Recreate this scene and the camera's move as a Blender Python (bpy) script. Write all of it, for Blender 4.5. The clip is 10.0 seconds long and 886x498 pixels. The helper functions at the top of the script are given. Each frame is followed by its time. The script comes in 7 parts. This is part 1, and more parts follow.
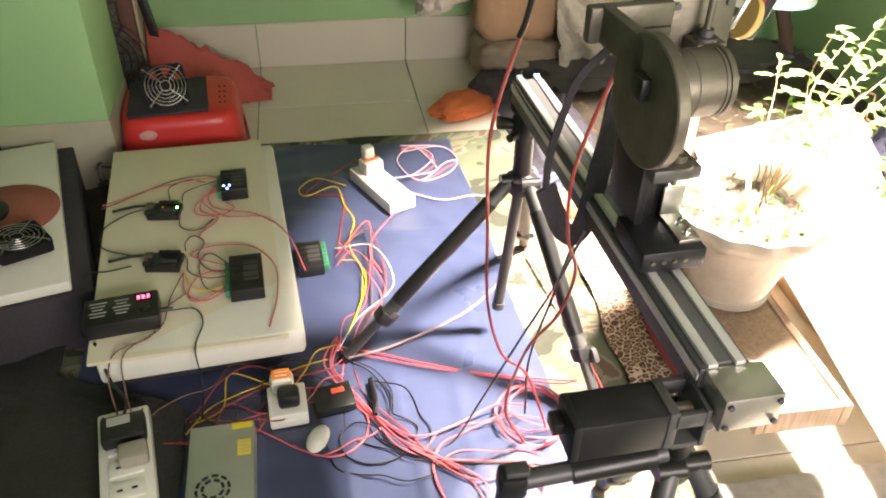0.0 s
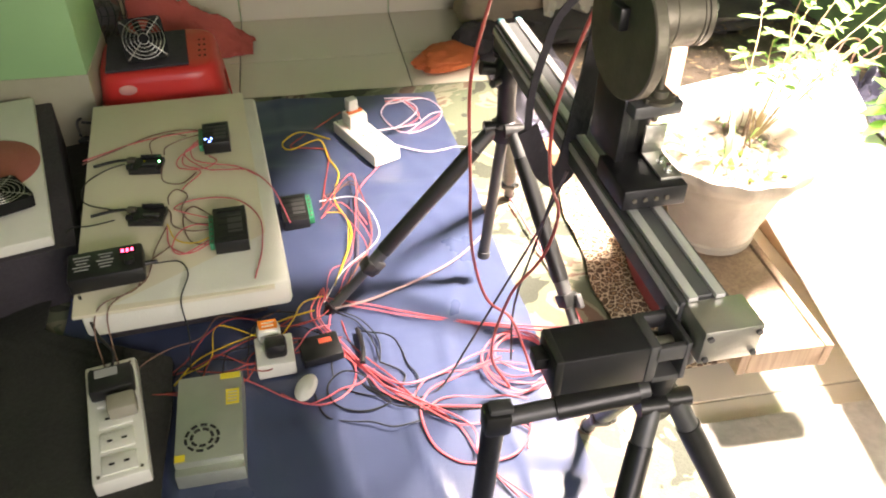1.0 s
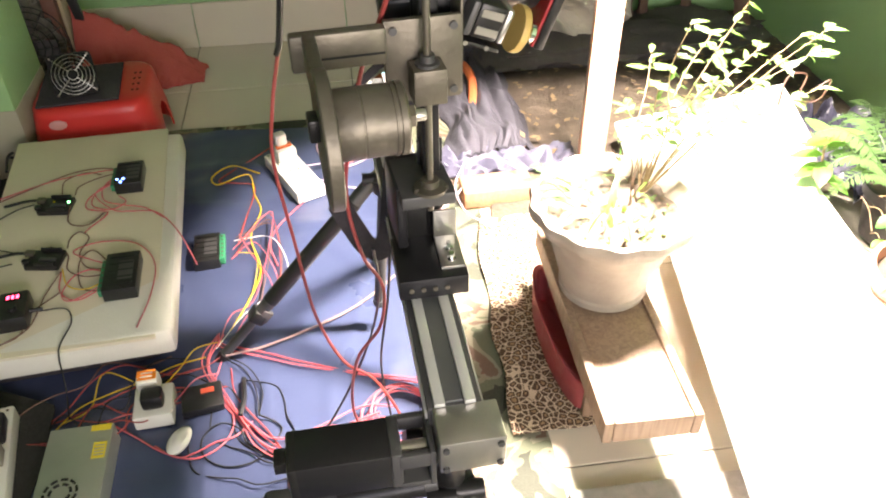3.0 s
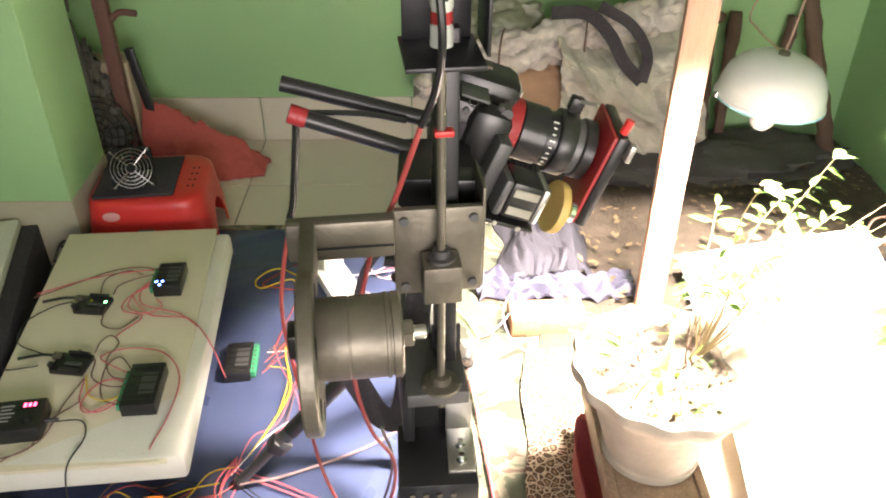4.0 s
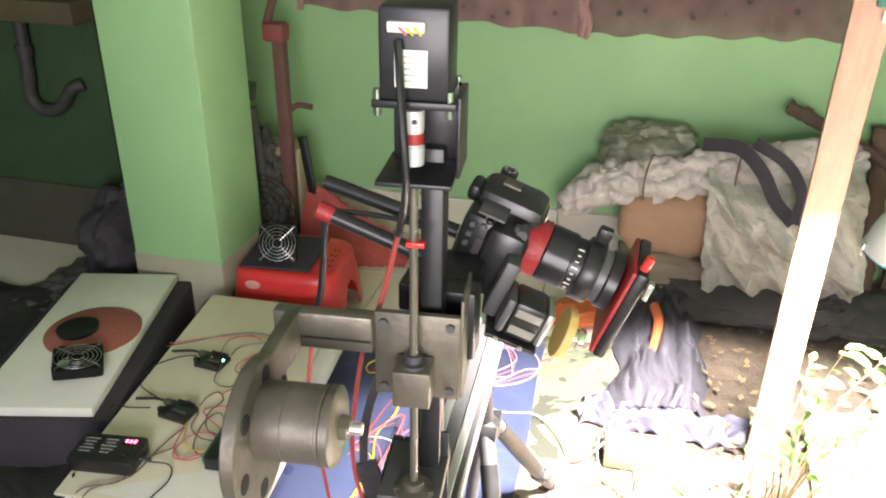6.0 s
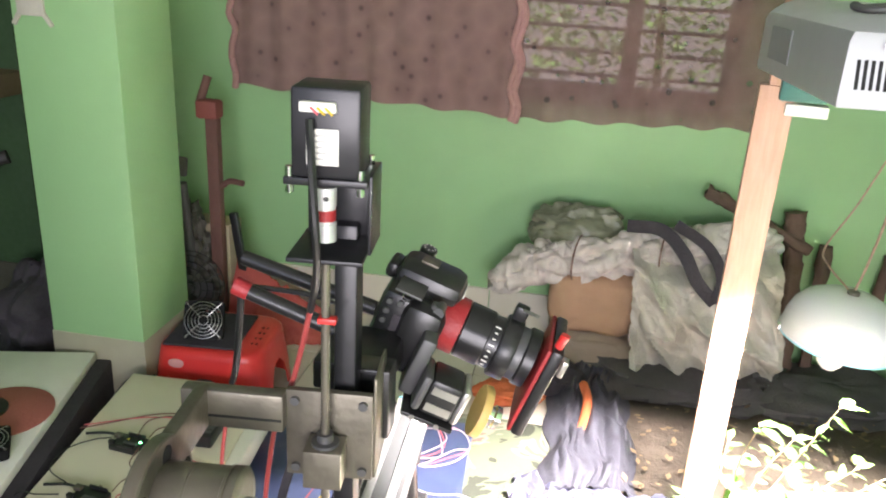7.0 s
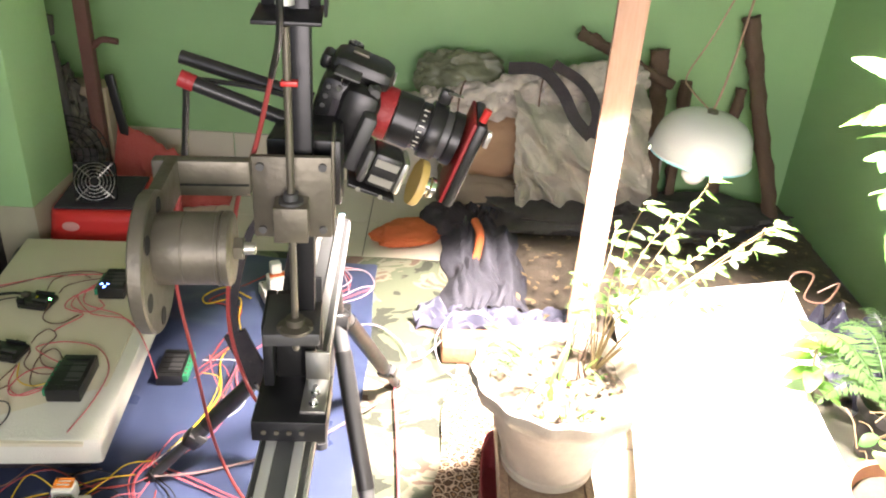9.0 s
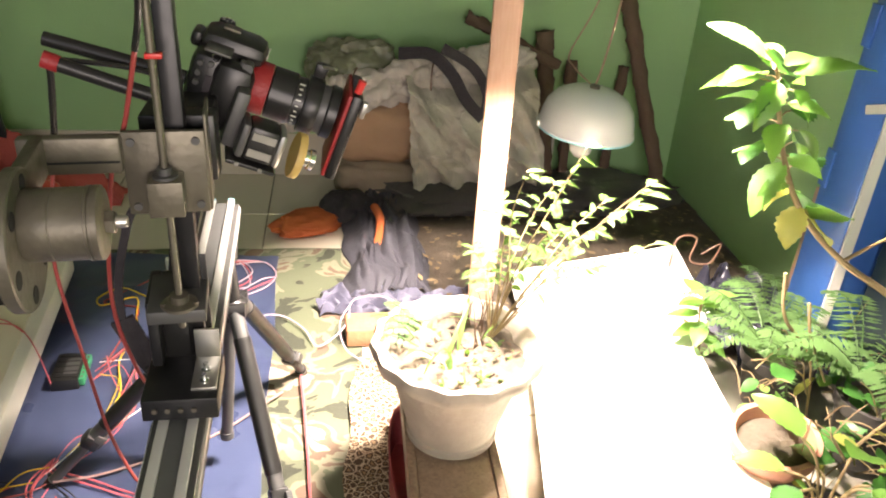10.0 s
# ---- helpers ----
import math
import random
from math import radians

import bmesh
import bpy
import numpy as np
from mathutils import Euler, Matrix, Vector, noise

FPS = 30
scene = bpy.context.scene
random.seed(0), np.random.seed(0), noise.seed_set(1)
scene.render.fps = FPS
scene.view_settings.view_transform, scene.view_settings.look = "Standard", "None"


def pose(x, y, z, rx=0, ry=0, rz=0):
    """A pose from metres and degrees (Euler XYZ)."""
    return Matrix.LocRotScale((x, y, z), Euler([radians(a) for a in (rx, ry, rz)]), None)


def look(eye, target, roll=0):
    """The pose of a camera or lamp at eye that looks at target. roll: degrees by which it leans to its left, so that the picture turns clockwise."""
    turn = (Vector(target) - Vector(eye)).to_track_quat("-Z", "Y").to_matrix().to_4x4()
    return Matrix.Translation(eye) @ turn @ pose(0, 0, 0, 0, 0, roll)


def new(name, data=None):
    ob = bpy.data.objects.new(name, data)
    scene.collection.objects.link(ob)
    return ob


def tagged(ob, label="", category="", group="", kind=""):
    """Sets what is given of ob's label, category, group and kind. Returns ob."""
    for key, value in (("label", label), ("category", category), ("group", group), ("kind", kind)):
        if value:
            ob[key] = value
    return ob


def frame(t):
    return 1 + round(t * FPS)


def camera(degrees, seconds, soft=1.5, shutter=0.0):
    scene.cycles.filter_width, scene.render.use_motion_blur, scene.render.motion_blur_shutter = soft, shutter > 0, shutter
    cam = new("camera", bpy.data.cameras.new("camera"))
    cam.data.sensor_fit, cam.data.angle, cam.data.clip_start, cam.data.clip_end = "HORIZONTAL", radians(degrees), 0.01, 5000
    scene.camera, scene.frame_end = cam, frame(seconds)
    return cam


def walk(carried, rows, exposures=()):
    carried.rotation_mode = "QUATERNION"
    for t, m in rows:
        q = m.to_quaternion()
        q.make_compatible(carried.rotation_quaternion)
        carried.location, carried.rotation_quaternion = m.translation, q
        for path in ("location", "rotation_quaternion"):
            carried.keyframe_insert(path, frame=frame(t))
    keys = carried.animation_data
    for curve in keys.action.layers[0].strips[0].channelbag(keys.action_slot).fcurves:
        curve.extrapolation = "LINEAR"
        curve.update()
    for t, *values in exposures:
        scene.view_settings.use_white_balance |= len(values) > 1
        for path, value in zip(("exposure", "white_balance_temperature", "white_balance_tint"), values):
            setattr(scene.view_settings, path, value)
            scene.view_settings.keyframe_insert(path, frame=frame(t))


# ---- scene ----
cam = camera(58.4, 10.0, 2.0)
EXPOSURES = [(t, stops, kelvin, 23) for t, stops, kelvin in ((0.0, 1.42, 7300), (2.0, 1.25, 7250), (3.5, 1.4, 7050), (5.0, 1.72, 6900), (7.0, 1.74, 6250), (8.0, 1.42, 6500), (9.0, 1.36, 6750), (10.0, 0.74, 7350))]
PATH = [
    (0, (-0.002, 0.102, 1.207), (0.282, 1.688, 0.022), 1.2),
    (0.5, (0.015, 0.095, 1.207), (0.318, 1.667, 0.008), 0.7),
    (1, (0.004, 0.086, 1.187), (0.306, 1.608, -0.075), 1.0),
    (1.5, (0.01, 0.086, 1.183), (0.289, 1.571, -0.128), 0.9),
    (2, (0.096, 0.093, 1.185), (0.379, 1.558, -0.146), 0.2),
    (2.2, (0.163, 0.102, 1.184), (0.448, 1.563, -0.153), -0.1),
    (3.3, (0.35, 0.151, 1.276), (0.51, 1.726, 0.054), -0.9),
    (3.5, (0.359, 0.197, 1.28), (0.497, 1.795, 0.086), -1.0),
    (4, (0.396, 0.273, 1.293), (0.435, 1.933, 0.178), 0.2),
    (4.5, (0.465, 0.295, 1.29), (0.351, 1.991, 0.238), 1.9),
    (5, (0.525, 0.282, 1.292), (0.237, 1.998, 0.307), 1.9),
    (5.2, (0.548, 0.264, 1.305), (0.202, 1.978, 0.335), 1.3),
    (6.3, (0.591, 0.275, 1.316), (0.153, 2.043, 0.49), 1.3),
    (6.5, (0.603, 0.275, 1.32), (0.193, 2.074, 0.549), 2.1),
    (7, (0.599, 0.273, 1.313), (0.296, 2.12, 0.608), 3.3),
    (7.5, (0.567, 0.242, 1.303), (0.432, 2.079, 0.524), 4.8),
    (8, (0.548, 0.227, 1.28), (0.479, 2.029, 0.414), 4.8),
    (8.5, (0.532, 0.156, 1.257), (0.473, 1.923, 0.322), 3.5),
    (9, (0.545, 0.131, 1.242), (0.589, 1.888, 0.289), 4.0),
    (9.5, (0.582, 0.1, 1.222), (0.763, 1.851, 0.272), 4.2),
    (10, (0.578, 0.093, 1.226), (0.843, 1.832, 0.274), 3.9),
]
walk(cam, [(t, look(eye, target, roll)) for t, eye, target, roll in PATH], EXPOSURES)

# ---- world, lamps ----
world = bpy.data.worlds.new("sky")
scene.world = world
world.use_nodes = True
wn = world.node_tree.nodes
sky = wn.new("ShaderNodeTexSky")
sky.sky_type, sky.sun_disc, sky.sun_elevation, sky.sun_rotation = "NISHITA", False, radians(68), radians(270)
wn["Background"].inputs["Strength"].default_value = 0.12
world.node_tree.links.new(sky.outputs[0], wn["Background"].inputs["Color"])


def lamp(name, kind, m, energy, color, **more):
    data = bpy.data.lights.new(name, kind)
    data.energy, data.color = energy, color
    ob = new(name, data)
    ob.matrix_world = m
    return ob, data


# two LED clusters under the grow lamp's housing
for lx, watts in ((1.10, 250), (0.895, 280)):
    grow_ob, grow = lamp("grow_lamp_light", "SPOT", look((lx, 1.34, 1.222), (lx, 1.36, 0.0)), watts, (1.0, 0.95, 0.86))
    grow.spot_size, grow.spot_blend, grow.shadow_soft_size = radians(87), 0.16, 0.06
# Fill lamp added behind the camera to lift the room; no doorway known there.
fill_ob, fill_l = lamp("rear_fill_light", "AREA", look((0.95, -1.35, 1.20), (0.9, 2.4, 1.75)), 27, (1.0, 0.98, 0.93))
fill_l.shape, fill_l.size, fill_l.size_y = "RECTANGLE", 1.4, 0.9


sun_ob, sun_l = lamp("sun", "SUN", look((-3, 8, 8), (0.0, 8.6, 0)), 5.0, (1.0, 0.95, 0.88))
sun_l.angle = radians(0.5)


# ---- materials ----
def mat(name, color, rough=0.6, metal=0.0, var=0.15, scale=8.0, bump=0.0, bscale=60.0, spec=0.5, coat=0.0, trans=0.0):
    m = bpy.data.materials.new(name)
    m.use_nodes = True
    nt = m.node_tree
    b = nt.nodes["Principled BSDF"]
    b.inputs["Roughness"].default_value = rough
    b.inputs["Metallic"].default_value = metal
    b.inputs["Specular IOR Level"].default_value = spec
    b.inputs["Coat Weight"].default_value = coat
    b.inputs["Transmission Weight"].default_value = trans
    co = nt.nodes.new("ShaderNodeTexCoord")
    n1 = nt.nodes.new("ShaderNodeTexNoise")
    n1.inputs["Scale"].default_value, n1.inputs["Detail"].default_value = scale, 8
    nt.links.new(co.outputs["Object"], n1.inputs["Vector"])
    mix = nt.nodes.new("ShaderNodeMix")
    mix.data_type = "RGBA"
    lo = [c * (1 - var) for c in color]
    hi = [min(1, c * (1 + var)) for c in color]
    mix.inputs[6].default_value, mix.inputs[7].default_value = (*lo, 1), (*hi, 1)
    nt.links.new(n1.outputs["Fac"], mix.inputs[0])
    nt.links.new(mix.outputs[2], b.inputs["Base Color"])
    rr = nt.nodes.new("ShaderNodeMapRange")
    rr.inputs["To Min"].default_value, rr.inputs["To Max"].default_value = max(0.02, rough * 0.75), min(1, rough * 1.25)
    n2 = nt.nodes.new("ShaderNodeTexNoise")
    n2.inputs["Scale"].default_value, n2.inputs["Detail"].default_value = bscale, 6
    nt.links.new(co.outputs["Object"], n2.inputs["Vector"])
    nt.links.new(n2.outputs["Fac"], rr.inputs["Value"])
    nt.links.new(rr.outputs[0], b.inputs["Roughness"])
    if bump:
        bp = nt.nodes.new("ShaderNodeBump")
        bp.inputs["Strength"].default_value, bp.inputs["Distance"].default_value = bump, 0.004
        nt.links.new(n2.outputs["Fac"], bp.inputs["Height"])
        nt.links.new(bp.outputs[0], b.inputs["Normal"])
    return m


def nodes_of(m):
    return m.node_tree, m.node_tree.nodes["Principled BSDF"]


def ramp(nt, stops, fac, constant=False):
    r = nt.nodes.new("ShaderNodeValToRGB")
    e = r.color_ramp.elements
    while len(e) < len(stops):
        e.new(0.5)
    for k, (p, c) in enumerate(stops):
        e[k].position, e[k].color = p, (*c, 1)
    if constant:
        r.color_ramp.interpolation = "CONSTANT"
    nt.links.new(fac, r.inputs[0])
    return r


def camo():
    m = mat("camo_cloth", (0.3, 0.3, 0.2), 0.85, bump=0.3, bscale=250)
    nt, b = nodes_of(m)
    co = nt.nodes.new("ShaderNodeTexCoord")
    n = nt.nodes.new("ShaderNodeTexNoise")
    n.inputs["Scale"].default_value, n.inputs["Detail"].default_value, n.inputs["Distortion"].default_value = 7.5, 3, 0.8
    nt.links.new(co.outputs["Object"], n.inputs["Vector"])
    r = ramp(nt, [(0, (0.045, 0.05, 0.035)), (0.40, (0.12, 0.135, 0.085)), (0.5, (0.22, 0.215, 0.15)), (0.56, (0.15, 0.10, 0.07)), (0.63, (0.36, 0.31, 0.23))], n.outputs["Fac"], True)
    nt.links.new(r.outputs[0], b.inputs["Base Color"])
    return m


def leopard():
    m = mat("leopard_cloth", (0.4, 0.3, 0.2), 0.9, bump=0.3, bscale=200)
    nt, b = nodes_of(m)
    co = nt.nodes.new("ShaderNodeTexCoord")
    v = nt.nodes.new("ShaderNodeTexVoronoi")
    v.feature = "DISTANCE_TO_EDGE"
    v.inputs["Scale"].default_value, v.inputs["Randomness"].default_value = 66, 1.0
    nt.links.new(co.outputs["Object"], v.inputs["Vector"])
    r = ramp(nt, [(0, (0.58, 0.47, 0.33)), (0.07, (0.09, 0.055, 0.035)), (0.30, (0.34, 0.22, 0.12))], v.outputs["Distance"], True)
    nt.links.new(r.outputs[0], b.inputs["Base Color"])
    return m


def striped_wood(name, a, c, rough=0.55, scale=6.0):
    m = mat(name, a, rough, bump=0.2, bscale=80)
    nt, b = nodes_of(m)
    co = nt.nodes.new("ShaderNodeTexCoord")
    mp = nt.nodes.new("ShaderNodeMapping")
    mp.inputs["Scale"].default_value = (14, 14, 1.2)
    n = nt.nodes.new("ShaderNodeTexNoise")
    n.inputs["Scale"].default_value, n.inputs["Detail"].default_value, n.inputs["Distortion"].default_value = scale, 6, 1.2
    nt.links.new(co.outputs["Object"], mp.inputs["Vector"])
    nt.links.new(mp.outputs[0], n.inputs["Vector"])
    r = ramp(nt, [(0.3, a), (0.7, c)], n.outputs["Fac"])
    nt.links.new(r.outputs[0], b.inputs["Base Color"])
    return m


def curtain_mat():
    m = mat("brown_curtain", (0.20, 0.10, 0.085), 0.9, bump=0.3, bscale=300)
    nt, b = nodes_of(m)
    co = nt.nodes.new("ShaderNodeTexCoord")
    v = nt.nodes.new("ShaderNodeTexVoronoi")
    v.inputs["Scale"].default_value = 17
    nt.links.new(co.outputs["Object"], v.inputs["Vector"])
    r = ramp(nt, [(0, (0.045, 0.025, 0.025)), (0.22, (0.19, 0.115, 0.10)), (1, (0.24, 0.15, 0.13))], v.outputs["Distance"])
    nt.links.new(r.outputs[0], b.inputs["Base Color"])
    return m


def sheer_mat():
    m = curtain_mat()
    m.name = "sheer_curtain"
    nt, b = nodes_of(m)
    tr = nt.nodes.new("ShaderNodeBsdfTransparent")
    mx = nt.nodes.new("ShaderNodeMixShader")
    mx.inputs[0].default_value = 0.72
    nt.links.new(tr.outputs[0], mx.inputs[1])
    nt.links.new(b.outputs[0], mx.inputs[2])
    nt.links.new(mx.outputs[0], nt.nodes["Material Output"].inputs[0])
    return m


def leaf_mat(name, color, var=0.35):
    m = mat(name, color, 0.45, var=var, scale=30, bump=0.2, bscale=120)
    nt, b = nodes_of(m)
    tl = nt.nodes.new("ShaderNodeBsdfTranslucent")
    tl.inputs[0].default_value = (color[0] * 1.6, color[1] * 1.5, color[2], 1)
    mx = nt.nodes.new("ShaderNodeMixShader")
    mx.inputs[0].default_value = 0.35
    nt.links.new(b.outputs[0], mx.inputs[1])
    nt.links.new(tl.outputs[0], mx.inputs[2])
    nt.links.new(mx.outputs[0], nt.nodes["Material Output"].inputs[0])
    return m


def glow(name, color, strength):
    m = bpy.data.materials.new(name)
    m.use_nodes = True
    b = m.node_tree.nodes["Principled BSDF"]
    b.inputs["Base Color"].default_value = (0.02, 0.02, 0.02, 1)
    b.inputs["Emission Color"].default_value = (*color, 1)
    b.inputs["Emission Strength"].default_value = strength
    return m


GREEN = mat("green_wall_paint", (0.27, 0.47, 0.22), 0.6, var=0.10, scale=3, bump=0.15, bscale=120)
PLAIN = mat("pale_plaster", (0.5, 0.5, 0.46), 0.8)
TILE = mat("beige_floor_tile", (0.62, 0.57, 0.47), 0.34, var=0.05, scale=3, bscale=6)
GROUT = mat("tile_grout", (0.25, 0.23, 0.19), 0.9)
TARP = mat("blue_plastic_sheet", (0.050, 0.065, 0.125), 0.30, var=0.12, scale=4, bump=0.25, bscale=5)
CAMO = camo()
LEOP = leopard()
REDP = mat("red_plastic", (0.62, 0.035, 0.03), 0.35, var=0.12, bump=0.1)
REDC = mat("red_woven_cloth", (0.40, 0.075, 0.06), 0.85, bump=0.5, bscale=160)
FOAM = mat("white_polystyrene", (0.72, 0.71, 0.62), 0.8, var=0.06, scale=20, bump=0.4, bscale=260)
CREAM = mat("cream_board", (0.68, 0.63, 0.47), 0.6, var=0.08, scale=4, bump=0.05)
BLACK = mat("black_plastic", (0.013, 0.013, 0.013), 0.36, var=0.3, bump=0.1)
FANB = mat("matt_black_fan_plastic", (0.010, 0.010, 0.010), 0.75, var=0.3, spec=0.15)
ANOD = mat("black_anodised_metal", (0.02, 0.02, 0.022), 0.38, metal=0.3, var=0.3)
ALU = mat("brushed_aluminium", (0.52, 0.51, 0.47), 0.35, metal=0.9, var=0.1, scale=30, bump=0.1, bscale=200)
STEEL = mat("dull_grey_steel", (0.15, 0.135, 0.105), 0.45, metal=0.55, var=0.4, scale=28, bump=0.15, bscale=140)
CHROME = mat("bright_chrome", (0.8, 0.8, 0.8), 0.15, metal=1.0, var=0.05)
TRACK = mat("silver_track", (0.64, 0.64, 0.62), 0.42, metal=0.4, var=0.05)
GREYM = mat("dark_grey_metal", (0.10, 0.10, 0.10), 0.5, metal=0.5, var=0.2)
ZINC = mat("zinc_plated_sheet", (0.42, 0.45, 0.38), 0.4, metal=0.6, var=0.08, scale=25, bump=0.1)
WHITEP = mat("white_plastic", (0.72, 0.71, 0.64), 0.4, var=0.08)
YELLOW = mat("yellow_label", (0.75, 0.60, 0.04), 0.5, var=0.05)
ORANGEP = mat("orange_print", (0.85, 0.25, 0.02), 0.5, var=0.05)
ORANGE = mat("orange_felt", (0.58, 0.14, 0.045), 0.85, bump=0.4, bscale=200)
DGREEN = mat("green_terminal", (0.03, 0.25, 0.12), 0.5)
DRED = mat("dark_red_band", (0.30, 0.018, 0.02), 0.5, var=0.25, bump=0.3, bscale=200)
RIGGREY = mat("lamp_housing_grey", (0.42, 0.43, 0.44), 0.45, var=0.05)
SLOT = mat("dark_slot", (0.01, 0.01, 0.01), 0.9)
WOOD = striped_wood("pine_post_wood", (0.49, 0.275, 0.185), (0.56, 0.345, 0.25))
PLANK = striped_wood("plank_wood", (0.22, 0.145, 0.095), (0.34, 0.235, 0.16))
BARK = mat("dry_stick_bark", (0.12, 0.075, 0.05), 0.9, bump=0.8, bscale=60)
SACK = mat("dirty_sackcloth", (0.50, 0.47, 0.40), 0.9, var=0.35, scale=9, bump=0.6, bscale=150)
SACKP = mat("printed_white_sack", (0.52, 0.47, 0.42), 0.8, var=0.45, scale=22, bump=0.5, bscale=120)
BROWNP = mat("brown_paper", (0.36, 0.22, 0.13), 0.8, var=0.2, bump=0.4, bscale=50)
# Cloth colour, also used as the painted shade under the foam box lid.
DARKC = mat("dark_cloth_and_shade", (0.035, 0.03, 0.035), 0.9, var=0.4, bump=0.5, bscale=120)
DUSTC = mat("dusty_grey_cloth", (0.085, 0.078, 0.075), 0.9, var=0.45, scale=8, bump=0.5, bscale=120)
JEANS = mat("faded_dark_denim", (0.058, 0.057, 0.072), 0.85, var=0.3, scale=25, bump=0.6, bscale=160)
SOIL = mat("dry_garden_soil", (0.085, 0.066, 0.048), 0.95, var=0.5, scale=18, bump=1.0, bscale=90)
POT = mat("weathered_cement_pot", (0.36, 0.315, 0.255), 0.85, var=0.25, scale=12, bump=0.6, bscale=70)
BRICK = mat("clay_brick", (0.42, 0.20, 0.11), 0.85, var=0.3, scale=25, bump=0.7, bscale=90)
WHITESH = mat("white_foam_sheet", (0.80, 0.80, 0.77), 0.6, var=0.03)
ENAMEL = mat("white_enamel", (0.82, 0.82, 0.80), 0.25, var=0.02, coat=0.3)
CORD = mat("pale_twisted_cord", (0.42, 0.27, 0.20), 0.8, var=0.4, scale=60, bump=0.5, bscale=150)
CYAN = mat("pale_blue_rim", (0.25, 0.62, 0.72), 0.3)
BLUEP = mat("blue_gloss_paint", (0.035, 0.13, 0.42), 0.35, var=0.12, bump=0.1)
GLASSD = mat("dark_window_pane", (0.05, 0.07, 0.06), 0.2)
CURT = curtain_mat()
SHEER = sheer_mat()
REDW = mat("red_wire", (0.60, 0.12, 0.14), 0.4, var=0.15)
DREDW = mat("dark_red_cable", (0.33, 0.055, 0.05), 0.4, var=0.2)
BLKW = mat("black_wire", (0.012, 0.012, 0.012), 0.4)
YELW = mat("yellow_wire", (0.70, 0.48, 0.03), 0.4)
WHTW = mat("white_wire", (0.68, 0.66, 0.64), 0.4)
PALEW = mat("pale_twisted_wire", (0.50, 0.40, 0.46), 0.45, var=0.35, scale=40)
BRNW = mat("brown_wire", (0.16, 0.085, 0.06), 0.5)
NURS = mat("black_nursery_plastic", (0.035, 0.032, 0.03), 0.6, var=0.3)
LEAF = leaf_mat("hibiscus_leaf", (0.11, 0.25, 0.05))
LEAFY = leaf_mat("yellowing_leaf", (0.30, 0.31, 0.08))
LEAFD = leaf_mat("dark_green_leaf", (0.035, 0.13, 0.025))
FERN = leaf_mat("fern_leaf", (0.075, 0.15, 0.05))
MIMO = leaf_mat("small_shrub_leaf", (0.075, 0.15, 0.035))
STEM = mat("woody_stem", (0.22, 0.16, 0.08), 0.8, bump=0.4)
STRAW = mat("dry_leaf_litter", (0.20, 0.14, 0.075), 0.9, var=0.4)
REDLED = glow("red_display", (1.0, 0.05, 0.12), 6)
GRNLED = glow("green_led", (0.1, 1.0, 0.25), 8)
BLULED = glow("blue_led", (0.1, 0.25, 1.0), 8)
BULB = mat("opal_bulb", (0.75, 0.74, 0.68), 0.15, var=0.02)
BARS = mat("window_bar_paint", (0.16, 0.12, 0.10), 0.5)
RUST = mat("rusty_brown_iron", (0.13, 0.06, 0.045), 0.8, var=0.4, bump=0.5)
INKG = mat("grey_print", (0.38, 0.38, 0.36), 0.7)


# ---- mesh tools ----
def bm_new():
    return bmesh.new()


def box(bm, c, s, bev=0.0, rot=None):
    m = Matrix.Translation(c) @ (rot if rot else Matrix()) @ Matrix.Diagonal((s[0], s[1], s[2], 1))
    r = bmesh.ops.create_cube(bm, size=1, matrix=m)
    if bev:
        ed = list({e for v in r["verts"] for e in v.link_edges})
        bmesh.ops.bevel(bm, geom=ed, offset=bev, segments=2, profile=0.5, affect="EDGES")
    return bm


def cyl(bm, a, b, r0, r1=None, seg=20, caps=True):
    a, b = Vector(a), Vector(b)
    d = b - a
    m = Matrix.Translation((a + b) / 2) @ d.to_track_quat("Z", "Y").to_matrix().to_4x4()
    bmesh.ops.create_cone(bm, cap_ends=caps, segments=seg, radius1=r0, radius2=r0 if r1 is None else r1, depth=d.length, matrix=m)
    return bm


def lathe(bm, prof, seg=32, m=None, wob=None):
    rings = []
    for r, z in prof:
        ring = []
        for k in range(seg):
            a = 2 * math.pi * k / seg
            rr = r * (1 + (wob(a, z) if wob else 0))
            v = Vector((rr * math.cos(a), rr * math.sin(a), z))
            ring.append(bm.verts.new(m @ v if m else v))
        rings.append(ring)
    for p, q in zip(rings, rings[1:]):
        for k in range(seg):
            bm.faces.new((p[k], p[(k + 1) % seg], q[(k + 1) % seg], q[k]))
    if prof[0][0] > 1e-4:
        bm.faces.new(list(reversed(rings[0])))
    if prof[-1][0] > 1e-4:
        bm.faces.new(rings[-1])
    return bm


def spline(pts, n=6):
    p = [Vector(q) for q in pts]
    p = [p[0] * 2 - p[1]] + p + [p[-1] * 2 - p[-2]]
    out = []
    for i in range(1, len(p) - 2):
        for k in range(n):
            t = k / n
            a, b, c, d = p[i - 1:i + 3]
            out.append(0.5 * ((2 * b) + (c - a) * t + (2 * a - 5 * b + 4 * c - d) * t * t + (3 * b - a - 3 * c + d) * t ** 3))
    return out + [p[-2]]


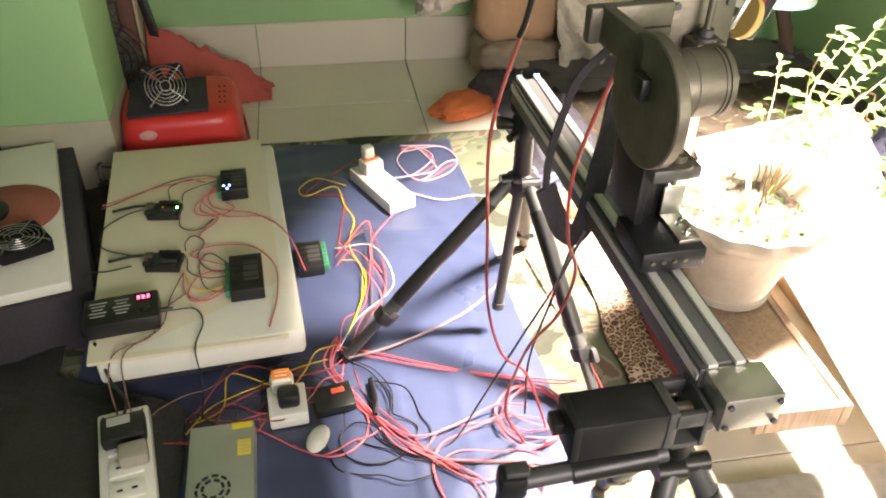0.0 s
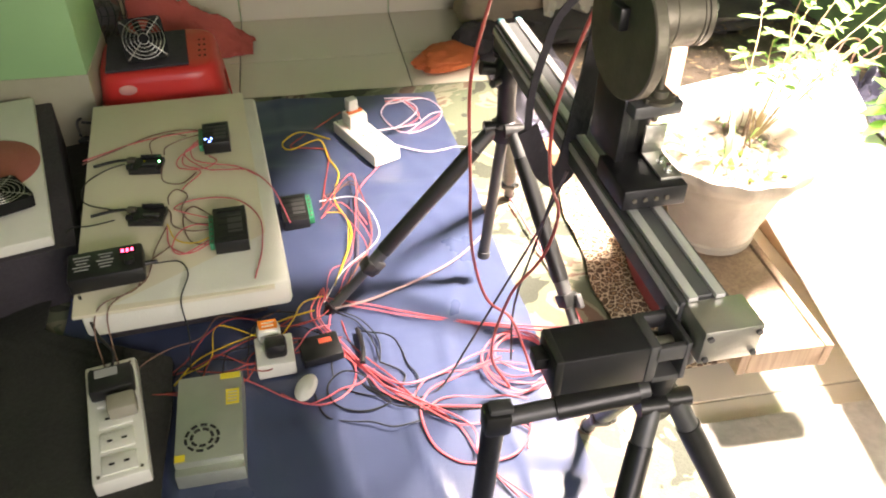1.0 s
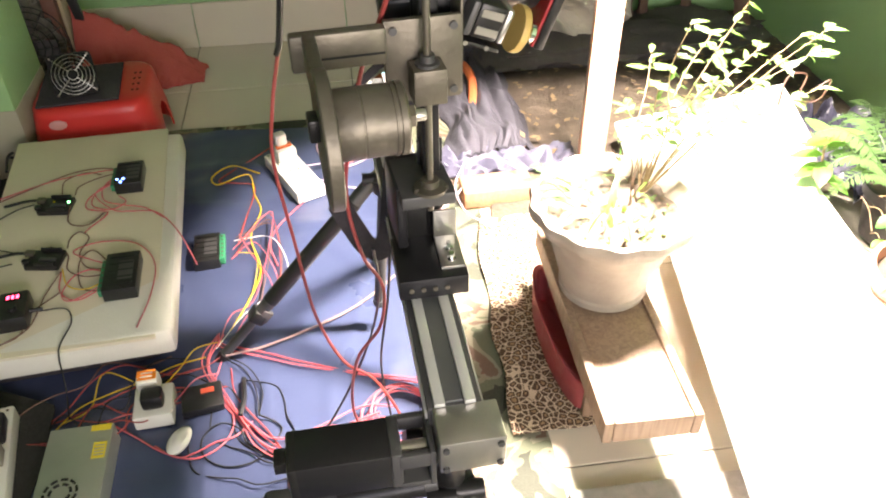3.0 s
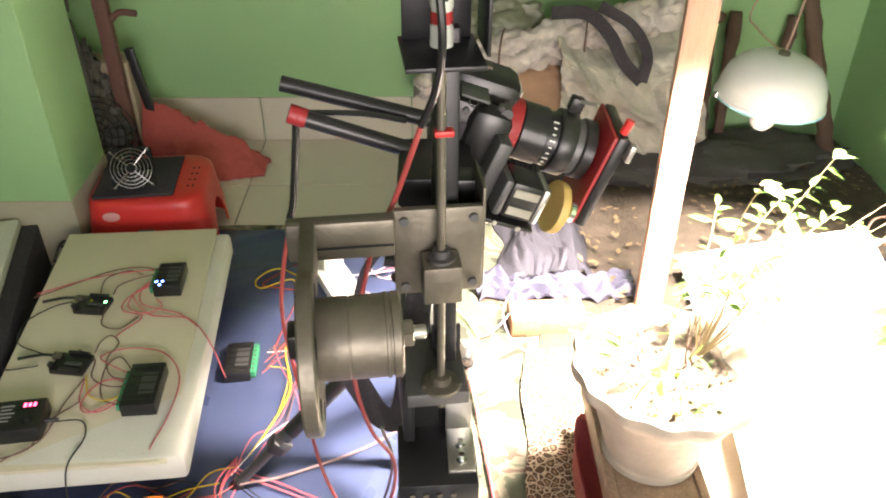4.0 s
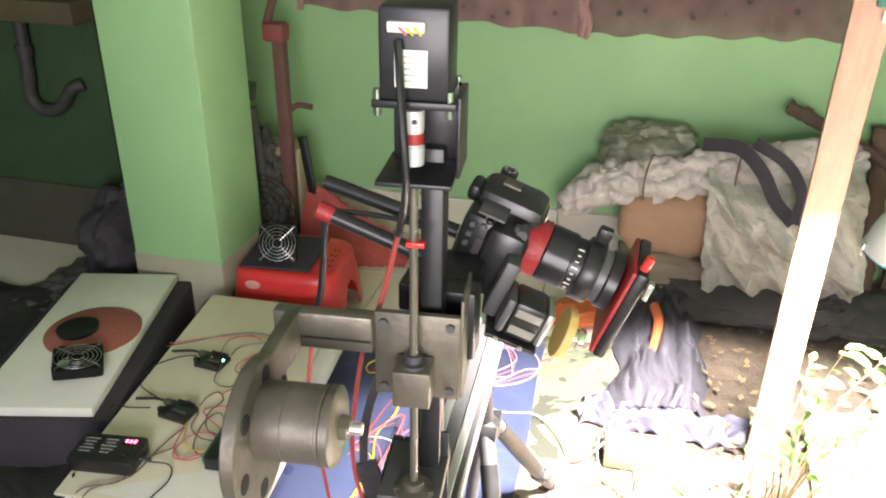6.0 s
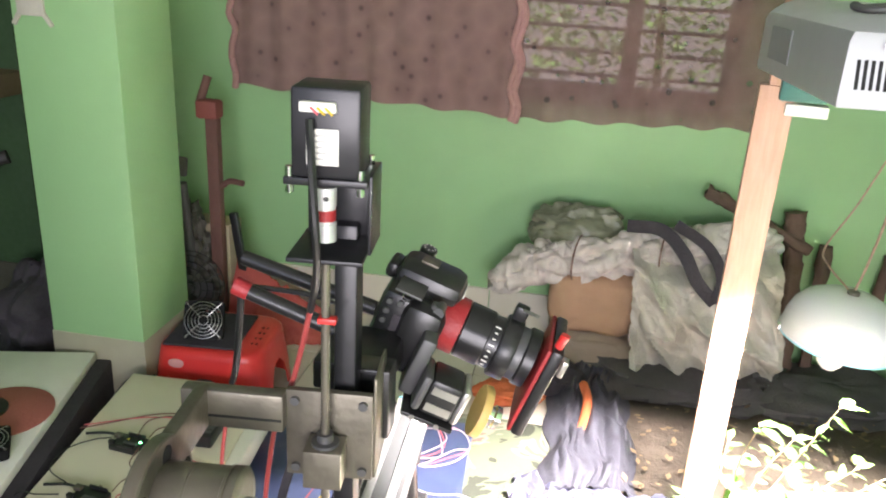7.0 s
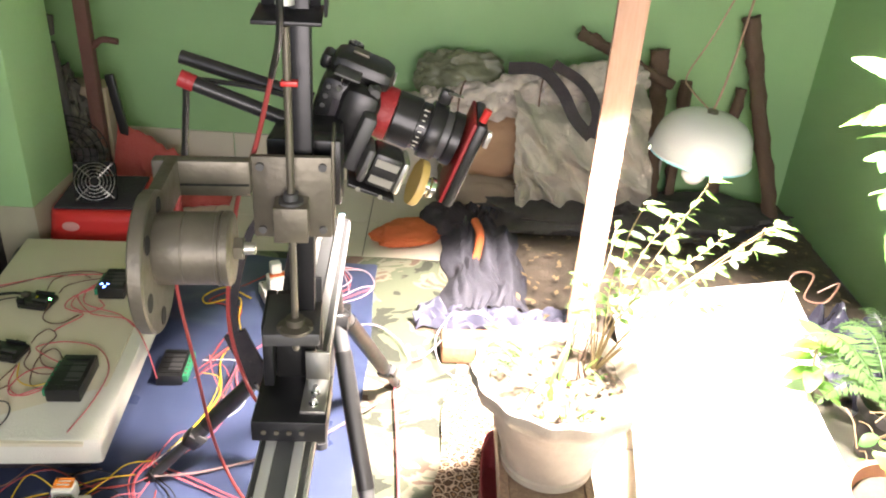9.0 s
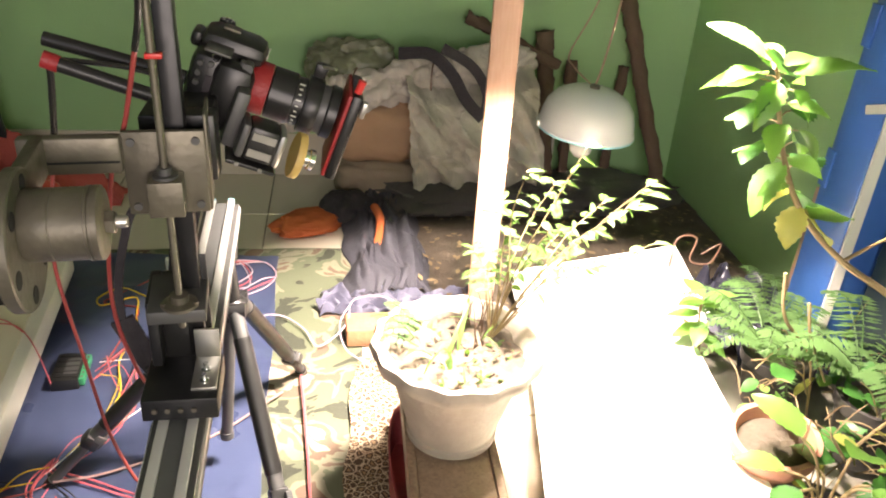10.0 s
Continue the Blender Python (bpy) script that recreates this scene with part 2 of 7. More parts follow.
def sweep(bm, pts, r, sides=6, taper=1.0, n=6):
    pts = spline(pts, n) if n else [Vector(q) for q in pts]
    up = Vector((0.13, 0.31, 0.94))
    rings = []
    for i, q in enumerate(pts):
        d = (pts[min(i + 1, len(pts) - 1)] - pts[max(i - 1, 0)]).normalized()
        u = up.cross(d)
        u = u.normalized() if u.length > 1e-3 else Vector((1, 0, 0))
        w = d.cross(u)
        rr = r * (1 + (taper - 1) * i / max(1, len(pts) - 1))
        rings.append([bm.verts.new(q + rr * (math.cos(2 * math.pi * k / sides) * u + math.sin(2 * math.pi * k / sides) * w)) for k in range(sides)])
    for p, q in zip(rings, rings[1:]):
        for k in range(sides):
            bm.faces.new((p[k], p[(k + 1) % sides], q[(k + 1) % sides], q[k]))
    bm.faces.new(list(reversed(rings[0])))
    bm.faces.new(rings[-1])
    return bm


def link(name, bm, material, smooth=True):
    me = bpy.data.meshes.new(name)
    bmesh.ops.recalc_face_normals(bm, faces=bm.faces)
    bm.to_mesh(me)
    bm.free()
    me.materials.append(material)
    if smooth:
        me.polygons.foreach_set("use_smooth", [True] * len(me.polygons))
        me.set_sharp_from_angle(angle=radians(38))
    return new(name, me)


def part(name, bm, material, parent, label=""):
    ob = link(name, bm, material)
    ob.parent = parent
    if label:
        tagged(ob, label)
    return ob


def thing(name, label, category, m=None, group=""):
    ob = new(name)
    ob.empty_display_size = 0.05
    if m:
        ob.matrix_world = m
    return tagged(ob, label, category, group)


def solo(name, bm, material, label, category, group="", kind="", m=None):
    ob = link(name, bm, material)
    if m:
        ob.matrix_world = m
    return tagged(ob, label, category, group, kind)


def sheet(bm, fn, nu, nv, thick=0.004):
    """A cloth: fn(u, v) gives a place for u, v in 0..1; it gets a thickness downwards."""
    top = [[bm.verts.new(Vector(fn(i / nu, j / nv))) for j in range(nv + 1)] for i in range(nu + 1)]
    low = [[bm.verts.new(v.co - Vector((0, 0, thick))) for v in row] for row in top]
    for i in range(nu):
        for j in range(nv):
            bm.faces.new((top[i][j], top[i + 1][j], top[i + 1][j + 1], top[i][j + 1]))
            bm.faces.new((low[i][j], low[i][j + 1], low[i + 1][j + 1], low[i + 1][j]))
    for j in range(nv):
        bm.faces.new((top[0][j], top[0][j + 1], low[0][j + 1], low[0][j]))
        bm.faces.new((top[nu][j], low[nu][j], low[nu][j + 1], top[nu][j + 1]))
    for i in range(nu):
        bm.faces.new((top[i][0], low[i][0], low[i + 1][0], top[i + 1][0]))
        bm.faces.new((top[i][nv], top[i + 1][nv], low[i + 1][nv], low[i][nv]))
    return bm


def nz(x, y, z=0.0, s=1.0):
    return noise.noise(Vector((x * s, y * s, z)))


def quad_at(corners, z):
    """fn for sheet(): the bilinear patch of four plan corners."""
    a, b, c, d = [Vector((*q, 0)) for q in corners]

    def fn(u, v):
        p = a.lerp(b, u).lerp(d.lerp(c, u), v)
        return p.x, p.y, z
    return fn


def heap(bm, c, s, seed, rough=0.25, seg=40, rings=24, folds=5.0):
    """A slumped cloth or bag: a squashed ball with folds, flat underneath."""
    g = []
    for j in range(rings + 1):
        ph = math.pi * j / rings
        row = []
        for i in range(seg):
            th = 2 * math.pi * i / seg
            d = Vector((math.sin(ph) * math.cos(th), math.sin(ph) * math.sin(th), math.cos(ph)))
            k = 1 + rough * noise.noise(d * 1.7 + Vector((seed, 0, 0))) + rough * 0.6 * noise.noise(d * folds + Vector((0, seed, 0)))
            k += rough * 0.35 * abs(noise.noise(d * folds * 2.2 + Vector((0, 0, seed))))
            z = max(d.z * k, -0.55)
            row.append(bm.verts.new((c[0] + s[0] * d.x * k, c[1] + s[1] * d.y * k, c[2] + s[2] * (z + 0.55) / 1.55)))
        g.append(row)
    for j in range(rings):
        for i in range(seg):
            a, b, e, f = g[j][i], g[j][(i + 1) % seg], g[j + 1][(i + 1) % seg], g[j + 1][i]
            bm.faces.new((a, b, e, f))
    return bm


def ribbon(bm, pts, width, thick, n=8):
    pts = spline(pts, n)
    rows = []
    for i, q in enumerate(pts):
        d = (pts[min(i + 1, len(pts) - 1)] - pts[max(i - 1, 0)]).normalized()
        u = d.cross(Vector((0, -1, 0.35))).normalized() * width / 2
        w = d.cross(u).normalized() * thick / 2
        rows.append([bm.verts.new(q + a * u + b * w) for a, b in ((-1, -1), (1, -1), (1, 1), (-1, 1))])
    for p, q in zip(rows, rows[1:]):
        for k in range(4):
            bm.faces.new((p[k], p[(k + 1) % 4], q[(k + 1) % 4], q[k]))
    bm.faces.new(list(reversed(rows[0])))
    bm.faces.new(rows[-1])
    return bm


def folds(bm, amp, scale, seed):
    """Sharp cloth creases over a whole mesh, along its normals."""
    bm.normal_update()
    mv = []
    for v in bm.verts:
        q = v.co * scale + Vector((seed, seed * 0.7, 0))
        a = 1 - 2 * abs(noise.noise(q))
        b = 1 - 2 * abs(noise.noise(q * 2.3 + Vector((3, 1, 7))))
        mv.append(v.co + v.normal * amp * (a * a * 0.8 + 0.4 * b * b - 0.5))
    for v, c in zip(bm.verts, mv):
        v.co = c
    return bm


# ---- setting ----
def structure(name, bm, material, label, category):
    return tagged(link(name, bm, material), label, category, kind="structure")


XL, XR, YB, YF, H = -2.3, 1.90, 2.935, -1.5, 2.6
floor = structure("floor", box(bm_new(), ((XL + XR) / 2, (YB + YF) / 2, -0.054), (XR - XL, YB - YF, 0.1)), GROUT, "room floor laid with beige glazed tiles", "floor")
WX0, WX1, WZ0, WZ1 = -0.50, 1.08, 0.885, 2.05
bm = bm_new()
box(bm, ((XL + WX0) / 2, YB + 0.06, H / 2), (WX0 - XL, 0.12, H))
box(bm, ((WX1 + XR) / 2 + 0.06, YB + 0.06, H / 2), (XR - WX1 + 0.12, 0.12, H))
box(bm, ((WX0 + WX1) / 2, YB + 0.06, WZ0 / 2), (WX1 - WX0, 0.12, WZ0))
box(bm, ((WX0 + WX1) / 2, YB + 0.06, (WZ1 + H) / 2), (WX1 - WX0, 0.12, H - WZ1))
wall_north = structure("wall_north", bm, GREEN, "green painted plaster wall with a window opening", "wall")
bm = bm_new()
box(bm, (XR + 0.06, 2.3975, H / 2), (0.12, 1.075, H))
box(bm, (XR + 0.06, -0.35, H / 2), (0.12, 2.3, H))
box(bm, (XR + 0.06, 1.4, 2.35), (0.12, 1.2, 0.5))
structure("wall_east", bm, GREEN, "green painted plaster wall beside a blue door frame", "wall")
structure("wall_west", box(bm_new(), (XL - 0.06, (YB + YF) / 2, H / 2), (0.12, YB - YF + 0.24, H)), GREEN, "green plaster wall in the dark part of the room", "wall")
# Unseen rear wall; its wide opening is added to let sky light in.
bm = bm_new()
box(bm, ((XL - 1.05) / 2, YF - 0.06, H / 2), (-1.05 - XL, 0.12, H))
box(bm, ((XR + 1.25) / 2, YF - 0.06, H / 2), (XR - 1.25, 0.12, H))
box(bm, (0.1, YF - 0.06, 2.45), (2.3, 0.12, 0.3))
box(bm, (0.1, YF - 0.06, 0.3), (2.3, 0.12, 0.6))
structure("wall_south", bm, PLAIN, "plain unseen rear wall with an opening added for light", "wall")
structure("ceiling", box(bm_new(), ((XL + XR) / 2, (YB + YF) / 2, H + 0.06), (XR - XL + 0.24, YB - YF + 0.24, 0.12)), PLAIN, "plain whitewashed flat ceiling", "ceiling")
bm = bm_new()
box(bm, (0, 0, -0.12), (60, 60, 0.1))
structure("ground", bm, SOIL, "dry earth ground outside the room", "ground")

column = thing("column", "square green painted concrete column with tiled foot", "column")
tagged(column, kind="structure")
part("shaft", box(bm_new(), (-0.69, 2.245, H / 2 + 0.11), (0.285, 0.27, H - 0.22), 0.006), GREEN, column)
part("tiled_foot", box(bm_new(), (-0.69, 2.245, 0.112), (0.289, 0.274, 0.224), 0.003), mat("dark_beige_skirting_tile", (0.33, 0.31, 0.22), 0.5, var=0.2, scale=9, bump=0.1), column, "beige tiled column foot")

# window with frame, mullion, bars
window = thing("window_1", "wooden window with horizontal iron bars behind curtains", "window")
tagged(window, kind="structure")
bm = bm_new()
for x in (WX0 + 0.025, 0.36, 0.735, WX1 - 0.025):
    box(bm, (x, YB + 0.06, (WZ0 + WZ1) / 2), (0.05, 0.05, WZ1 - WZ0), 0.004)
for z in (WZ0 + 0.02, WZ1 - 0.02):
    box(bm, ((WX0 + WX1) / 2, YB + 0.06, z), (WX1 - WX0, 0.045, 0.04), 0.004)
part("window_frame", bm, BARS, window)
for k in range(14):
    part("bar", cyl(bm_new(), (WX0, YB + 0.035, 0.955 + 0.075 * k), (WX1, YB + 0.035, 0.955 + 0.075 * k), 0.006, seg=8), BARS, window)
part("window_sill", box(bm_new(), ((WX0 + WX1) / 2, YB + 0.04, WZ0 - 0.012), (WX1 - WX0 + 0.0, 0.10, 0.03), 0.003), BARS, window)


def curtain(x0, x1, zb0, zb1, material, label, amp, nfold, gather):
    bm = bm_new()
    nu, nv = 150, 30
    vs = []
    for i in range(nu + 1):
        u = i / nu
        row = []
        for j in range(nv + 1):
            v = j / nv
            zb = zb0 + (zb1 - zb0) * u + 0.006 * math.sin(u * 31)
            z = zb + (2.0 - zb) * v
            x = x0 + (x1 - x0) * u + 0.008 * nz(u * 9, v * 4, 2)
            y = YB - 0.035 + amp * math.sin(u * nfold * 2 * math.pi + 1.2 * nz(u * 4, v * 2)) * (0.6 + 0.4 * (1 - v)) + 0.006 * nz(u * 20, v * 12, 5)
            row.append(bm.verts.new((x, y, z)))
        vs.append(row)
    for i in range(nu):
        for j in range(nv):
            bm.faces.new((vs[i][j], vs[i + 1][j], vs[i + 1][j + 1], vs[i][j + 1]))
    cur = thing("curtain", label, "curtain")
    part("cloth", bm, material, cur)
    # frilled edges
    for xe in (x0, x1)[:gather]:
        bm = bm_new()
        sweep(bm, [(xe + 0.010 * math.sin(k * 2.1), YB - 0.045 + 0.006 * math.cos(k * 3), (zb0 if xe == x0 else zb1) - 0.01 + k * 0.05) for k in range(25)], 0.012, 8, n=3)
        part("frill", bm, FRILL, cur, "pinkish gathered curtain edge")
    return cur


FRILL = mat("pinkish_frill", (0.36, 0.20, 0.18), 0.9, bump=0.4, bscale=120)
curtain(-0.60, 0.37, 0.835, 0.805, CURT, "dark brown dotted curtain drawn across the window", 0.006, 9, 2)
curtain(0.385, 1.17, 0.80, 0.83, SHEER, "sheer brown dotted curtain with window bars behind", 0.006, 6, 1)

# blue door frame
bdoor = thing("door_1", "blue painted door frame with dark panel", "door")
tagged(bdoor, kind="structure")
part("frame_post", box(bm_new(), (XR + 0.005, 1.785, 1.05), (0.15, 0.15, 2.1), 0.006), BLUEP, bdoor)
part("frame_head", box(bm_new(), (XR + 0.005, 1.30, 2.05), (0.13, 0.815, 0.1), 0.006), BLUEP, bdoor)
part("panel", box(bm_new(), (XR + 0.05, 1.21, 1.0), (0.03, 0.98, 2.0), 0.004), GLASSD, bdoor, "dark greenish door panel")
part("edge_strip", box(bm_new(), (XR - 0.05, 1.706, 1.0), (0.030, 0.006, 2.0)), WHITEP, bdoor)
part("hinge", box(bm_new(), (XR - 0.074, 1.845, 0.86), (0.006, 0.034, 0.10), 0.001), BLUEP, bdoor)
part("hinge", box(bm_new(), (XR - 0.074, 1.845, 0.50), (0.006, 0.034, 0.10), 0.001), BLUEP, bdoor)
part("foot_batten", box(bm_new(), (XR - 0.02, 1.885, 0.21), (0.05, 0.045, 0.42), 0.003), WOOD, bdoor, "pinkish bare wood batten")
part("tape", box(bm_new(), (XR - 0.0745, 1.715, 0.70), (0.002, 0.12, 0.022), 0, Matrix.Rotation(radians(-20), 4, "X")), WHITEP, bdoor, "strip of white tape")


tag = thing("cloth_tie", "grey cloth tied round the green column", "cloth strip")
part("patch", box(bm_new(), (-0.772, 2.106, 1.155), (0.075, 0.010, 0.10), 0.003), SACK, tag)
for sx in (-1, 1):
    part("tail", box(bm_new(), (-0.772 + sx * 0.042, 2.107, 1.098), (0.012, 0.008, 0.04), 0.002, Matrix.Rotation(radians(-sx * 35), 4, "Y")), SACK, tag)


# ---- rail rig ----
RIG = pose(0.392, 1.02, 0, 0, 0, 2.2)
slider = thing("camera_slider", "motorised black slider rail with silver tracks on tripods", "slider rail", RIG)
bm = box(bm_new(), (0, 0, 0.588), (0.058, 0.74, 0.042), 0.002)
part("rail_body", bm, GREYM, slider)
for x in (-0.0302, 0.0302):
    part("side_strip", box(bm_new(), (x, 0, 0.598), (0.0024, 0.738, 0.010)), TRACK, slider, "bright silver side strip")
for x in (-0.016, 0.016):
    part("track", box(bm_new(), (x, 0, 0.6125), (0.0115, 0.742, 0.006), 0.001), TRACK, slider, "bright silver track")
    part("track_cap", box(bm_new(), (x, 0.3735, 0.6125), (0.011, 0.004, 0.009), 0.001), CYAN, slider, "pale blue end cap")
part("groove", box(bm_new(), (0, 0, 0.6105), (0.019, 0.73, 0.003)), mat("grey_groove", (0.15, 0.155, 0.155), 0.45, metal=0.3), slider)
endb = part("end_block", box(bm_new(), (0.010, -0.393, 0.586), (0.068, 0.050, 0.046), 0.002), ALU, slider, "bare aluminium end block")
for dx in (-0.018, 0.038):
    for dz in (0.571, 0.601):
        part("bolt", cyl(bm_new(), (dx, -0.4175, dz), (dx, -0.4215, dz), 0.0035, seg=10), GREYM, slider)
mot = part("motor", box(bm_new(), (-0.121, -0.375, 0.555), (0.100, 0.053, 0.053), 0.003), ANOD, slider, "black stepper motor")
part("motor_cap", box(bm_new(), (-0.172, -0.375, 0.555), (0.012, 0.054, 0.054), 0.004), BLACK, mot)
part("motor_face", box(bm_new(), (-0.066, -0.375, 0.555), (0.012, 0.0545, 0.0545), 0.002), GREYM, mot)
part("connector", box(bm_new(), (-0.184, -0.37, 0.560), (0.016, 0.022, 0.016), 0.001), BLACK, mot)
bm = bm_new()
for dy in (-0.4, -0.35):
    box(bm, (-0.045, dy, 0.570), (0.036, 0.008, 0.02), 0.001)
box(bm, (-0.045, -0.375, 0.53), (0.036, 0.056, 0.008), 0.001)
box(bm, (-0.029, -0.375, 0.556), (0.006, 0.06, 0.055), 0.001)
part("motor_bracket", bm, GREYM, slider)
part("coupling", cyl(bm_new(), (-0.060, -0.375, 0.556), (-0.032, -0.375, 0.556), 0.009, seg=20), ALU, slider)
part("carriage", box(bm_new(), (0.005, -0.175, 0.636), (0.082, 0.085, 0.028), 0.002), ANOD, slider)
for dx in (-0.022, -0.008, 0.006, 0.02):
    part("screw", cyl(bm_new(), (dx, -0.2178, 0.636), (dx, -0.2195, 0.636), 0.003, seg=8), STEEL, slider)
br = part("carriage_bracket", box(box(bm_new(), (0.030, -0.172, 0.652), (0.028, 0.062, 0.004), 0.0008), (0.030, -0.143, 0.672), (0.028, 0.004, 0.040), 0.0008), ALU, slider, "bent aluminium angle bracket")
for dy in (-0.190, -0.170):
    part("bracket_screw", lathe(bm_new(), [(0.0, 0.664), (0.003, 0.664), (0.0032, 0.656), (0.0055, 0.6555), (0.0055, 0.654)], 12, Matrix.Translation((0.030, dy, 0))), CHROME, br)

# ---- vertical lift with motor, plate, arm ----
LIFT = pose(0.408, 0.85, 0, 0, 0, 6)
lift = thing("vertical_slider", "black vertical lead screw slider with motor on top", "slider", LIFT)
part("column_profile", box(bm_new(), (0.010, 0.052, 0.87), (0.020, 0.034, 0.44), 0.002), ANOD, lift)
bm = bm_new()
prof = []
for k in range(170):
    z = 0.715 + 0.0021 * k
    prof.append((0.0042 if k % 2 else 0.0036, z))
lathe(bm, prof, 12)
part("lead_screw", bm, STEEL, lift)
part("red_tape", box(bm_new(), (0.002, -0.001, 1.018), (0.016, 0.010, 0.005), 0.001), REDP, lift)
part("foot_block", box(bm_new(), (-0.004, 0.03, 0.735), (0.062, 0.085, 0.016), 0.002), GREYM, lift)
part("foot_side", box(bm_new(), (-0.032, 0.045, 0.70), (0.012, 0.075, 0.085), 0.002), ANOD, lift)
part("foot_plate", box(bm_new(), (0.012, 0.055, 0.725), (0.030, 0.004, 0.10), 0.001), ANOD, lift)
part("foot_core", box(bm_new(), (-0.006, 0.06, 0.69), (0.040, 0.05, 0.10), 0.002), BLACK, lift)
bm = bm_new()
lathe(bm, [(0.019, 0.743), (0.019, 0.747), (0.010, 0.749), (0.010, 0.757), (0.0045, 0.758)], 24)
part("bearing", bm, STEEL, lift)
for dx in (-0.017, 0.017):
    part("screw_head", cyl(bm_new(), (dx, -0.004, 0.743), (dx, -0.004, 0.749), 0.0028, seg=10), STEEL, lift)
# top cage and motor
for c, d in (((0.002, 0.02, 1.076), (0.062, 0.075, 0.004)), ((0.002, 0.02, 1.140), (0.066, 0.066, 0.006)), ((0.002, 0.050, 1.108), (0.056, 0.004, 0.064)), ((0.036, 0.022, 1.112), (0.003, 0.05, 0.066))):
    part("bracket_plate", box(bm_new(), c, d, 0.001), ANOD, lift)
zm = part("motor", box(bm_new(), (0.002, 0.012, 1.178), (0.054, 0.047, 0.070), 0.003), ANOD, lift, "black stepper motor with white label")
part("label_plate", box(bm_new(), (0.0, -0.0122, 1.168), (0.025, 0.001, 0.028)), WHITEP, zm, "white printed label")
for k in range(5):
    part("print", box(bm_new(), (-0.004 + 0.001 * (k % 2), -0.0129, 1.177 - 0.0045 * k), (0.013 - 0.002 * (k % 3), 0.0006, 0.0016)), INKG, zm)
part("socket", box(bm_new(), (-0.003, -0.014, 1.199), (0.028, 0.006, 0.008), 0.001), WHITEP, zm, "white plug socket")
for dx, mw in ((-0.008, REDW), (-0.003, YELW), (0.003, BLULED)):
    part("lead", cyl(bm_new(), (dx, -0.0175, 1.199), (dx + 0.006, -0.0185, 1.194), 0.0010, seg=6), YELW if mw is BLULED else mw, zm)
for dx in (-0.027, 0.029):
    for dy in (-0.008, 0.042):
        part("bolt", cyl(bm_new(), (dx, dy, 1.130), (dx, dy, 1.151), 0.0032, seg=10), CHROME, lift)
bm = bm_new()
lathe(bm, [(0.0088, 1.089), (0.0088, 1.104), (0.0080, 1.1045), (0.0080, 1.1175), (0.0088, 1.118), (0.0088, 1.134)], 20)
cp = part("coupling", bm, TRACK, lift, "aluminium coupling with red insert")
part("insert", cyl(bm_new(), (0, 0, 1.1065), (0, 0, 1.1155), 0.0084, seg=20), DRED, cp)
part("set_screw", cyl(bm_new(), (0.002, -0.0078, 1.126), (0.0022, -0.0092, 1.126), 0.0022, seg=10), BLACK, cp)
# moving plate and nut block
bm = box(bm_new(), (0.0, 0.020, 0.892), (0.080, 0.008, 0.090), 0.0015)
plate = part("carriage_plate", bm, STEEL, lift, "grey steel carriage plate")
for dx in (-0.031, 0.031):
    for dz in (0.857, 0.927):
        part("bolt", cyl(bm_new(), (dx, 0.016, dz), (dx, 0.0125, dz), 0.0042, seg=12), GREYM, plate)
part("side_plate", box(bm_new(), (0.041, 0.05, 0.90), (0.003, 0.06, 0.105), 0.001), STEEL, plate)
part("nut_block", box(bm_new(), (0.0, -0.001, 0.876), (0.034, 0.030, 0.038), 0.001), STEEL, plate)
bm = bm_new()
lathe(bm, [(0.0125, 0.895), (0.0125, 0.898), (0.0075, 0.8985), (0.0075, 0.906), (0.0045, 0.9062)], 20)
part("nut", bm, GREYM, plate)
arm = part("arm", box(bm_new(), (-0.086, 0.012, 0.917), (0.094, 0.016, 0.038), 0.003), STEEL, lift, "grey steel arm")
part("arm_groove", box(bm_new(), (-0.080, 0.0038, 0.911), (0.078, 0.001, 0.0022)), SLOT, arm)

# ---- flange with motor drum ----
rotor = thing("flange_motor", "grey steel motor drum bolted on round flange", "motor", pose(0.412, 0.85, 0, 0, 0, 6))
bm = bm_new()
ax = Matrix.Translation((-0.118, -0.098, 0.896)) @ Matrix.Rotation(radians(90), 4, "Y")
lathe(bm, [(0.0625, -0.0065), (0.064, -0.005), (0.064, 0.005), (0.0625, 0.0065)], 48, Matrix.Translation((-0.118, -0.098, 0.882)) @ Matrix.Rotation(radians(90), 4, "Y"))
box(bm, (-0.118, -0.036, 0.918), (0.013, 0.10, 0.038), 0.002)
fl = part("flange", bm, STEEL, rotor)
for k in range(6):
    a = radians(60 * k + 15)
    part("hole", cyl(bm_new(), (-0.1108, -0.098 + 0.050 * math.cos(a), 0.882 + 0.050 * math.sin(a)), (-0.1112, -0.098 + 0.050 * math.cos(a), 0.882 + 0.050 * math.sin(a)), 0.0085, seg=16), SLOT, fl)
bm = bm_new()
lathe(bm, [(0.031, 0.006), (0.0325, 0.008), (0.0325, 0.030), (0.0318, 0.0305), (0.0318, 0.0315), (0.0325, 0.032), (0.0325, 0.058), (0.0335, 0.0585), (0.0335, 0.061), (0.0318, 0.0615), (0.0318, 0.063), (0.0335, 0.0635), (0.0335, 0.069), (0.031, 0.071), (0.022, 0.0715)], 44, ax)
part("drum", bm, STEEL, rotor)
bm = bm_new()
lathe(bm, [(0.011, 0.0715), (0.011, 0.079), (0.0095, 0.080)], 6, ax)
part("nut", bm, STEEL, rotor)
bm = bm_new()
lathe(bm, [(0.0055, 0.079), (0.0055, 0.0885), (0.0048, 0.09)], 16, ax)
part("shaft", bm, ALU, rotor)
part("rear_box", box(bm_new(), (-0.129, -0.098, 0.898), (0.010, 0.022, 0.022), 0.002), BLACK, rotor)

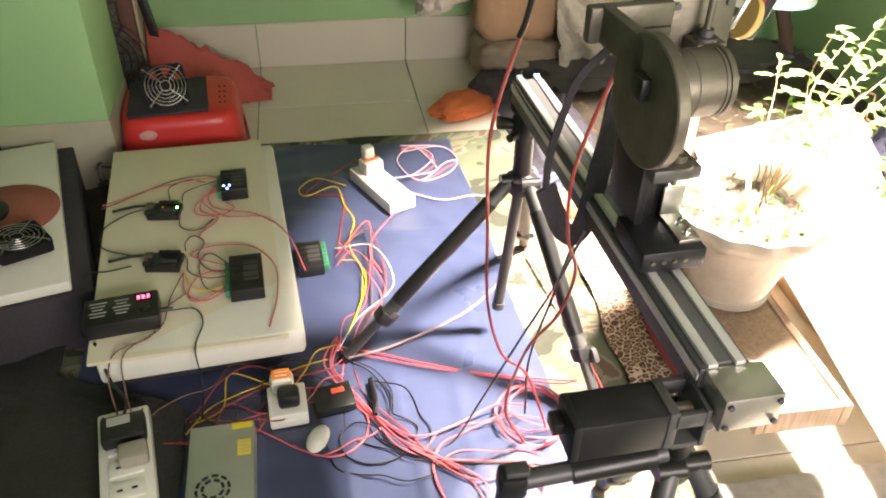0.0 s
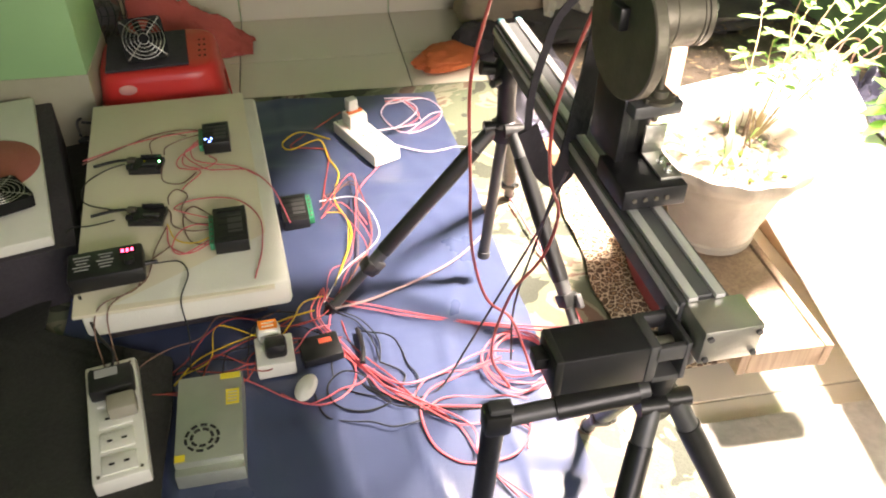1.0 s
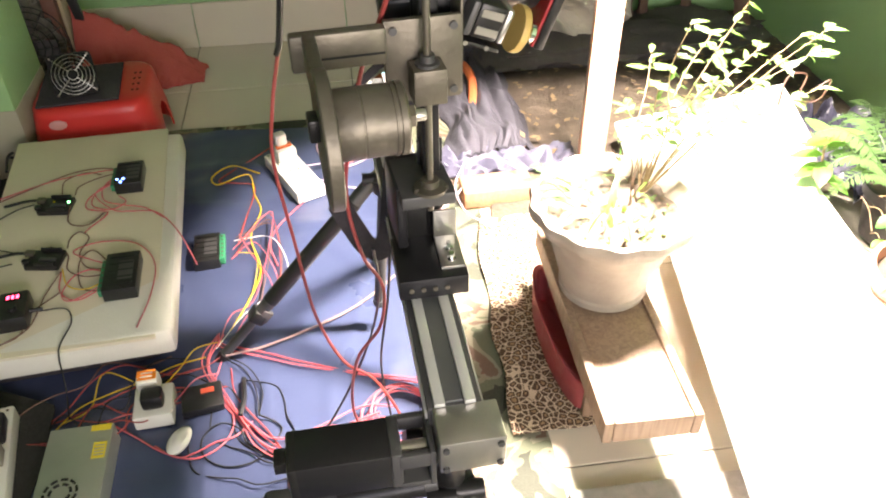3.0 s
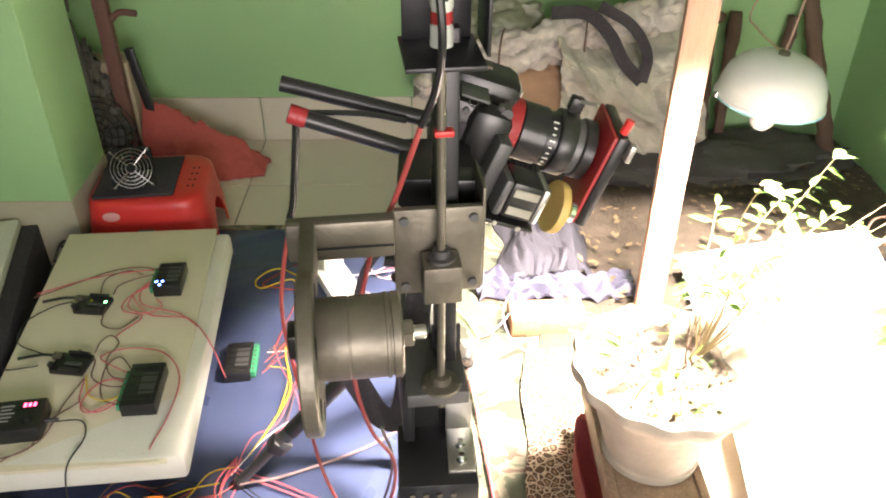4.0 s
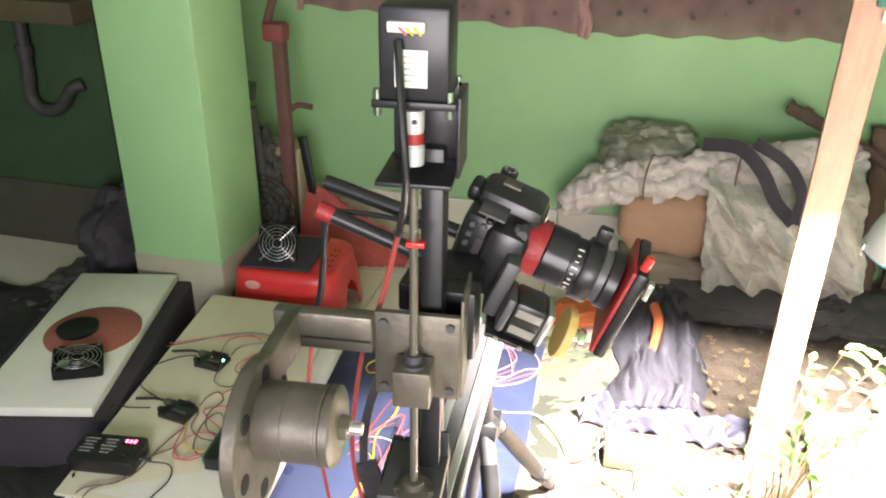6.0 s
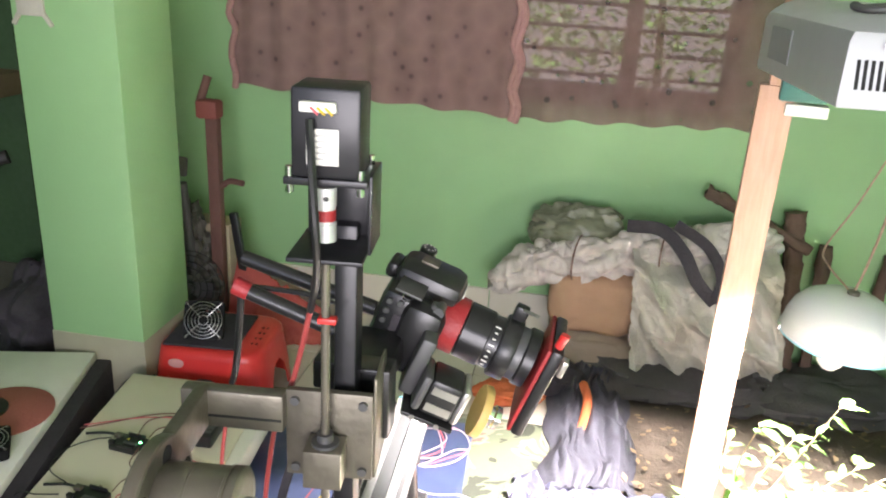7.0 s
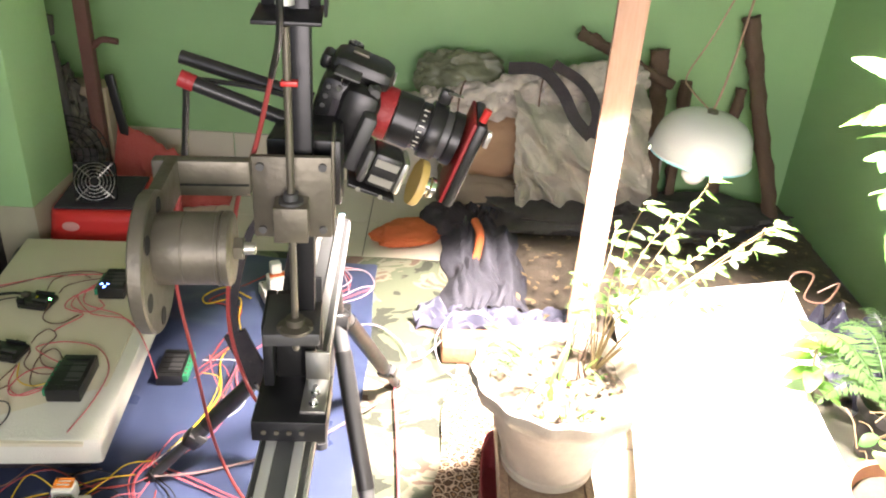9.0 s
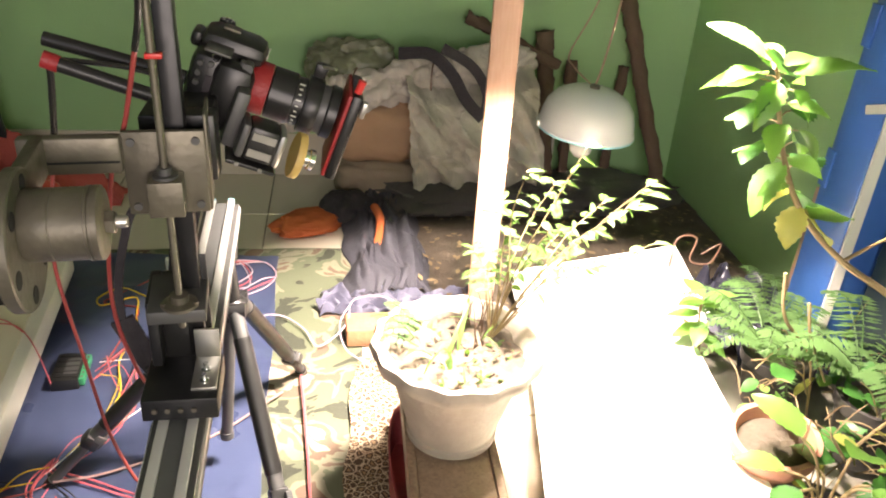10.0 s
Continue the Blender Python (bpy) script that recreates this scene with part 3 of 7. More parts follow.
# ---- film camera ----
CAMM = Matrix.Translation((0.438, 1.063, 0.938)) @ Matrix.Rotation(radians(19), 4, "Y") @ Matrix.Rotation(radians(2), 4, "X")
dslr = thing("camera", "black reflex camera with zoom lens and follow focus", "camera", CAMM)
bm = box(bm_new(), (-0.006, 0.012, -0.004), (0.054, 0.122, 0.080), 0.012)
part("body", bm, BLACK, dslr)
part("grip", box(bm_new(), (0.018, -0.045, -0.006), (0.046, 0.036, 0.086), 0.014), BLACK, dslr)
bm = bm_new()
box(bm, (0.008, 0.008, 0.040), (0.078, 0.064, 0.030), 0.0145)
part("prism_hump", bm, BLACK, dslr)
part("top_display", box(bm_new(), (-0.006, -0.038, 0.0425), (0.030, 0.034, 0.003), 0.001), GREYM, dslr)
part("shutter_button", cyl(bm_new(), (0.024, -0.046, 0.034), (0.026, -0.046, 0.041), 0.0055, seg=14), GREYM, dslr)
part("eyecup", box(bm_new(), (-0.036, 0.012, 0.034), (0.014, 0.036, 0.020), 0.006), BLACK, dslr)
part("hot_shoe", box(bm_new(), (0.0, 0.010, 0.0565), (0.020, 0.018, 0.003), 0.0008), STEEL, dslr)
dial = part("mode_dial", lathe(bm_new(), [(0.0, 0.040), (0.009, 0.040), (0.010, 0.042), (0.010, 0.050), (0.009, 0.0515), (0.0, 0.052)], 28, Matrix.Translation((-0.010, 0.052, 0)), wob=lambda a, z: 0.03 if int(a * 14 / math.pi) % 2 else 0), BLACK, dslr)
for k in range(8):
    a = radians(45 * k)
    part("mark", box(bm_new(), (-0.010 + 0.0065 * math.cos(a), 0.052 + 0.0065 * math.sin(a), 0.0522), (0.0016, 0.0016, 0.0006)), WHITEP, dial)
for bx, bz in ((-0.022, 0.024), (-0.022, 0.012), (-0.022, 0.000), (-0.010, 0.026), (0.004, 0.028), (-0.020, -0.016), (-0.020, -0.028)):
    part("button", lathe(bm_new(), [(0.0, 0.0), (0.0036, 0.0), (0.0036, 0.0022), (0.0028, 0.003), (0.0, 0.003)], 14, Matrix.Translation((bx, -0.0488, bz)) @ Matrix.Rotation(radians(90), 4, "X")), GREYM, dslr)
part("side_door", box(bm_new(), (-0.004, -0.0495, -0.010), (0.018, 0.0016, 0.044), 0.0007), DARKC, dslr, "rubber side cover")
part("strap_lug", sweep(bm_new(), [(-0.006 + 0.005 * math.cos(k * 0.785), -0.051, 0.037 + 0.005 * math.sin(k * 0.785)) for k in range(9)], 0.0009, 6, n=0), CHROME, dslr)
part("grip_wheel", cyl(bm_new(), (0.030, -0.054, 0.036), (0.030, -0.036, 0.036), 0.006, seg=20), GREYM, dslr)
part("badge", box(bm_new(), (0.0475, 0.008, 0.042), (0.001, 0.030, 0.006)), WHITEP, dslr)
AX = Matrix.Translation((0.02, 0.012, -0.004)) @ Matrix.Rotation(radians(90), 4, "Y") @ Matrix.Diagonal((0.9, 0.9, 1.13, 1))
bm = bm_new()
lathe(bm, [(0.031, 0.0), (0.034, 0.004), (0.035, 0.020), (0.0345, 0.034)], 36, AX)
lens = part("lens", bm, BLACK, dslr, "black zoom lens with rings")
bm = bm_new()
lathe(bm, [(0.0365, 0.012), (0.037, 0.013), (0.037, 0.034), (0.0365, 0.035)], 36, AX)
part("red_band", bm, DRED, lens)
bm = bm_new()
lathe(bm, [(0.0355, 0.036), (0.0365, 0.037), (0.0365, 0.062), (0.0355, 0.063)], 60, AX, wob=lambda a, z: 0.012 * (1 if int(a * 60 / math.pi) % 2 else 0))
part("zoom_ring", bm, BLACK, lens)
for k in range(9):
    a = radians(-150 + 13 * k)
    part("mark", box(bm_new(), (0, 0, 0), (0.0034 if k % 3 else 0.006, 0.0016, 0.001), 0, AX @ Matrix.Rotation(a, 4, "Z") @ Matrix.Translation((0.0355, 0, 0.068)) @ Matrix.Rotation(radians(90), 4, "Y")), WHITEP, lens)
bm = bm_new()
lathe(bm, [(0.034, 0.063), (0.0345, 0.074), (0.040, 0.0745), (0.041, 0.076), (0.041, 0.090), (0.040, 0.0915), (0.034, 0.092)], 72, AX, wob=lambda a, z: (0.02 if int(a * 72 / math.pi) % 2 else 0) if z > 0.0745 and z < 0.0915 else 0)
part("focus_gear_ring", bm, BLACK, lens)
part("gear_clamp", box(bm_new(), (0.113, 0.012, 0.044), (0.016, 0.014, 0.018), 0.003), BLACK, lens)
part("clamp_lever", cyl(bm_new(), (0.113, 0.008, 0.050), (0.129, -0.008, 0.058), 0.002, seg=8), ALU, lens)
bm = bm_new()
lathe(bm, [(0.034, 0.092), (0.0345, 0.094), (0.0345, 0.100)], 40, AX)
part("silver_ring", bm, GREYM, lens)
bm = bm_new()
lathe(bm, [(0.036, 0.1), (0.038, 0.102), (0.038, 0.112), (0.030, 0.112), (0.028, 0.104)], 40, AX)
part("front_ring", bm, BLACK, lens)
bm = bm_new()
box(bm, (0.162, 0.004, -0.014), (0.014, 0.088, 0.116), 0.004)
mb = part("matte_box", bm, BLACK, dslr, "black square filter holder")
part("red_edge", box(bm_new(), (0.153, 0.004, -0.014), (0.005, 0.086, 0.112), 0.002), DRED, mb)
part("red_knob", cyl(bm_new(), (0.160, -0.03, 0.046), (0.161, -0.03, 0.062), 0.005, seg=12), REDP, mb)
part("hinge", box(bm_new(), (0.172, -0.042, 0.032), (0.006, 0.012, 0.020), 0.001), ALU, mb)

focus = thing("focus_motor", "silver and black stepper motor with yellow gear wheel", "motor", Matrix.Translation((0.490, 0.985, 0.884)) @ Matrix.Scale(1.15, 4) @ Matrix.Rotation(radians(22), 4, "Y") @ Matrix.Rotation(radians(8), 4, "Z"))
part("motor_body", box(bm_new(), (0, 0, 0), (0.030, 0.037, 0.037), 0.004), BLACK, focus)
part("front_cap", box(bm_new(), (0.0185, 0, 0), (0.008, 0.0375, 0.0375), 0.004), ALU, focus)
part("rear_cap", box(bm_new(), (-0.019, 0, 0), (0.009, 0.0375, 0.0375), 0.004), GREYM, focus)
for dz in (-0.009, 0.009):
    part("clamp_band", box(bm_new(), (0.0, -0.0192, dz), (0.024, 0.001, 0.008)), ALU, focus)
part("mount_plate", box(bm_new(), (-0.004, 0.0, -0.024), (0.050, 0.042, 0.004), 0.001), BLACK, focus)
part("mount_bracket", box(bm_new(), (-0.030, 0.014, 0.012), (0.014, 0.030, 0.060), 0.003), GREYM, focus)
for dx in (-0.018, 0.006):
    part("hole_screw", cyl(bm_new(), (dx, -0.0205, -0.024), (dx, -0.0222, -0.024), 0.0025, seg=8), ALU, focus)
bm = bm_new()
fx = Matrix.Translation((0.040, 0.0, -0.004)) @ Matrix.Rotation(radians(90), 4, "Y")
lathe(bm, [(0.010, -0.004), (0.024, -0.004), (0.0245, -0.003), (0.0245, 0.003), (0.024, 0.004), (0.010, 0.004)], 72, fx, wob=lambda a, z: 0.02 if int(a * 72 / math.pi) % 2 else 0)
YGEAR = mat("yellowed_gear_plastic", (0.55, 0.38, 0.12), 0.5, var=0.1)
part("gear_wheel", bm, YGEAR, focus, "yellow plastic gear wheel")
bm = bm_new()
lathe(bm, [(0.009, 0.004), (0.009, 0.012), (0.011, 0.013), (0.011, 0.018), (0.008, 0.019)], 20, fx)
part("hub", bm, CHROME, focus)

cmount = thing("camera_mount", "black camera bracket with two rubber rods", "bracket")
part("block", box(bm_new(), (0.405, 0.975, 0.915), (0.075, 0.090, 0.032), 0.004), BLACK, cmount)
part("upright", box(bm_new(), (0.425, 0.93, 0.90), (0.05, 0.030, 0.075), 0.003), BLACK, cmount)
bm = sweep(bm_new(), [(0.246, 1.05, 0.979), (0.40, 1.05, 0.937)], 0.0085, 14, n=0)
part("rod", bm, BLACK, cmount)
bm = sweep(bm_new(), [(0.262, 0.99, 0.972), (0.385, 1.0, 0.925)], 0.0085, 14, n=0)
part("rod", bm, BLACK, cmount)
part("rod", sweep(bm_new(), [(0.268, 0.992, 0.972), (0.33, 1.02, 0.958), (0.375, 1.03, 0.945)], 0.003, 8), BLACK, cmount)
part("tape", sweep(bm_new(), [(0.262, 0.99, 0.9725), (0.278, 0.991, 0.966)], 0.0098, 14, n=0), DRED, cmount, "red tape wound round rod")


# ---- tripods ----
def tripod(name, label, apex, feet, head, coltip, splits):
    t = thing(name, label, "tripod", Matrix.Translation((apex[0], apex[1], 0)))
    o = Vector((apex[0], apex[1], 0))
    A = Vector(apex) - o
    bm = lathe(bm_new(), [(0.014, -0.03), (0.026, -0.024), (0.030, -0.010), (0.030, 0.008), (0.020, 0.016), (0.015, 0.02)], 24, Matrix.Translation(A))
    part("hub", bm, BLACK, t)
    part("centre_column", cyl(bm_new(), A + Vector((0, 0, 0.02)), Vector(coltip) - o, 0.0115, seg=18), GREYM, t)
    part("column_cap", cyl(bm_new(), Vector(coltip) - o + Vector((0, 0, 0.008)), Vector(coltip) - o - Vector((0, 0, 0.008)), 0.014, seg=18), GREYM, t)
    for f, sp in zip(feet, splits):
        F = Vector(f) - o
        d = (F - A).normalized()
        st = A + Vector((d.x, d.y, 0)).normalized() * 0.026
        L = (F - st).length
        d = (F - st).normalized()
        leg = part("leg", cyl(bm_new(), st, st + d * L * sp, 0.0145, seg=18), GREYM, t)
        part("upper_sleeve", cyl(bm_new(), st + d * L * 0.10, st + d * L * sp * 0.88, 0.0165, seg=18), BLACK, leg, "black foam sleeve")
        part("clamp", box(bm_new(), st + d * L * sp, (0.034, 0.034, 0.030), 0.006, d.to_track_quat("Z", "Y").to_matrix().to_4x4()), BLACK, leg)
        part("lever", box(bm_new(), st + d * (L * sp + 0.004) + Vector((0.018, -0.008, 0.006)), (0.012, 0.022, 0.030), 0.003, d.to_track_quat("Z", "Y").to_matrix().to_4x4()), GREYM, leg)
        part("lower_tube", cyl(bm_new(), st + d * L * sp, F - d * 0.01, 0.0105, seg=16), GREYM, leg)
        part("rubber_foot", cyl(bm_new(), F - d * 0.028, F, 0.014, 0.010, seg=16), BLACK, leg)
        part("hinge", cyl(bm_new(), st + Vector((0.018, 0, 0.004)), st + Vector((-0.018, 0, 0.004)), 0.013, seg=16), BLACK, leg)
    Hh = Vector(head) - o
    part("neck", cyl(bm_new(), A + Vector((0, 0, 0.015)), Hh - Vector((0, 0, 0.05)), 0.018, seg=20), BLACK, t)
    bm = lathe(bm_new(), [(0.018, -0.06), (0.026, -0.056), (0.027, -0.03), (0.022, -0.014), (0.020, -0.008), (0.030, -0.006), (0.030, 0.0)], 24, Matrix.Translation(Hh))
    hd = part("ball_head", bm, BLACK, t)
    part("knob", cyl(bm_new(), Hh + Vector((-0.026, 0.0, -0.035)), Hh + Vector((-0.052, 0.0, -0.03)), 0.011, 0.013, seg=14), BLACK, hd)
    part("knob", cyl(bm_new(), Hh + Vector((-0.02, -0.015, -0.05)), Hh + Vector((-0.036, -0.028, -0.05)), 0.008, seg=12), BLACK, hd)
    return t


tripod("tripod", "black tripod with clamped legs under far rail end", (0.381, 1.385, 0.40), [(0.0, 1.333, 0.006), (0.494, 1.69, 0.006), (0.505, 1.09, 0.006)], (0.375, 1.372, 0.566), (0.352, 1.383, 0.088), (0.72, 0.76, 0.70))
tripod("tripod", "black tripod with folded legs under rail motor end", (0.408, 0.700, 0.40), [(0.235, 0.43, 0.006), (0.63, 0.55, 0.006), (0.45, 0.95, 0.006)], (0.405, 0.675, 0.563), (0.41, 0.70, 0.20), (0.7, 0.7, 0.7))

side = thing("support_leg", "black clamp arm with lowered support leg", "support arm", Matrix.Translation((0.20, 0.70, 0)))
part("arm_tube", cyl(bm_new(), (0.19, -0.01, 0.425), (0.0, -0.008, 0.402), 0.0125, seg=18), GREYM, side)
part("foam_sleeve", cyl(bm_new(), (0.175, -0.01, 0.423), (0.07, -0.009, 0.4105), 0.0175, seg=18), BLACK, side)
part("clamp", box(bm_new(), (-0.004, -0.006, 0.40), (0.036, 0.032, 0.038), 0.007), BLACK, side)
part("clamp_lever", box(bm_new(), (0.0, -0.008, 0.424), (0.030, 0.020, 0.010), 0.003), GREYM, side)
part("upright", cyl(bm_new(), (-0.006, -0.004, 0.39), (-0.012, 0.004, 0.20), 0.015, seg=18), BLACK, side)
part("lower_rod", cyl(bm_new(), (-0.012, 0.004, 0.20), (-0.016, 0.01, 0.012), 0.008, seg=14), GREYM, side)

# ---- floor coverings ----
bm = bm_new()
fn = quad_at([(-0.50, 0.25), (0.445, 0.25), (0.40, 2.27), (-0.56, 2.30)], 0)


def tarp_fn(u, v):
    x, y, _ = fn(u, v)
    w = 0.005 * abs(nz(x, y, 0, 2.3)) + 0.006 * max(0, 1 - 5 * abs(nz(x * 0.7, y * 1.6, 3, 3))) + 0.004 * max(0, 1 - 6 * abs(nz(x * 1.5, y * 0.6, 9, 5)))
    return x + 0.012 * nz(y, 1, 1, 3) * u, y + 0.012 * nz(x, 1, 7, 3) * v, 0.010 + w


solo("ground_sheet", sheet(bm, tarp_fn, 90, 110, 0.004), TARP, "creased dark blue plastic sheet spread on floor", "plastic sheet")
bm = bm_new()
fnc = quad_at([(-0.62, 0.10), (0.66, 0.10), (0.635, 2.335), (-0.62, 2.325)], 0)


def camo_fn(u, v):
    x, y, _ = fnc(u, v)
    return x + 0.015 * nz(y, 1, 4, 4) * u, y + 0.02 * nz(x, 1, 9, 4) * v, 0.0045 + 0.003 * abs(nz(x, y, 2, 5)) * (1 if x > 0.42 else 0.2)




def dark_fn(u, v):
    y = 0.15 + 2.0 * v
    # The near part is widened over the blue sheet to darken the floor there.
    dark_lap = max(0.0, min(1.0, (1.36 - y) / 0.12))
    x = -1.5 + (0.93 + 0.27 * dark_lap) * u + 0.02 * nz(v * 8, 1)
    over = max(0.0, min(1.0, (x + 0.66) / 0.06))
    loose = 0.012 + 0.02 * abs(nz(u * 6, v * 9, 4)) + 0.01 * abs(nz(u * 15, v * 20, 1))
    return x, y, loose * (1 - over) + over * (0.027 + 0.004 * abs(nz(u * 20, v * 24, 6)))


solo("dark_floor_cloth", sheet(bm_new(), dark_fn, 110, 130, 0.003), mat("dark_olive_cloth", (0.022, 0.022, 0.018), 0.9, var=0.6, scale=7, bump=0.5, bscale=120), "rumpled black olive cloth with a lap added to darken sheet", "cloth")
solo("camouflage_cloth", sheet(bm, camo_fn, 60, 120, 0.003), CAMO, "camouflage patterned cloth spread under plastic sheet", "cloth")
bm = bm_new()
fnl = quad_at([(0.575, 1.05), (0.86, 1.05), (0.83, 1.74), (0.63, 1.73)], 0)


def leop_fn(u, v):
    x, y, _ = fnl(u, v)
    return x + 0.02 * nz(y, x, 4, 6), y + 0.015 * nz(x, 1, 9, 7), 0.014 + 0.012 * abs(nz(x, y, 8, 9))


solo("leopard_cloth", sheet(bm, leop_fn, 40, 80, 0.004), LEOP, "leopard print cloth rumpled on the floor", "cloth")

# ---- boards with electronics ----
BOX = pose(-0.298, 1.66, 0, 0, 0, 5)
pbx = thing("polystyrene_box", "white polystyrene box with rounded edges on sheet", "box", BOX)
# Near-black body stands in for the shade below the overhanging lid.
part("body", box(bm_new(), (-0.01, 0.02, 0.055), (0.32, 0.68, 0.082), 0.004), DARKC, pbx, "near-black base, shade under the foam lid put in its colour")
bm = box(bm_new(), (0.006, 0.004, 0.115), (0.394, 0.776, 0.066), 0.012)
part("lid", bm, FOAM, pbx, "white polystyrene lid with rounded edge")
BOARD = pose(-0.324, 1.654, 0.151, 2.0, 1.0, 5)
solo("backing_board", box(bm_new(), (0.011, 0, 0.004), (0.374, 0.770, 0.008), 0.001), CREAM, "cream board lying on white polystyrene box", "board", m=BOARD)
SLAB = pose(-0.748, 1.75, 0, 0, 0, 14.5)
bm = box(bm_new(), (0, 0, 0.080), (0.36, 0.66, 0.145), 0.004)
solo("storage_crate", bm, DARKC, "dark covered crate under white foam slab", "crate", m=SLAB)
solo("foam_slab", box(bm_new(), (0, 0, 0.167), (0.282, 0.64, 0.026), 0.004), FOAM, "white foam slab lying on dark crate", "slab", m=SLAB)
bm = lathe(bm_new(), [(0.12, 0.1805), (0.1205, 0.183), (0.118, 0.1845)], 48, Matrix.Translation((0.02, 0.0, 0)))
solo("red_disc", bm, mat("faded_red_felt", (0.36, 0.11, 0.08), 0.9, var=0.2, bump=0.5, bscale=140), "faded red felt disc on white foam slab", "disc", m=SLAB)
bm = lathe(bm_new(), [(0.052, 0.185), (0.053, 0.192), (0.04, 0.196)], 32, Matrix.Translation((-0.02, -0.0, 0)))
solo("black_disc", bm, BLACK, "black round lid lying on red disc", "lid", m=SLAB)


def fan(label, m):
    f = thing("cooling_fan", label, "fan", m, "cooling fans")
    s, t, n = 0.056, 0.0125, 48
    bm = bm_new()
    loops = []
    for z in (-t, t):
        inner, outer = [], []
        for k in range(n):
            c, d = math.cos(2 * math.pi * k / n), math.sin(2 * math.pi * k / n)
            q = s / max(abs(c), abs(d))
            q = min(q, s * 1.34)
            inner.append(bm.verts.new((0.052 * c, 0.052 * d, z)))
            outer.append(bm.verts.new((q * c, q * d, z)))
        loops.append((inner, outer))
    (i0, o0), (i1, o1) = loops
    for k in range(n):
        j = (k + 1) % n
        for quad in ((i1[k], o1[k], o1[j], i1[j]), (i0[j], o0[j], o0[k], i0[k]), (o0[k], o0[j], o1[j], o1[k]), (i1[k], i1[j], i0[j], i0[k])):
            bm.faces.new(quad)
    part("frame", bm, FANB, f)
    for sx in (-1, 1):
        for sy in (-1, 1):
            part("corner_screw", cyl(bm_new(), (sx * 0.048, sy * 0.048, t), (sx * 0.048, sy * 0.048, t + 0.002), 0.0035, seg=10), STEEL, f)
    part("hub", cyl(bm_new(), (0, 0, -t), (0, 0, t * 0.8), 0.020, seg=24), FANB, f)
    for k in range(7):
        box_m = Matrix.Rotation(2 * math.pi * k / 7, 4, "Z") @ Matrix.Translation((0.035, 0, 0)) @ Matrix.Rotation(radians(35), 4, "X")
        part("blade", box(bm_new(), (0, 0, 0), (0.030, 0.020, 0.0015), 0, box_m), FANB, f)
    g = bm_new()
    for r in (0.014, 0.024, 0.034, 0.044, 0.053):
        sweep(g, [(r * math.cos(2 * math.pi * k / 28), r * math.sin(2 * math.pi * k / 28), t + 0.002) for k in range(29)], 0.0008, 5, n=0)
    for k in range(4):
        a = radians(90 * k + 45)
        sweep(g, [(0.012 * math.cos(a), 0.012 * math.sin(a), t + 0.0035), (0.066 * math.cos(a), 0.066 * math.sin(a), t + 0.003)], 0.0010, 5, n=0)
    part("finger_guard", g, ALU, f, "bright wire finger guard")
    return f


fan("black square cooling fan standing on red stool", pose(-0.405, 2.20, 0.272, 62, 0, 14))
fan("black square cooling fan lying on foam slab", pose(-0.655, 1.60, 0.202, 0, 6, 35))

# stool
stool = thing("stool", "low red plastic stool with black board on top", "stool", pose(-0.385, 2.275, 0, 0, 0, 4))


def stool_ring(half, z, k, n=96, p=5.0):
    a = 2 * math.pi * (k + 0.5) / n
    c, d = math.cos(a), math.sin(a)
    q = half / (abs(c) ** p + abs(d) ** p) ** (1 / p)
    return Vector((1.06 * q * c, 0.97 * q * d, z))


def stool_shell(bm, prof, ks, closed):
    """A moulded wall of the stool: rings of prof over the steps ks, 4 mm thick."""
    out = [[bm.verts.new(stool_ring(h, z, k)) for k in ks] for h, z in prof]
    inn = [[bm.verts.new(stool_ring(h - 0.004, z - 0.002, k)) for k in ks] for h, z in prof]
    m = len(ks)
    for g, flip in ((out, False), (inn, True)):
        for r0, r1 in zip(g, g[1:]):
            for k in range(m if closed else m - 1):
                q = (r0[k], r0[(k + 1) % m], r1[(k + 1) % m], r1[k])
                bm.faces.new(tuple(reversed(q)) if flip else q)
    for row in (0, -1):
        for k in range(m if closed else m - 1):
            bm.faces.new((out[row][k], out[row][(k + 1) % m], inn[row][(k + 1) % m], inn[row][k]))
    if not closed:
        for e in (0, -1):
            for r in range(len(prof) - 1):
                bm.faces.new((out[r][e], out[r + 1][e], inn[r + 1][e], inn[r][e]))
    return bm


bm = stool_shell(bm_new(), [(0.157, 0.125), (0.153, 0.150), (0.150, 0.176), (0.147, 0.192), (0.140, 0.201), (0.130, 0.2045), (0.08, 0.2045), (0.012, 0.2045)], list(range(96)), True)
part("seat", bm, REDP, stool)
for q4 in range(4):
    bm = bm_new()
    c0 = 12 + 24 * q4
    rows = [(0.157, 0.125, 10.5), (0.159, 0.112, 8.5), (0.162, 0.09, 7.0), (0.165, 0.05, 5.8), (0.168, 0.008, 5.2)]
    grid = [[[bm.verts.new(stool_ring(h - dt, z, c0 - 0.5 + w * (j / 6 - 1))) for j in range(13)] for h, z, w in rows] for dt in (0.0, 0.004)]
    for g in grid:
        for r0, r1 in zip(g, g[1:]):
            for j in range(12):
                bm.faces.new((r0[j], r0[j + 1], r1[j + 1], r1[j]))
    for e in (0, 12):
        for r in range(4):
            bm.faces.new((grid[0][r][e], grid[0][r + 1][e], grid[1][r + 1][e], grid[1][r][e]))
    for r in (0, 4):
        for j in range(12):
            bm.faces.new((grid[0][r][j], grid[0][r][j + 1], grid[1][r][j + 1], grid[1][r][j]))
    part("leg", bm, REDP, stool)
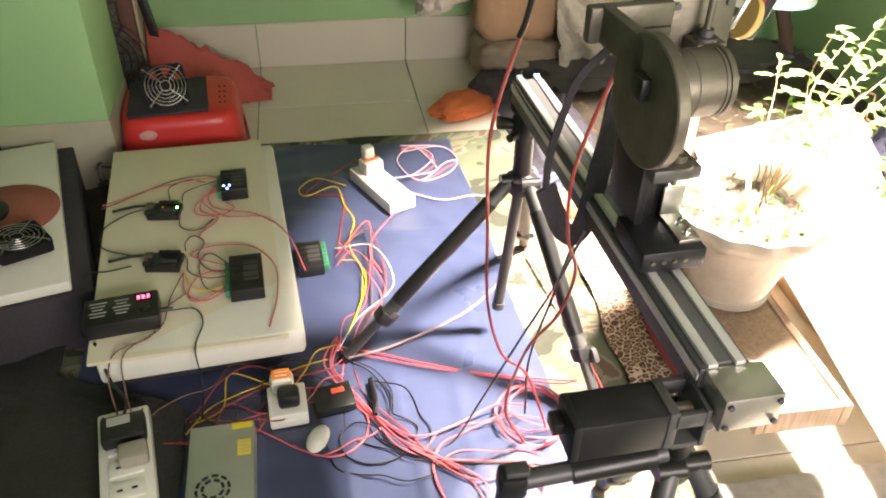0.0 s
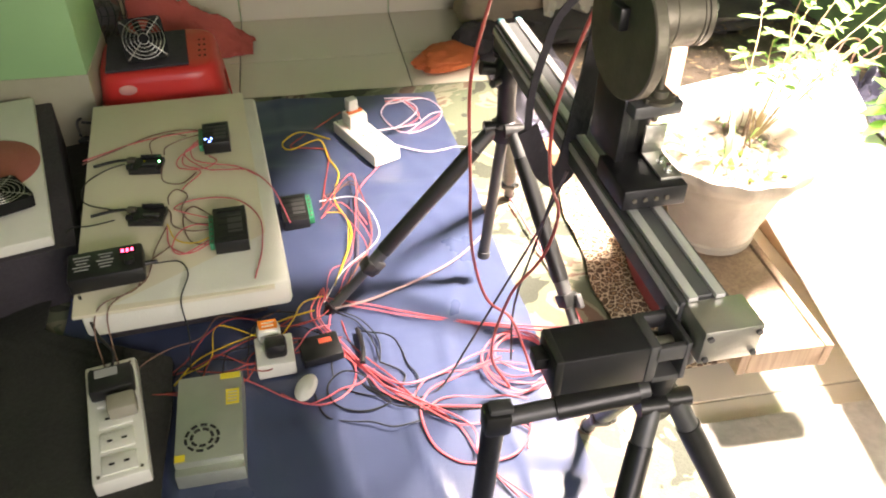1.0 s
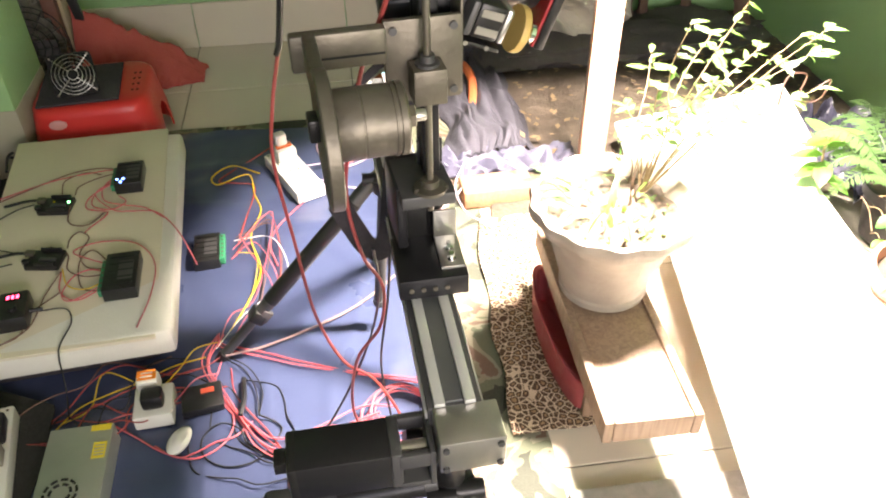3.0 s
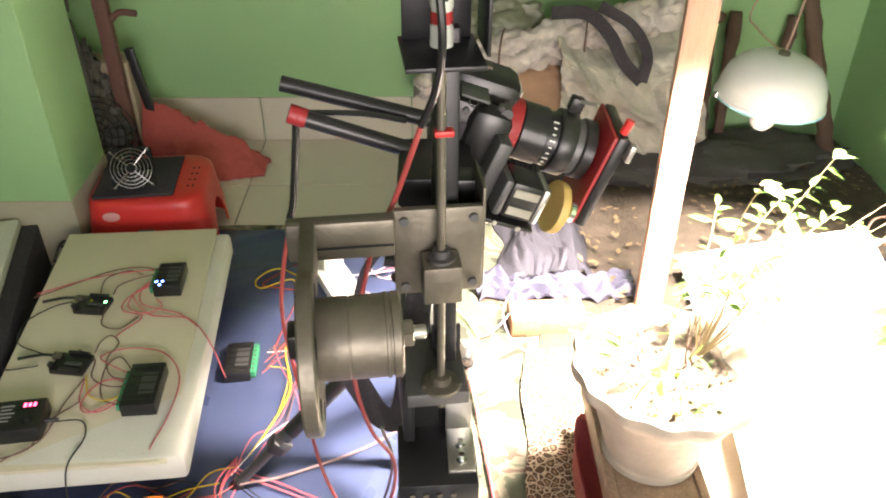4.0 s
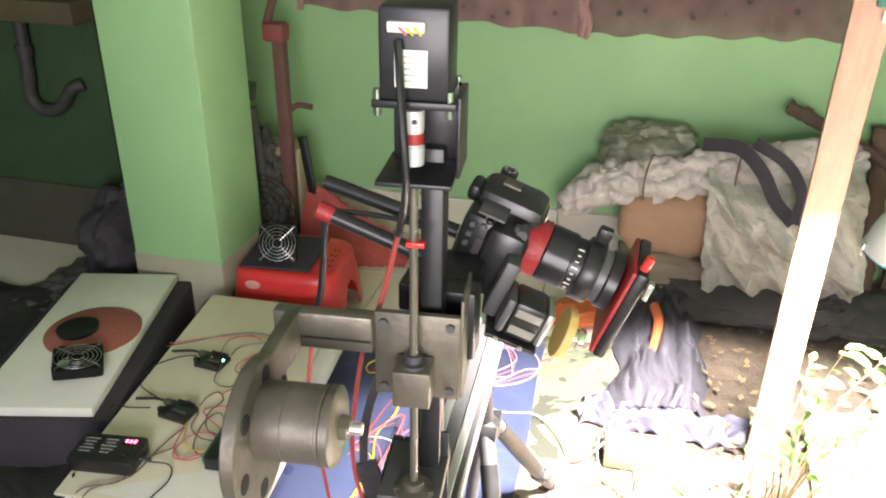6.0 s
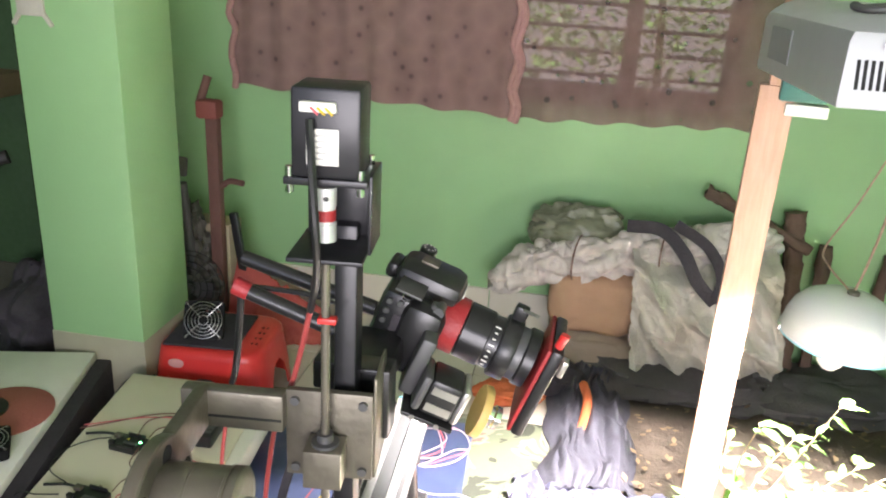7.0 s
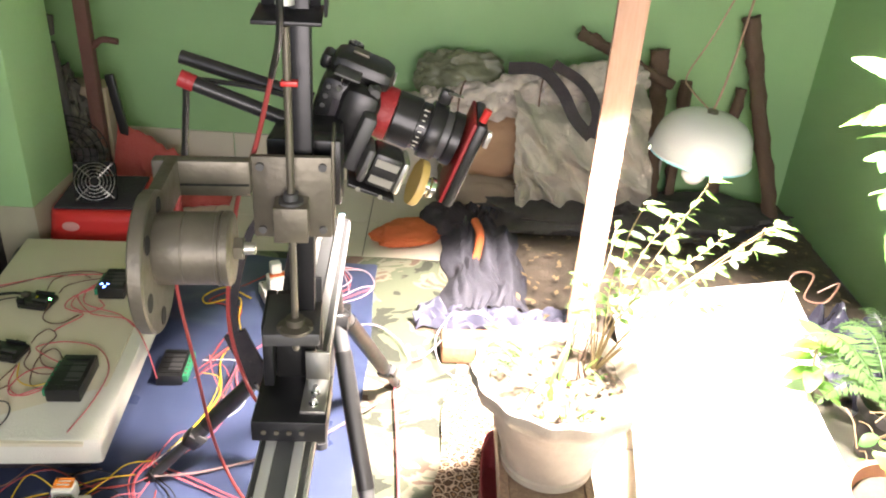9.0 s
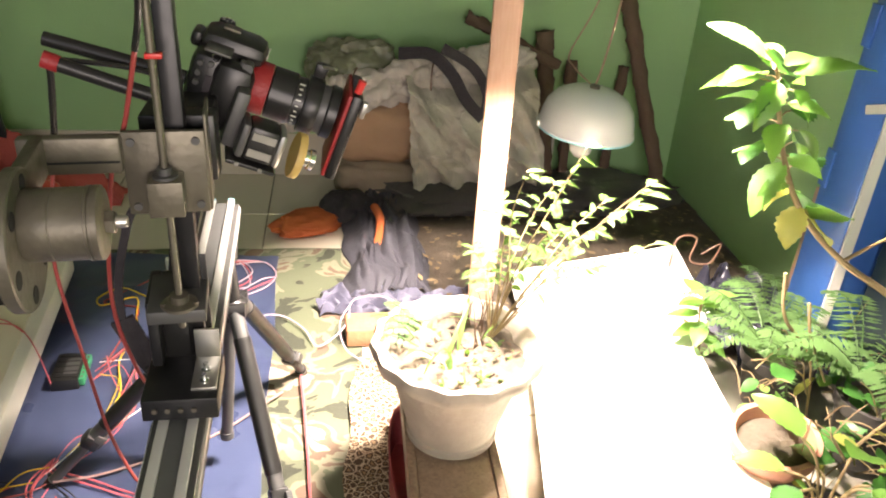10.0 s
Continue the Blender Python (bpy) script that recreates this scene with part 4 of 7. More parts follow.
part("badge", lathe(bm_new(), [(0.018, 0), (0.018, 0.002), (0.016, 0.003)], 24, Matrix.Translation((-0.085, -0.1465, 0.165)) @ Matrix.Rotation(radians(90), 4, "X") @ Matrix.Diagonal((1.3, 0.8, 1, 1))), mat("pink_badge", (0.62, 0.3, 0.27), 0.5), stool)
for r in range(2):
    for c in range(4):
        part("vent_hole", box(bm_new(), (0.110 + 0.014 * r, -0.06 + 0.035 * c, 0.2050), (0.006, 0.009, 0.001)), SLOT, stool)
solo("black_board", box(bm_new(), (-0.415, 2.265, 0.210), (0.215, 0.225, 0.008), 0.002, Matrix.Rotation(radians(6), 4, "Z")), DARKC, "black square board lying on red stool", "board")


def module(name, label, cat, m, size, leds=(), conn="", material=None):
    t = thing(name, label, cat, m)
    sx, sy, sz = size
    part("case", box(bm_new(), (0, 0, sz / 2), size, 0.002), material or BLACK, t)
    if conn == "left":
        c = part("terminal_strip", box(bm_new(), (-sx / 2 - 0.005, 0, sz * 0.45), (0.010, sy * 0.82, sz * 0.55), 0.001), DGREEN, t, "green screw terminal strip")
        for k in range(6):
            part("screw", cyl(bm_new(), (-sx / 2 - 0.005, -sy * 0.34 + sy * 0.136 * k, sz * 0.72), (-sx / 2 - 0.005, -sy * 0.34 + sy * 0.136 * k, sz * 0.76), 0.0028, seg=8), STEEL, c)
    if conn == "right":
        c = part("terminal_strip", box(bm_new(), (sx / 2 + 0.006, 0, sz * 0.6), (0.012, sy * 0.9, sz * 0.6), 0.001), DGREEN, t, "green screw terminal strip")
        for k in range(6):
            part("screw", cyl(bm_new(), (sx / 2 + 0.006, -sy * 0.36 + sy * 0.144 * k, sz * 0.9), (sx / 2 + 0.006, -sy * 0.36 + sy * 0.144 * k, sz * 0.95), 0.003, seg=8), STEEL, c)
    for (x, y, mm) in leds:
        part("indicator_light", box(bm_new(), (x, y, sz + 0.001), (0.005, 0.005, 0.003), 0.001), mm, t)
    return t


for args in (
    ("motor_driver", "black motor driver with green terminals on cream board", "motor driver", pose(-0.217, 1.815, 0.163, 0, 0, 4), (0.062, 0.098, 0.030), [(-0.024, -0.03, BLULED), (-0.015, -0.042, BLULED), (-0.01, -0.03, BLULED)], "left"),
    ("motor_driver", "black motor driver wired to cream board", "motor driver", pose(-0.177, 1.455, 0.152, 0, 0, 4), (0.068, 0.122, 0.030), [], "left"),
    ("motor_driver", "black motor driver with green terminals on blue sheet", "motor driver", pose(-0.050, 1.685, 0.014, 0, 0, 4), (0.062, 0.108, 0.030), [], "right"),
):
    dv = module(*args)
    part("label_plate", box(bm_new(), (0.010, 0.0, args[4][2] + 0.0006), (0.030, 0.06, 0.0008)), GREYM, dv)
    for k in range(5):
        part("vent_rib", box(bm_new(), (0.0, args[4][1] * (-0.36 + 0.18 * k), args[4][2] + 0.0008), (0.050, 0.004, 0.0016)), BLACK, dv)
for args in (
    ("controller_board", "small black controller board with lit green lamp", "circuit board", pose(-0.372, 1.728, 0.163, 0, 0, -6), (0.072, 0.056, 0.013), [(0.028, 0.006, GRNLED), (-0.006, 0.008, YELLOW)], ""),
    ("controller_board", "small black controller board with plugged cables", "circuit board", pose(-0.352, 1.535, 0.157, 0, 0, -8), (0.072, 0.056, 0.013), [], ""),
):
    cb = module(*args)
    part("usb_socket", box(bm_new(), (-0.036, 0.012, 0.015), (0.018, 0.014, 0.011), 0.001), STEEL, cb)
    part("power_socket", box(bm_new(), (-0.034, -0.016, 0.015), (0.014, 0.010, 0.011), 0.001), BLACK, cb)
    part("pin_header", box(bm_new(), (0.006, 0.025, 0.0165), (0.046, 0.004, 0.008), 0.0005), BLACK, cb)
    part("pin_header", box(bm_new(), (0.008, -0.025, 0.0165), (0.042, 0.004, 0.008), 0.0005), BLACK, cb)
    part("chip", box(bm_new(), (0.010, -0.008, 0.0155), (0.034, 0.009, 0.005), 0.0005), GREYM, cb)
    part("plug_lead", sweep(bm_new(), [(-0.044, 0.012, 0.016), (-0.075, 0.014, 0.012), (-0.12, 0.0, 0.008)], 0.0035, 8), BLKW, cb)
ad = thing("power_adapter", "black power adapter with red digit display on board", "power adapter", pose(-0.412, 1.365, 0.150, 0, 0, 8))
part("case", box(bm_new(), (0, 0, 0.019), (0.140, 0.085, 0.036), 0.005), BLACK, ad)
part("display", box(bm_new(), (0.042, 0.022, 0.0375), (0.032, 0.018, 0.0012)), SLOT, ad)
for k in range(3):
    part("digit", box(bm_new(), (0.033 + 0.009 * k, 0.022, 0.0384), (0.005, 0.010, 0.0008)), REDLED, ad)
for r in range(5):
    for c in range(2):
        part("print", box(bm_new(), (-0.043 + 0.044 * c, 0.024 - 0.010 * r, 0.0375), (0.032 - 0.006 * ((r + c) % 3), 0.0026, 0.0008)), INKG, ad)
part("knob", cyl(bm_new(), (0.045, -0.015, 0.037), (0.045, -0.015, 0.046), 0.009, seg=16), BLACK, ad)
part("strain_relief", cyl(bm_new(), (0.070, -0.005, 0.018), (0.094, -0.003, 0.016), 0.005, 0.0035, seg=10), BLACK, ad)

# power supply
psu = thing("power_supply", "grey metal power supply with fan grille, yellow labels", "power supply", pose(-0.222, 1.045, 0.014, 0, 0, 1.5))
part("case", box(bm_new(), (0, 0.006, 0.025), (0.115, 0.193, 0.049), 0.002), ZINC, psu)
part("end_lip", box(bm_new(), (0, -0.098, 0.018), (0.115, 0.016, 0.034), 0.001), ZINC, psu)
for r, n in ((0.028, 10), (0.018, 7)):
    for k in range(n):
        a0 = 2 * math.pi * k / n
        part("grille_slot", sweep(bm_new(), [(-0.012 + r * math.cos(a0 + s * 0.42 * 10 / n), -0.042 + r * math.sin(a0 + s * 0.42 * 10 / n), 0.0496) for s in (0, 0.5, 1)], 0.0026, 6, n=3), SLOT, psu)
part("yellow_label", box(bm_new(), (0.036, 0.094, 0.0500), (0.036, 0.014, 0.0008)), YELLOW, psu)
yl = part("yellow_label", box(bm_new(), (0.040, 0.042, 0.0500), (0.024, 0.036, 0.0008)), YELLOW, psu)
for k in range(4):
    part("print", box(bm_new(), (0.040, 0.052 - 0.007 * k, 0.0507), (0.017, 0.0018, 0.0006)), INKG, yl)
part("yellow_label", box(bm_new(), (-0.048, -0.080, 0.0500), (0.017, 0.014, 0.0008)), YELLOW, psu)


def strip_outlet(name, label, m, L, W, n, plugged):
    t = thing(name, label, "power strip", m)
    part("case", box(bm_new(), (0, 0, 0.019), (W, L, 0.036), 0.005), WHITEP, t)
    for k in range(n):
        y = -L / 2 + L * (k + 0.6) / (n + 0.4)
        so = part("socket", box(bm_new(), (0, y, 0.0378), (W * 0.62, L / (n + 0.4) * 0.74, 0.004), 0.001), WHITEP, t)
        for dx in (-0.012, 0.012):
            part("slot", box(bm_new(), (dx, y, 0.0402), (0.009, 0.0045, 0.0008)), SLOT, so)
    for y in (-L / 2 + 0.012, L / 2 - 0.012):
        for dx in (-W * 0.38, W * 0.38):
            part("screw", cyl(bm_new(), (dx, y, 0.037), (dx, y, 0.0382), 0.003, seg=8), STEEL, t)
    return t


strip_outlet("power_strip", "dusty white power strip with sockets on blue sheet", pose(-0.387, 1.080, 0.024, 0, 0, 11), 0.275, 0.092, 5, 0)
bm = box(bm_new(), (0, 0, 0.015), (0.078, 0.060, 0.030), 0.007)
pl = thing("plug_adapter", "black plug adapter with grey label in power strip", "plug adapter", pose(-0.398, 1.148, 0.062, 0, 0, 11))
part("body", bm, BLACK, pl)
part("label_plate", box(bm_new(), (-0.006, 0.012, 0.0304), (0.040, 0.020, 0.0008)), INKG, pl)
part("lead", sweep(bm_new(), [(0, 0.030, 0.014), (0.01, 0.06, 0.03), (-0.012, 0.10, 0.05), (-0.03, 0.17, 0.09)], 0.003, 8), BLKW, pl)
bm = box(bm_new(), (0, 0, 0.016), (0.05, 0.040, 0.030), 0.006)
solo("clear_plug", bm, mat("yellowed_clear_plastic", (0.46, 0.43, 0.34), 0.25, trans=0.35), "small translucent white plug in power strip", "plug", m=pose(-0.372, 1.088, 0.063, 0, 0, 11))
strip_outlet("power_strip", "white power strip with plugged adapters at cloth edge", pose(0.158, 1.985, 0.014, 0, 0, 25), 0.225, 0.082, 3, 0)
pa = thing("plug_adapter", "white and orange plug in white power strip", "plug adapter", pose(0.135, 2.045, 0.054, 0, 0, 25))
part("body", box(bm_new(), (0, 0, 0.018), (0.056, 0.050, 0.036), 0.006), WHITEP, pa)
part("orange_band", box(bm_new(), (0.0, 0.0, 0.038), (0.044, 0.016, 0.006), 0.001), ORANGE, pa)
part("top", box(bm_new(), (-0.002, 0.012, 0.055), (0.030, 0.028, 0.036), 0.005), WHITEP, pa)
pb = thing("plug_adapter", "black plug with orange and white label on socket block", "plug adapter", pose(-0.107, 1.205, 0.014, 0, 0, 4))
part("socket_block", box(bm_new(), (0, 0, 0.019), (0.074, 0.082, 0.036), 0.004), WHITEP, pb)
part("plug", box(bm_new(), (0.004, -0.014, 0.058), (0.042, 0.036, 0.034), 0.008), BLACK, pb)
lb = part("label_plate", box(bm_new(), (-0.006, 0.030, 0.056), (0.046, 0.038, 0.040), 0.012), WHITEP, pb, "rounded white plug with orange print")
for x0, y0, lx, ly in ((0.0, 0.012, 0.034, 0.006), (0.0, -0.008, 0.034, 0.006), (-0.015, 0.005, 0.007, 0.018), (0.015, -0.001, 0.007, 0.018), (0.0, 0.002, 0.026, 0.005)):
    part("orange_print", box(bm_new(), (-0.006 + x0, 0.030 + y0, 0.0765), (lx, ly, 0.001), 0.0004), ORANGEP, lb)
solo("inline_switch", lathe(bm_new(), [(0.004, 0.0), (0.017, 0.004), (0.020, 0.012), (0.014, 0.020), (0.003, 0.0225)], 28, Matrix.Diagonal((1.0, 1.7, 1, 1))), WHITEP, "white oval inline switch on blue sheet", "switch", m=pose(-0.052, 1.118, 0.016, 0, 0, -22))
sbox = thing("small_box", "small black box with orange red mark on sheet", "box", pose(-0.018, 1.215, 0.016, 0, 0, 10))
part("case", box(bm_new(), (0, 0, 0.010), (0.080, 0.066, 0.020), 0.003), BLACK, sbox)
part("mark", box(bm_new(), (0.012, 0.012, 0.0206), (0.026, 0.013, 0.001)), mat("orange_red_mark", (0.60, 0.10, 0.05), 0.5), sbox)

# ---- post, lamps ----
post = thing("wooden_post", "planed pine post with small block near top", "post", pose(0.957, 1.865, 0, 0, 0, -8))
part("post_shaft", box(bm_new(), (0, 0, 0.56), (0.066, 0.034, 1.10), 0.002), WOOD, post)
part("side_block", box(bm_new(), (0.055, -0.012, 1.070), (0.075, 0.030, 0.022), 0.002), WHITEP, post, "pale wooden side block")
part("top_block", box(bm_new(), (0.045, 0.0, 1.145), (0.085, 0.06, 0.12), 0.006), mat("dark_green_plastic", (0.03, 0.12, 0.10), 0.4), post, "dark green plastic holder")
part("top_arm", box(bm_new(), (0.005, 0.0, 1.23), (0.045, 0.03, 0.24), 0.002), WOOD, post)

gl = thing("grow_lamp", "grey metal hanging grow lamp with vent slots", "lamp", Matrix.Translation((1.06, 1.30, 1.20)))
ring0 = [(-0.238, -0.264), (0.24, -0.264), (0.258, 0.0), (0.19, 0.27), (-0.19, 0.27), (-0.258, 0.004)]
bm = bm_new()
levels = [(0.93, 0.030), (0.93, 0.0), (0.995, 0.0), (1.0, 0.004), (1.0, 0.058), (0.985, 0.066), (0.90, 0.076)]
rings = [[bm.verts.new((x * q, y * q, z)) for x, y in ring0] for q, z in levels]
for a, b in zip(rings, rings[1:]):
    for k in range(6):
        bm.faces.new((a[k], a[(k + 1) % 6], b[(k + 1) % 6], b[k]))
bm.faces.new(rings[-1])
bm.faces.new(list(reversed(rings[0])))
part("housing", bm, RIGGREY, gl)
for k in range(48):
    part("vent_slot", box(bm_new(), (-0.226 + 0.0061 * k, -0.2646, 0.030), (0.0029, 0.0012, 0.026), 0, Matrix.Rotation(radians(-5), 4, "Y")), SLOT, gl)
part("side_panel", box(bm_new(), (-0.2529, -0.070, 0.035), (0.0012, 0.075, 0.036), 0, Matrix.Rotation(radians(4.3), 4, "Z")), mat("mid_grey_panel", (0.25, 0.26, 0.26), 0.5), gl)
part("side_screw", cyl(bm_new(), (-0.205, -0.264, 0.056), (-0.205, -0.270, 0.056), 0.0055, seg=12), CHROME, gl)
part("hanging_ring", sweep(bm_new(), [(-0.14 + 0.06 * math.cos(k * 0.63), -0.12 + 0.025 * math.sin(k * 0.63), 0.080 + 0.003 * (k % 2)) for k in range(11)], 0.004, 8), GREYM, gl)
part("hook", sweep(bm_new(), [(-0.14, -0.12, 0.078), (-0.13, -0.10, 0.11), (-0.10, -0.06, 0.22), (-0.04, 0.0, 0.6), (0.0, 0.0, 1.40)], 0.005, 8), GREYM, gl)

dome = thing("pendant_lamp", "white enamel dome lamp with blue rim, unlit bulb", "lamp", pose(1.272, 2.15, 0.482, 2, 4, 0) @ Matrix.Scale(0.9, 4))
bm = lathe(bm_new(), [(0.146, 0.0), (0.153, 0.003), (0.154, 0.009), (0.149, 0.018), (0.145, 0.045), (0.134, 0.080), (0.112, 0.108), (0.076, 0.127), (0.036, 0.135), (0.0, 0.136)], 56)
part("shade", bm, ENAMEL, dome)
bm = bm_new()
sweep(bm, [(0.150 * math.cos(2 * math.pi * k / 48), 0.150 * math.sin(2 * math.pi * k / 48), 0.003) for k in range(49)], 0.0045, 8, n=0)
part("rim", bm, CYAN, dome, "pale blue enamel rim")
bm = lathe(bm_new(), [(0.0, -0.095), (0.020, -0.089), (0.034, -0.072), (0.037, -0.055), (0.031, -0.034), (0.018, -0.012), (0.014, 0.02), (0.014, 0.09)], 28)
part("bulb", bm, BULB, dome)
part("socket_rim", lathe(bm_new(), [(0.016, 0.134), (0.016, 0.144), (0.008, 0.148)], 20), STEEL, dome)
for sx in (-1, 1):
    part("rim_clip", box(bm_new(), (sx * 0.153, 0, 0.008), (0.012, 0.016, 0.016), 0.002), CHROME, dome)
part("cord", sweep(bm_new(), [(0.0, 0.0, 0.142), (0.02, 0.03, 0.20), (0.05, 0.09, 0.32), (0.10, 0.22, 0.50), (0.14, 0.36, 0.80), (0.15, 0.5, 1.3)], 0.0036, 8), CORD, dome, "twisted pinkish brown hanging cord")
part("cord", sweep(bm_new(), [(-0.01, 0.005, 0.142), (-0.04, 0.12, 0.16), (-0.03, 0.22, 0.175), (0.03, 0.26, 0.30), (0.08, 0.27, 0.48)], 0.0028, 8), CORD, dome)

# ---- bench with pot ----
bench = thing("plank_bench", "low wooden bench of planks carrying plant pot", "bench", pose(0.790, 1.187, 0, 0, 0, -1) @ Matrix.Diagonal((1, 1, 1.155, 1)))
part("top_plank", box(bm_new(), (0.0, 0.0, 0.150), (0.138, 0.52, 0.022), 0.003), PLANK, bench)
part("side_rail", box(bm_new(), (-0.078, 0.0, 0.142), (0.017, 0.545, 0.046), 0.003), PLANK, bench)
part("side_rail", box(bm_new(), (0.078, 0.0, 0.142), (0.017, 0.545, 0.046), 0.003), PLANK, bench)
part("front_plank", box(bm_new(), (0.0, -0.264, 0.142), (0.138, 0.017, 0.044), 0.003), PLANK, bench)
for sx in (-0.05, 0.05):
    for sy in (-0.10, 0.22):
        part("leg", box(bm_new(), (sx, sy, 0.069), (0.036, 0.036, 0.138), 0.002), PLANK, bench)
solo("red_tub", lathe(bm_new(), [(0.10, 0.016), (0.115, 0.03), (0.120, 0.118), (0.124, 0.120), (0.124, 0.126), (0.112, 0.126), (0.106, 0.03), (0.0, 0.024)], 40, Matrix.Diagonal((0.30, 1.45, 0.85, 1))), mat("dull_red_plastic", (0.34, 0.065, 0.07), 0.6, var=0.2), "red plastic tub pushed under wooden bench", "tub", m=pose(0.716, 1.25, 0, 0, 0, 2))

PC = (0.795, 1.258)
pot = thing("flower_pot", "weathered cement flower pot with scalloped rim", "flower pot", pose(PC[0], PC[1], 0.190) @ Matrix.Diagonal((1, 1, 0.894, 1)))
scal = lambda a, z: (0.022 * math.cos(14 * a) * max(0, min(1, (z - 0.165) / 0.03)))
bm = lathe(bm_new(), [(0.066, 0.0), (0.086, 0.002), (0.088, 0.018), (0.084, 0.022), (0.096, 0.07), (0.112, 0.13), (0.122, 0.170), (0.138, 0.186), (0.153, 0.205), (0.158, 0.222), (0.154, 0.234), (0.144, 0.236), (0.132, 0.222), (0.120, 0.205), (0.114, 0.19), (0.0, 0.188)], 84, None, scal)
part("pot_body", bm, POT, pot)
bm = bm_new()
g = [[None] * 41 for _ in range(25)]
for j in range(25):
    for i in range(40):
        r, a = 0.124 * j / 24, 2 * math.pi * i / 40
        x, y = r * math.cos(a), r * math.sin(a)
        z = 0.207 + 0.010 * nz(x, y, 1, 22) + 0.008 * nz(x, y, 5, 60) - 0.018 * math.exp(-((x - 0.03) ** 2 + (y + 0.07) ** 2) / 0.0006)
        g[j][i] = bm.verts.new((x, y, z))
for j in range(24):
    for i in range(40):
        bm.faces.new((g[j][i], g[j][(i + 1) % 40], g[j + 1][(i + 1) % 40], g[j + 1][i]))
bmesh.ops.remove_doubles(bm, verts=bm.verts, dist=1e-5)
part("soil", bm, SOIL, pot, "dry crumbly potting soil")

# brick, sheets
brick = solo("clay_brick", box(bm_new(), (0, 0, 0.026), (0.19, 0.085, 0.050), 0.004), BRICK, "brown clay brick lying on camouflage cloth", "brick", m=pose(0.695, 1.835, 0.008, 0, 0, 3))
bm = bm_new()
c4 = [Vector(q) for q in ((1.075, 1.76, 0.012), (1.645, 1.845, 0.012), (1.533, 1.985, 0.200), (1.060, 1.985, 0.118))]
nrm = (c4[1] - c4[0]).cross(c4[3] - c4[0]).normalized() * -0.010
vs = [bm.verts.new(q) for q in c4] + [bm.verts.new(q + nrm) for q in c4]
for q in ((0, 1, 2, 3), (7, 6, 5, 4), (0, 4, 5, 1), (1, 5, 6, 2), (2, 6, 7, 3), (3, 7, 4, 0)):
    bm.faces.new([vs[i] for i in q])
solo("reflector_board", bm, WHITESH, "white foam reflector board leaning behind plant pot", "reflector board")
bm = bm_new()
fnw = quad_at([(0.905, 0.765), (1.36, 0.60), (1.46, 1.72), (1.045, 1.70)], 0)


def wsheet(u, v):
    x, y, _ = fnw(u, v)
    return x, y, 0.132 + 0.004 * nz(x, y, 3, 3)


solo("white_sheet", sheet(bm, wsheet, 30, 60, 0.006), WHITESH, "white foam sheet raised on a carton beside bench", "sheet")
solo("carton", box(bm_new(), (1.19, 1.26, 0.062), (0.24, 0.56, 0.122), 0.004), BROWNP, "brown carton hidden under the white foam sheet", "carton")
solo("ground_slab", box(bm_new(), (0.88, 0.60, 0.011), (0.46, 0.62, 0.022), 0.004), mat("speckled_concrete", (0.44, 0.42, 0.38), 0.85, var=0.35, scale=40, bump=0.6, bscale=80), "speckled concrete slab before wooden bench", "slab")

# dark soil patch and litter
bm = bm_new()
fns = quad_at([(0.66, 1.72), (1.885, 1.72), (1.885, 2.92), (0.72, 2.92)], 0)
solo("soil_bed", sheet(bm, lambda u, v: (fns(u, v)[0] + 0.02 * nz(v * 9, u), fns(u, v)[1], 0.010 + 0.012 * abs(nz(u * 20, v * 20)) + 0.01 * nz(u * 5, v * 5, 3) ** 2), 70, 70, 0.006), SOIL, "dark earth strewn with dry leaves along wall", "soil", kind="stuff")

# ---- cloth and sacks along the wall ----
def jeans_fn(u, v):
    x, y, _ = quad_at([(0.60, 2.00), (0.86, 2.03), (0.845, 2.72), (0.60, 2.70)], 0)(u, v)
    edge = min(1.0, 5 * min(u, 1 - u, v + 0.12, 1.1 - v))
    return x + 0.03 * nz(v * 5, u * 2, 4), y + 0.03 * nz(u * 4, v, 8), 0.014 + edge * (0.035 + 0.045 * abs(nz(u * 5 + v * 2, v * 3, 2)) + 0.03 * abs(nz(u * 11, v * 7, 6)))


solo("jeans", sheet(bm_new(), jeans_fn, 60, 90, 0.008), JEANS, "faded dark denim trousers dropped on floor", "clothes")
solo("blue_grey_cloth", sheet(bm_new(), lambda u, v: (0.53 + 0.42 * u + 0.02 * nz(v * 4, u), 1.925 + 0.11 * v + 0.035 * nz(u * 6, v), 0.018 + 0.055 * abs(nz(u * 8, v * 4, 2)) + 0.02 * abs(nz(u * 20, v * 9, 3)) * v), 90, 24, 0.006), mat("shiny_blue_grey_cloth", (0.11, 0.11, 0.16), 0.45, var=0.35, scale=30, bump=0.6, bscale=90), "crumpled blue grey cloth lying beside brick", "cloth")
solo("dark_plastic", sheet(bm_new(), lambda u, v: (1.60 + 0.26 * u, 1.55 + 0.5 * v, 0.03 + 0.10 * abs(nz(u * 5, v * 6, 2)) + 0.03 * abs(nz(u * 14, v * 14, 3))), 40, 60, 0.004), mat("dark_blue_plastic_film", (0.05, 0.05, 0.075), 0.25, var=0.4, bump=0.5, bscale=40), "crumpled dark plastic film beside reflector board", "plastic film")
cap = thing("felt_cap", "orange and black felt cap lying on floor", "cap", pose(0.53, 2.50, 0.004, 0, 0, 25))
part("crown", heap(bm_new(), (0.10, 0.02, 0.0), (0.10, 0.085, 0.09), 5, 0.2), DARKC, cap, "black crown")
part("brim", heap(bm_new(), (-0.05, 0.0, 0.0), (0.12, 0.075, 0.055), 8, 0.25), ORANGE, cap, "orange felt brim")
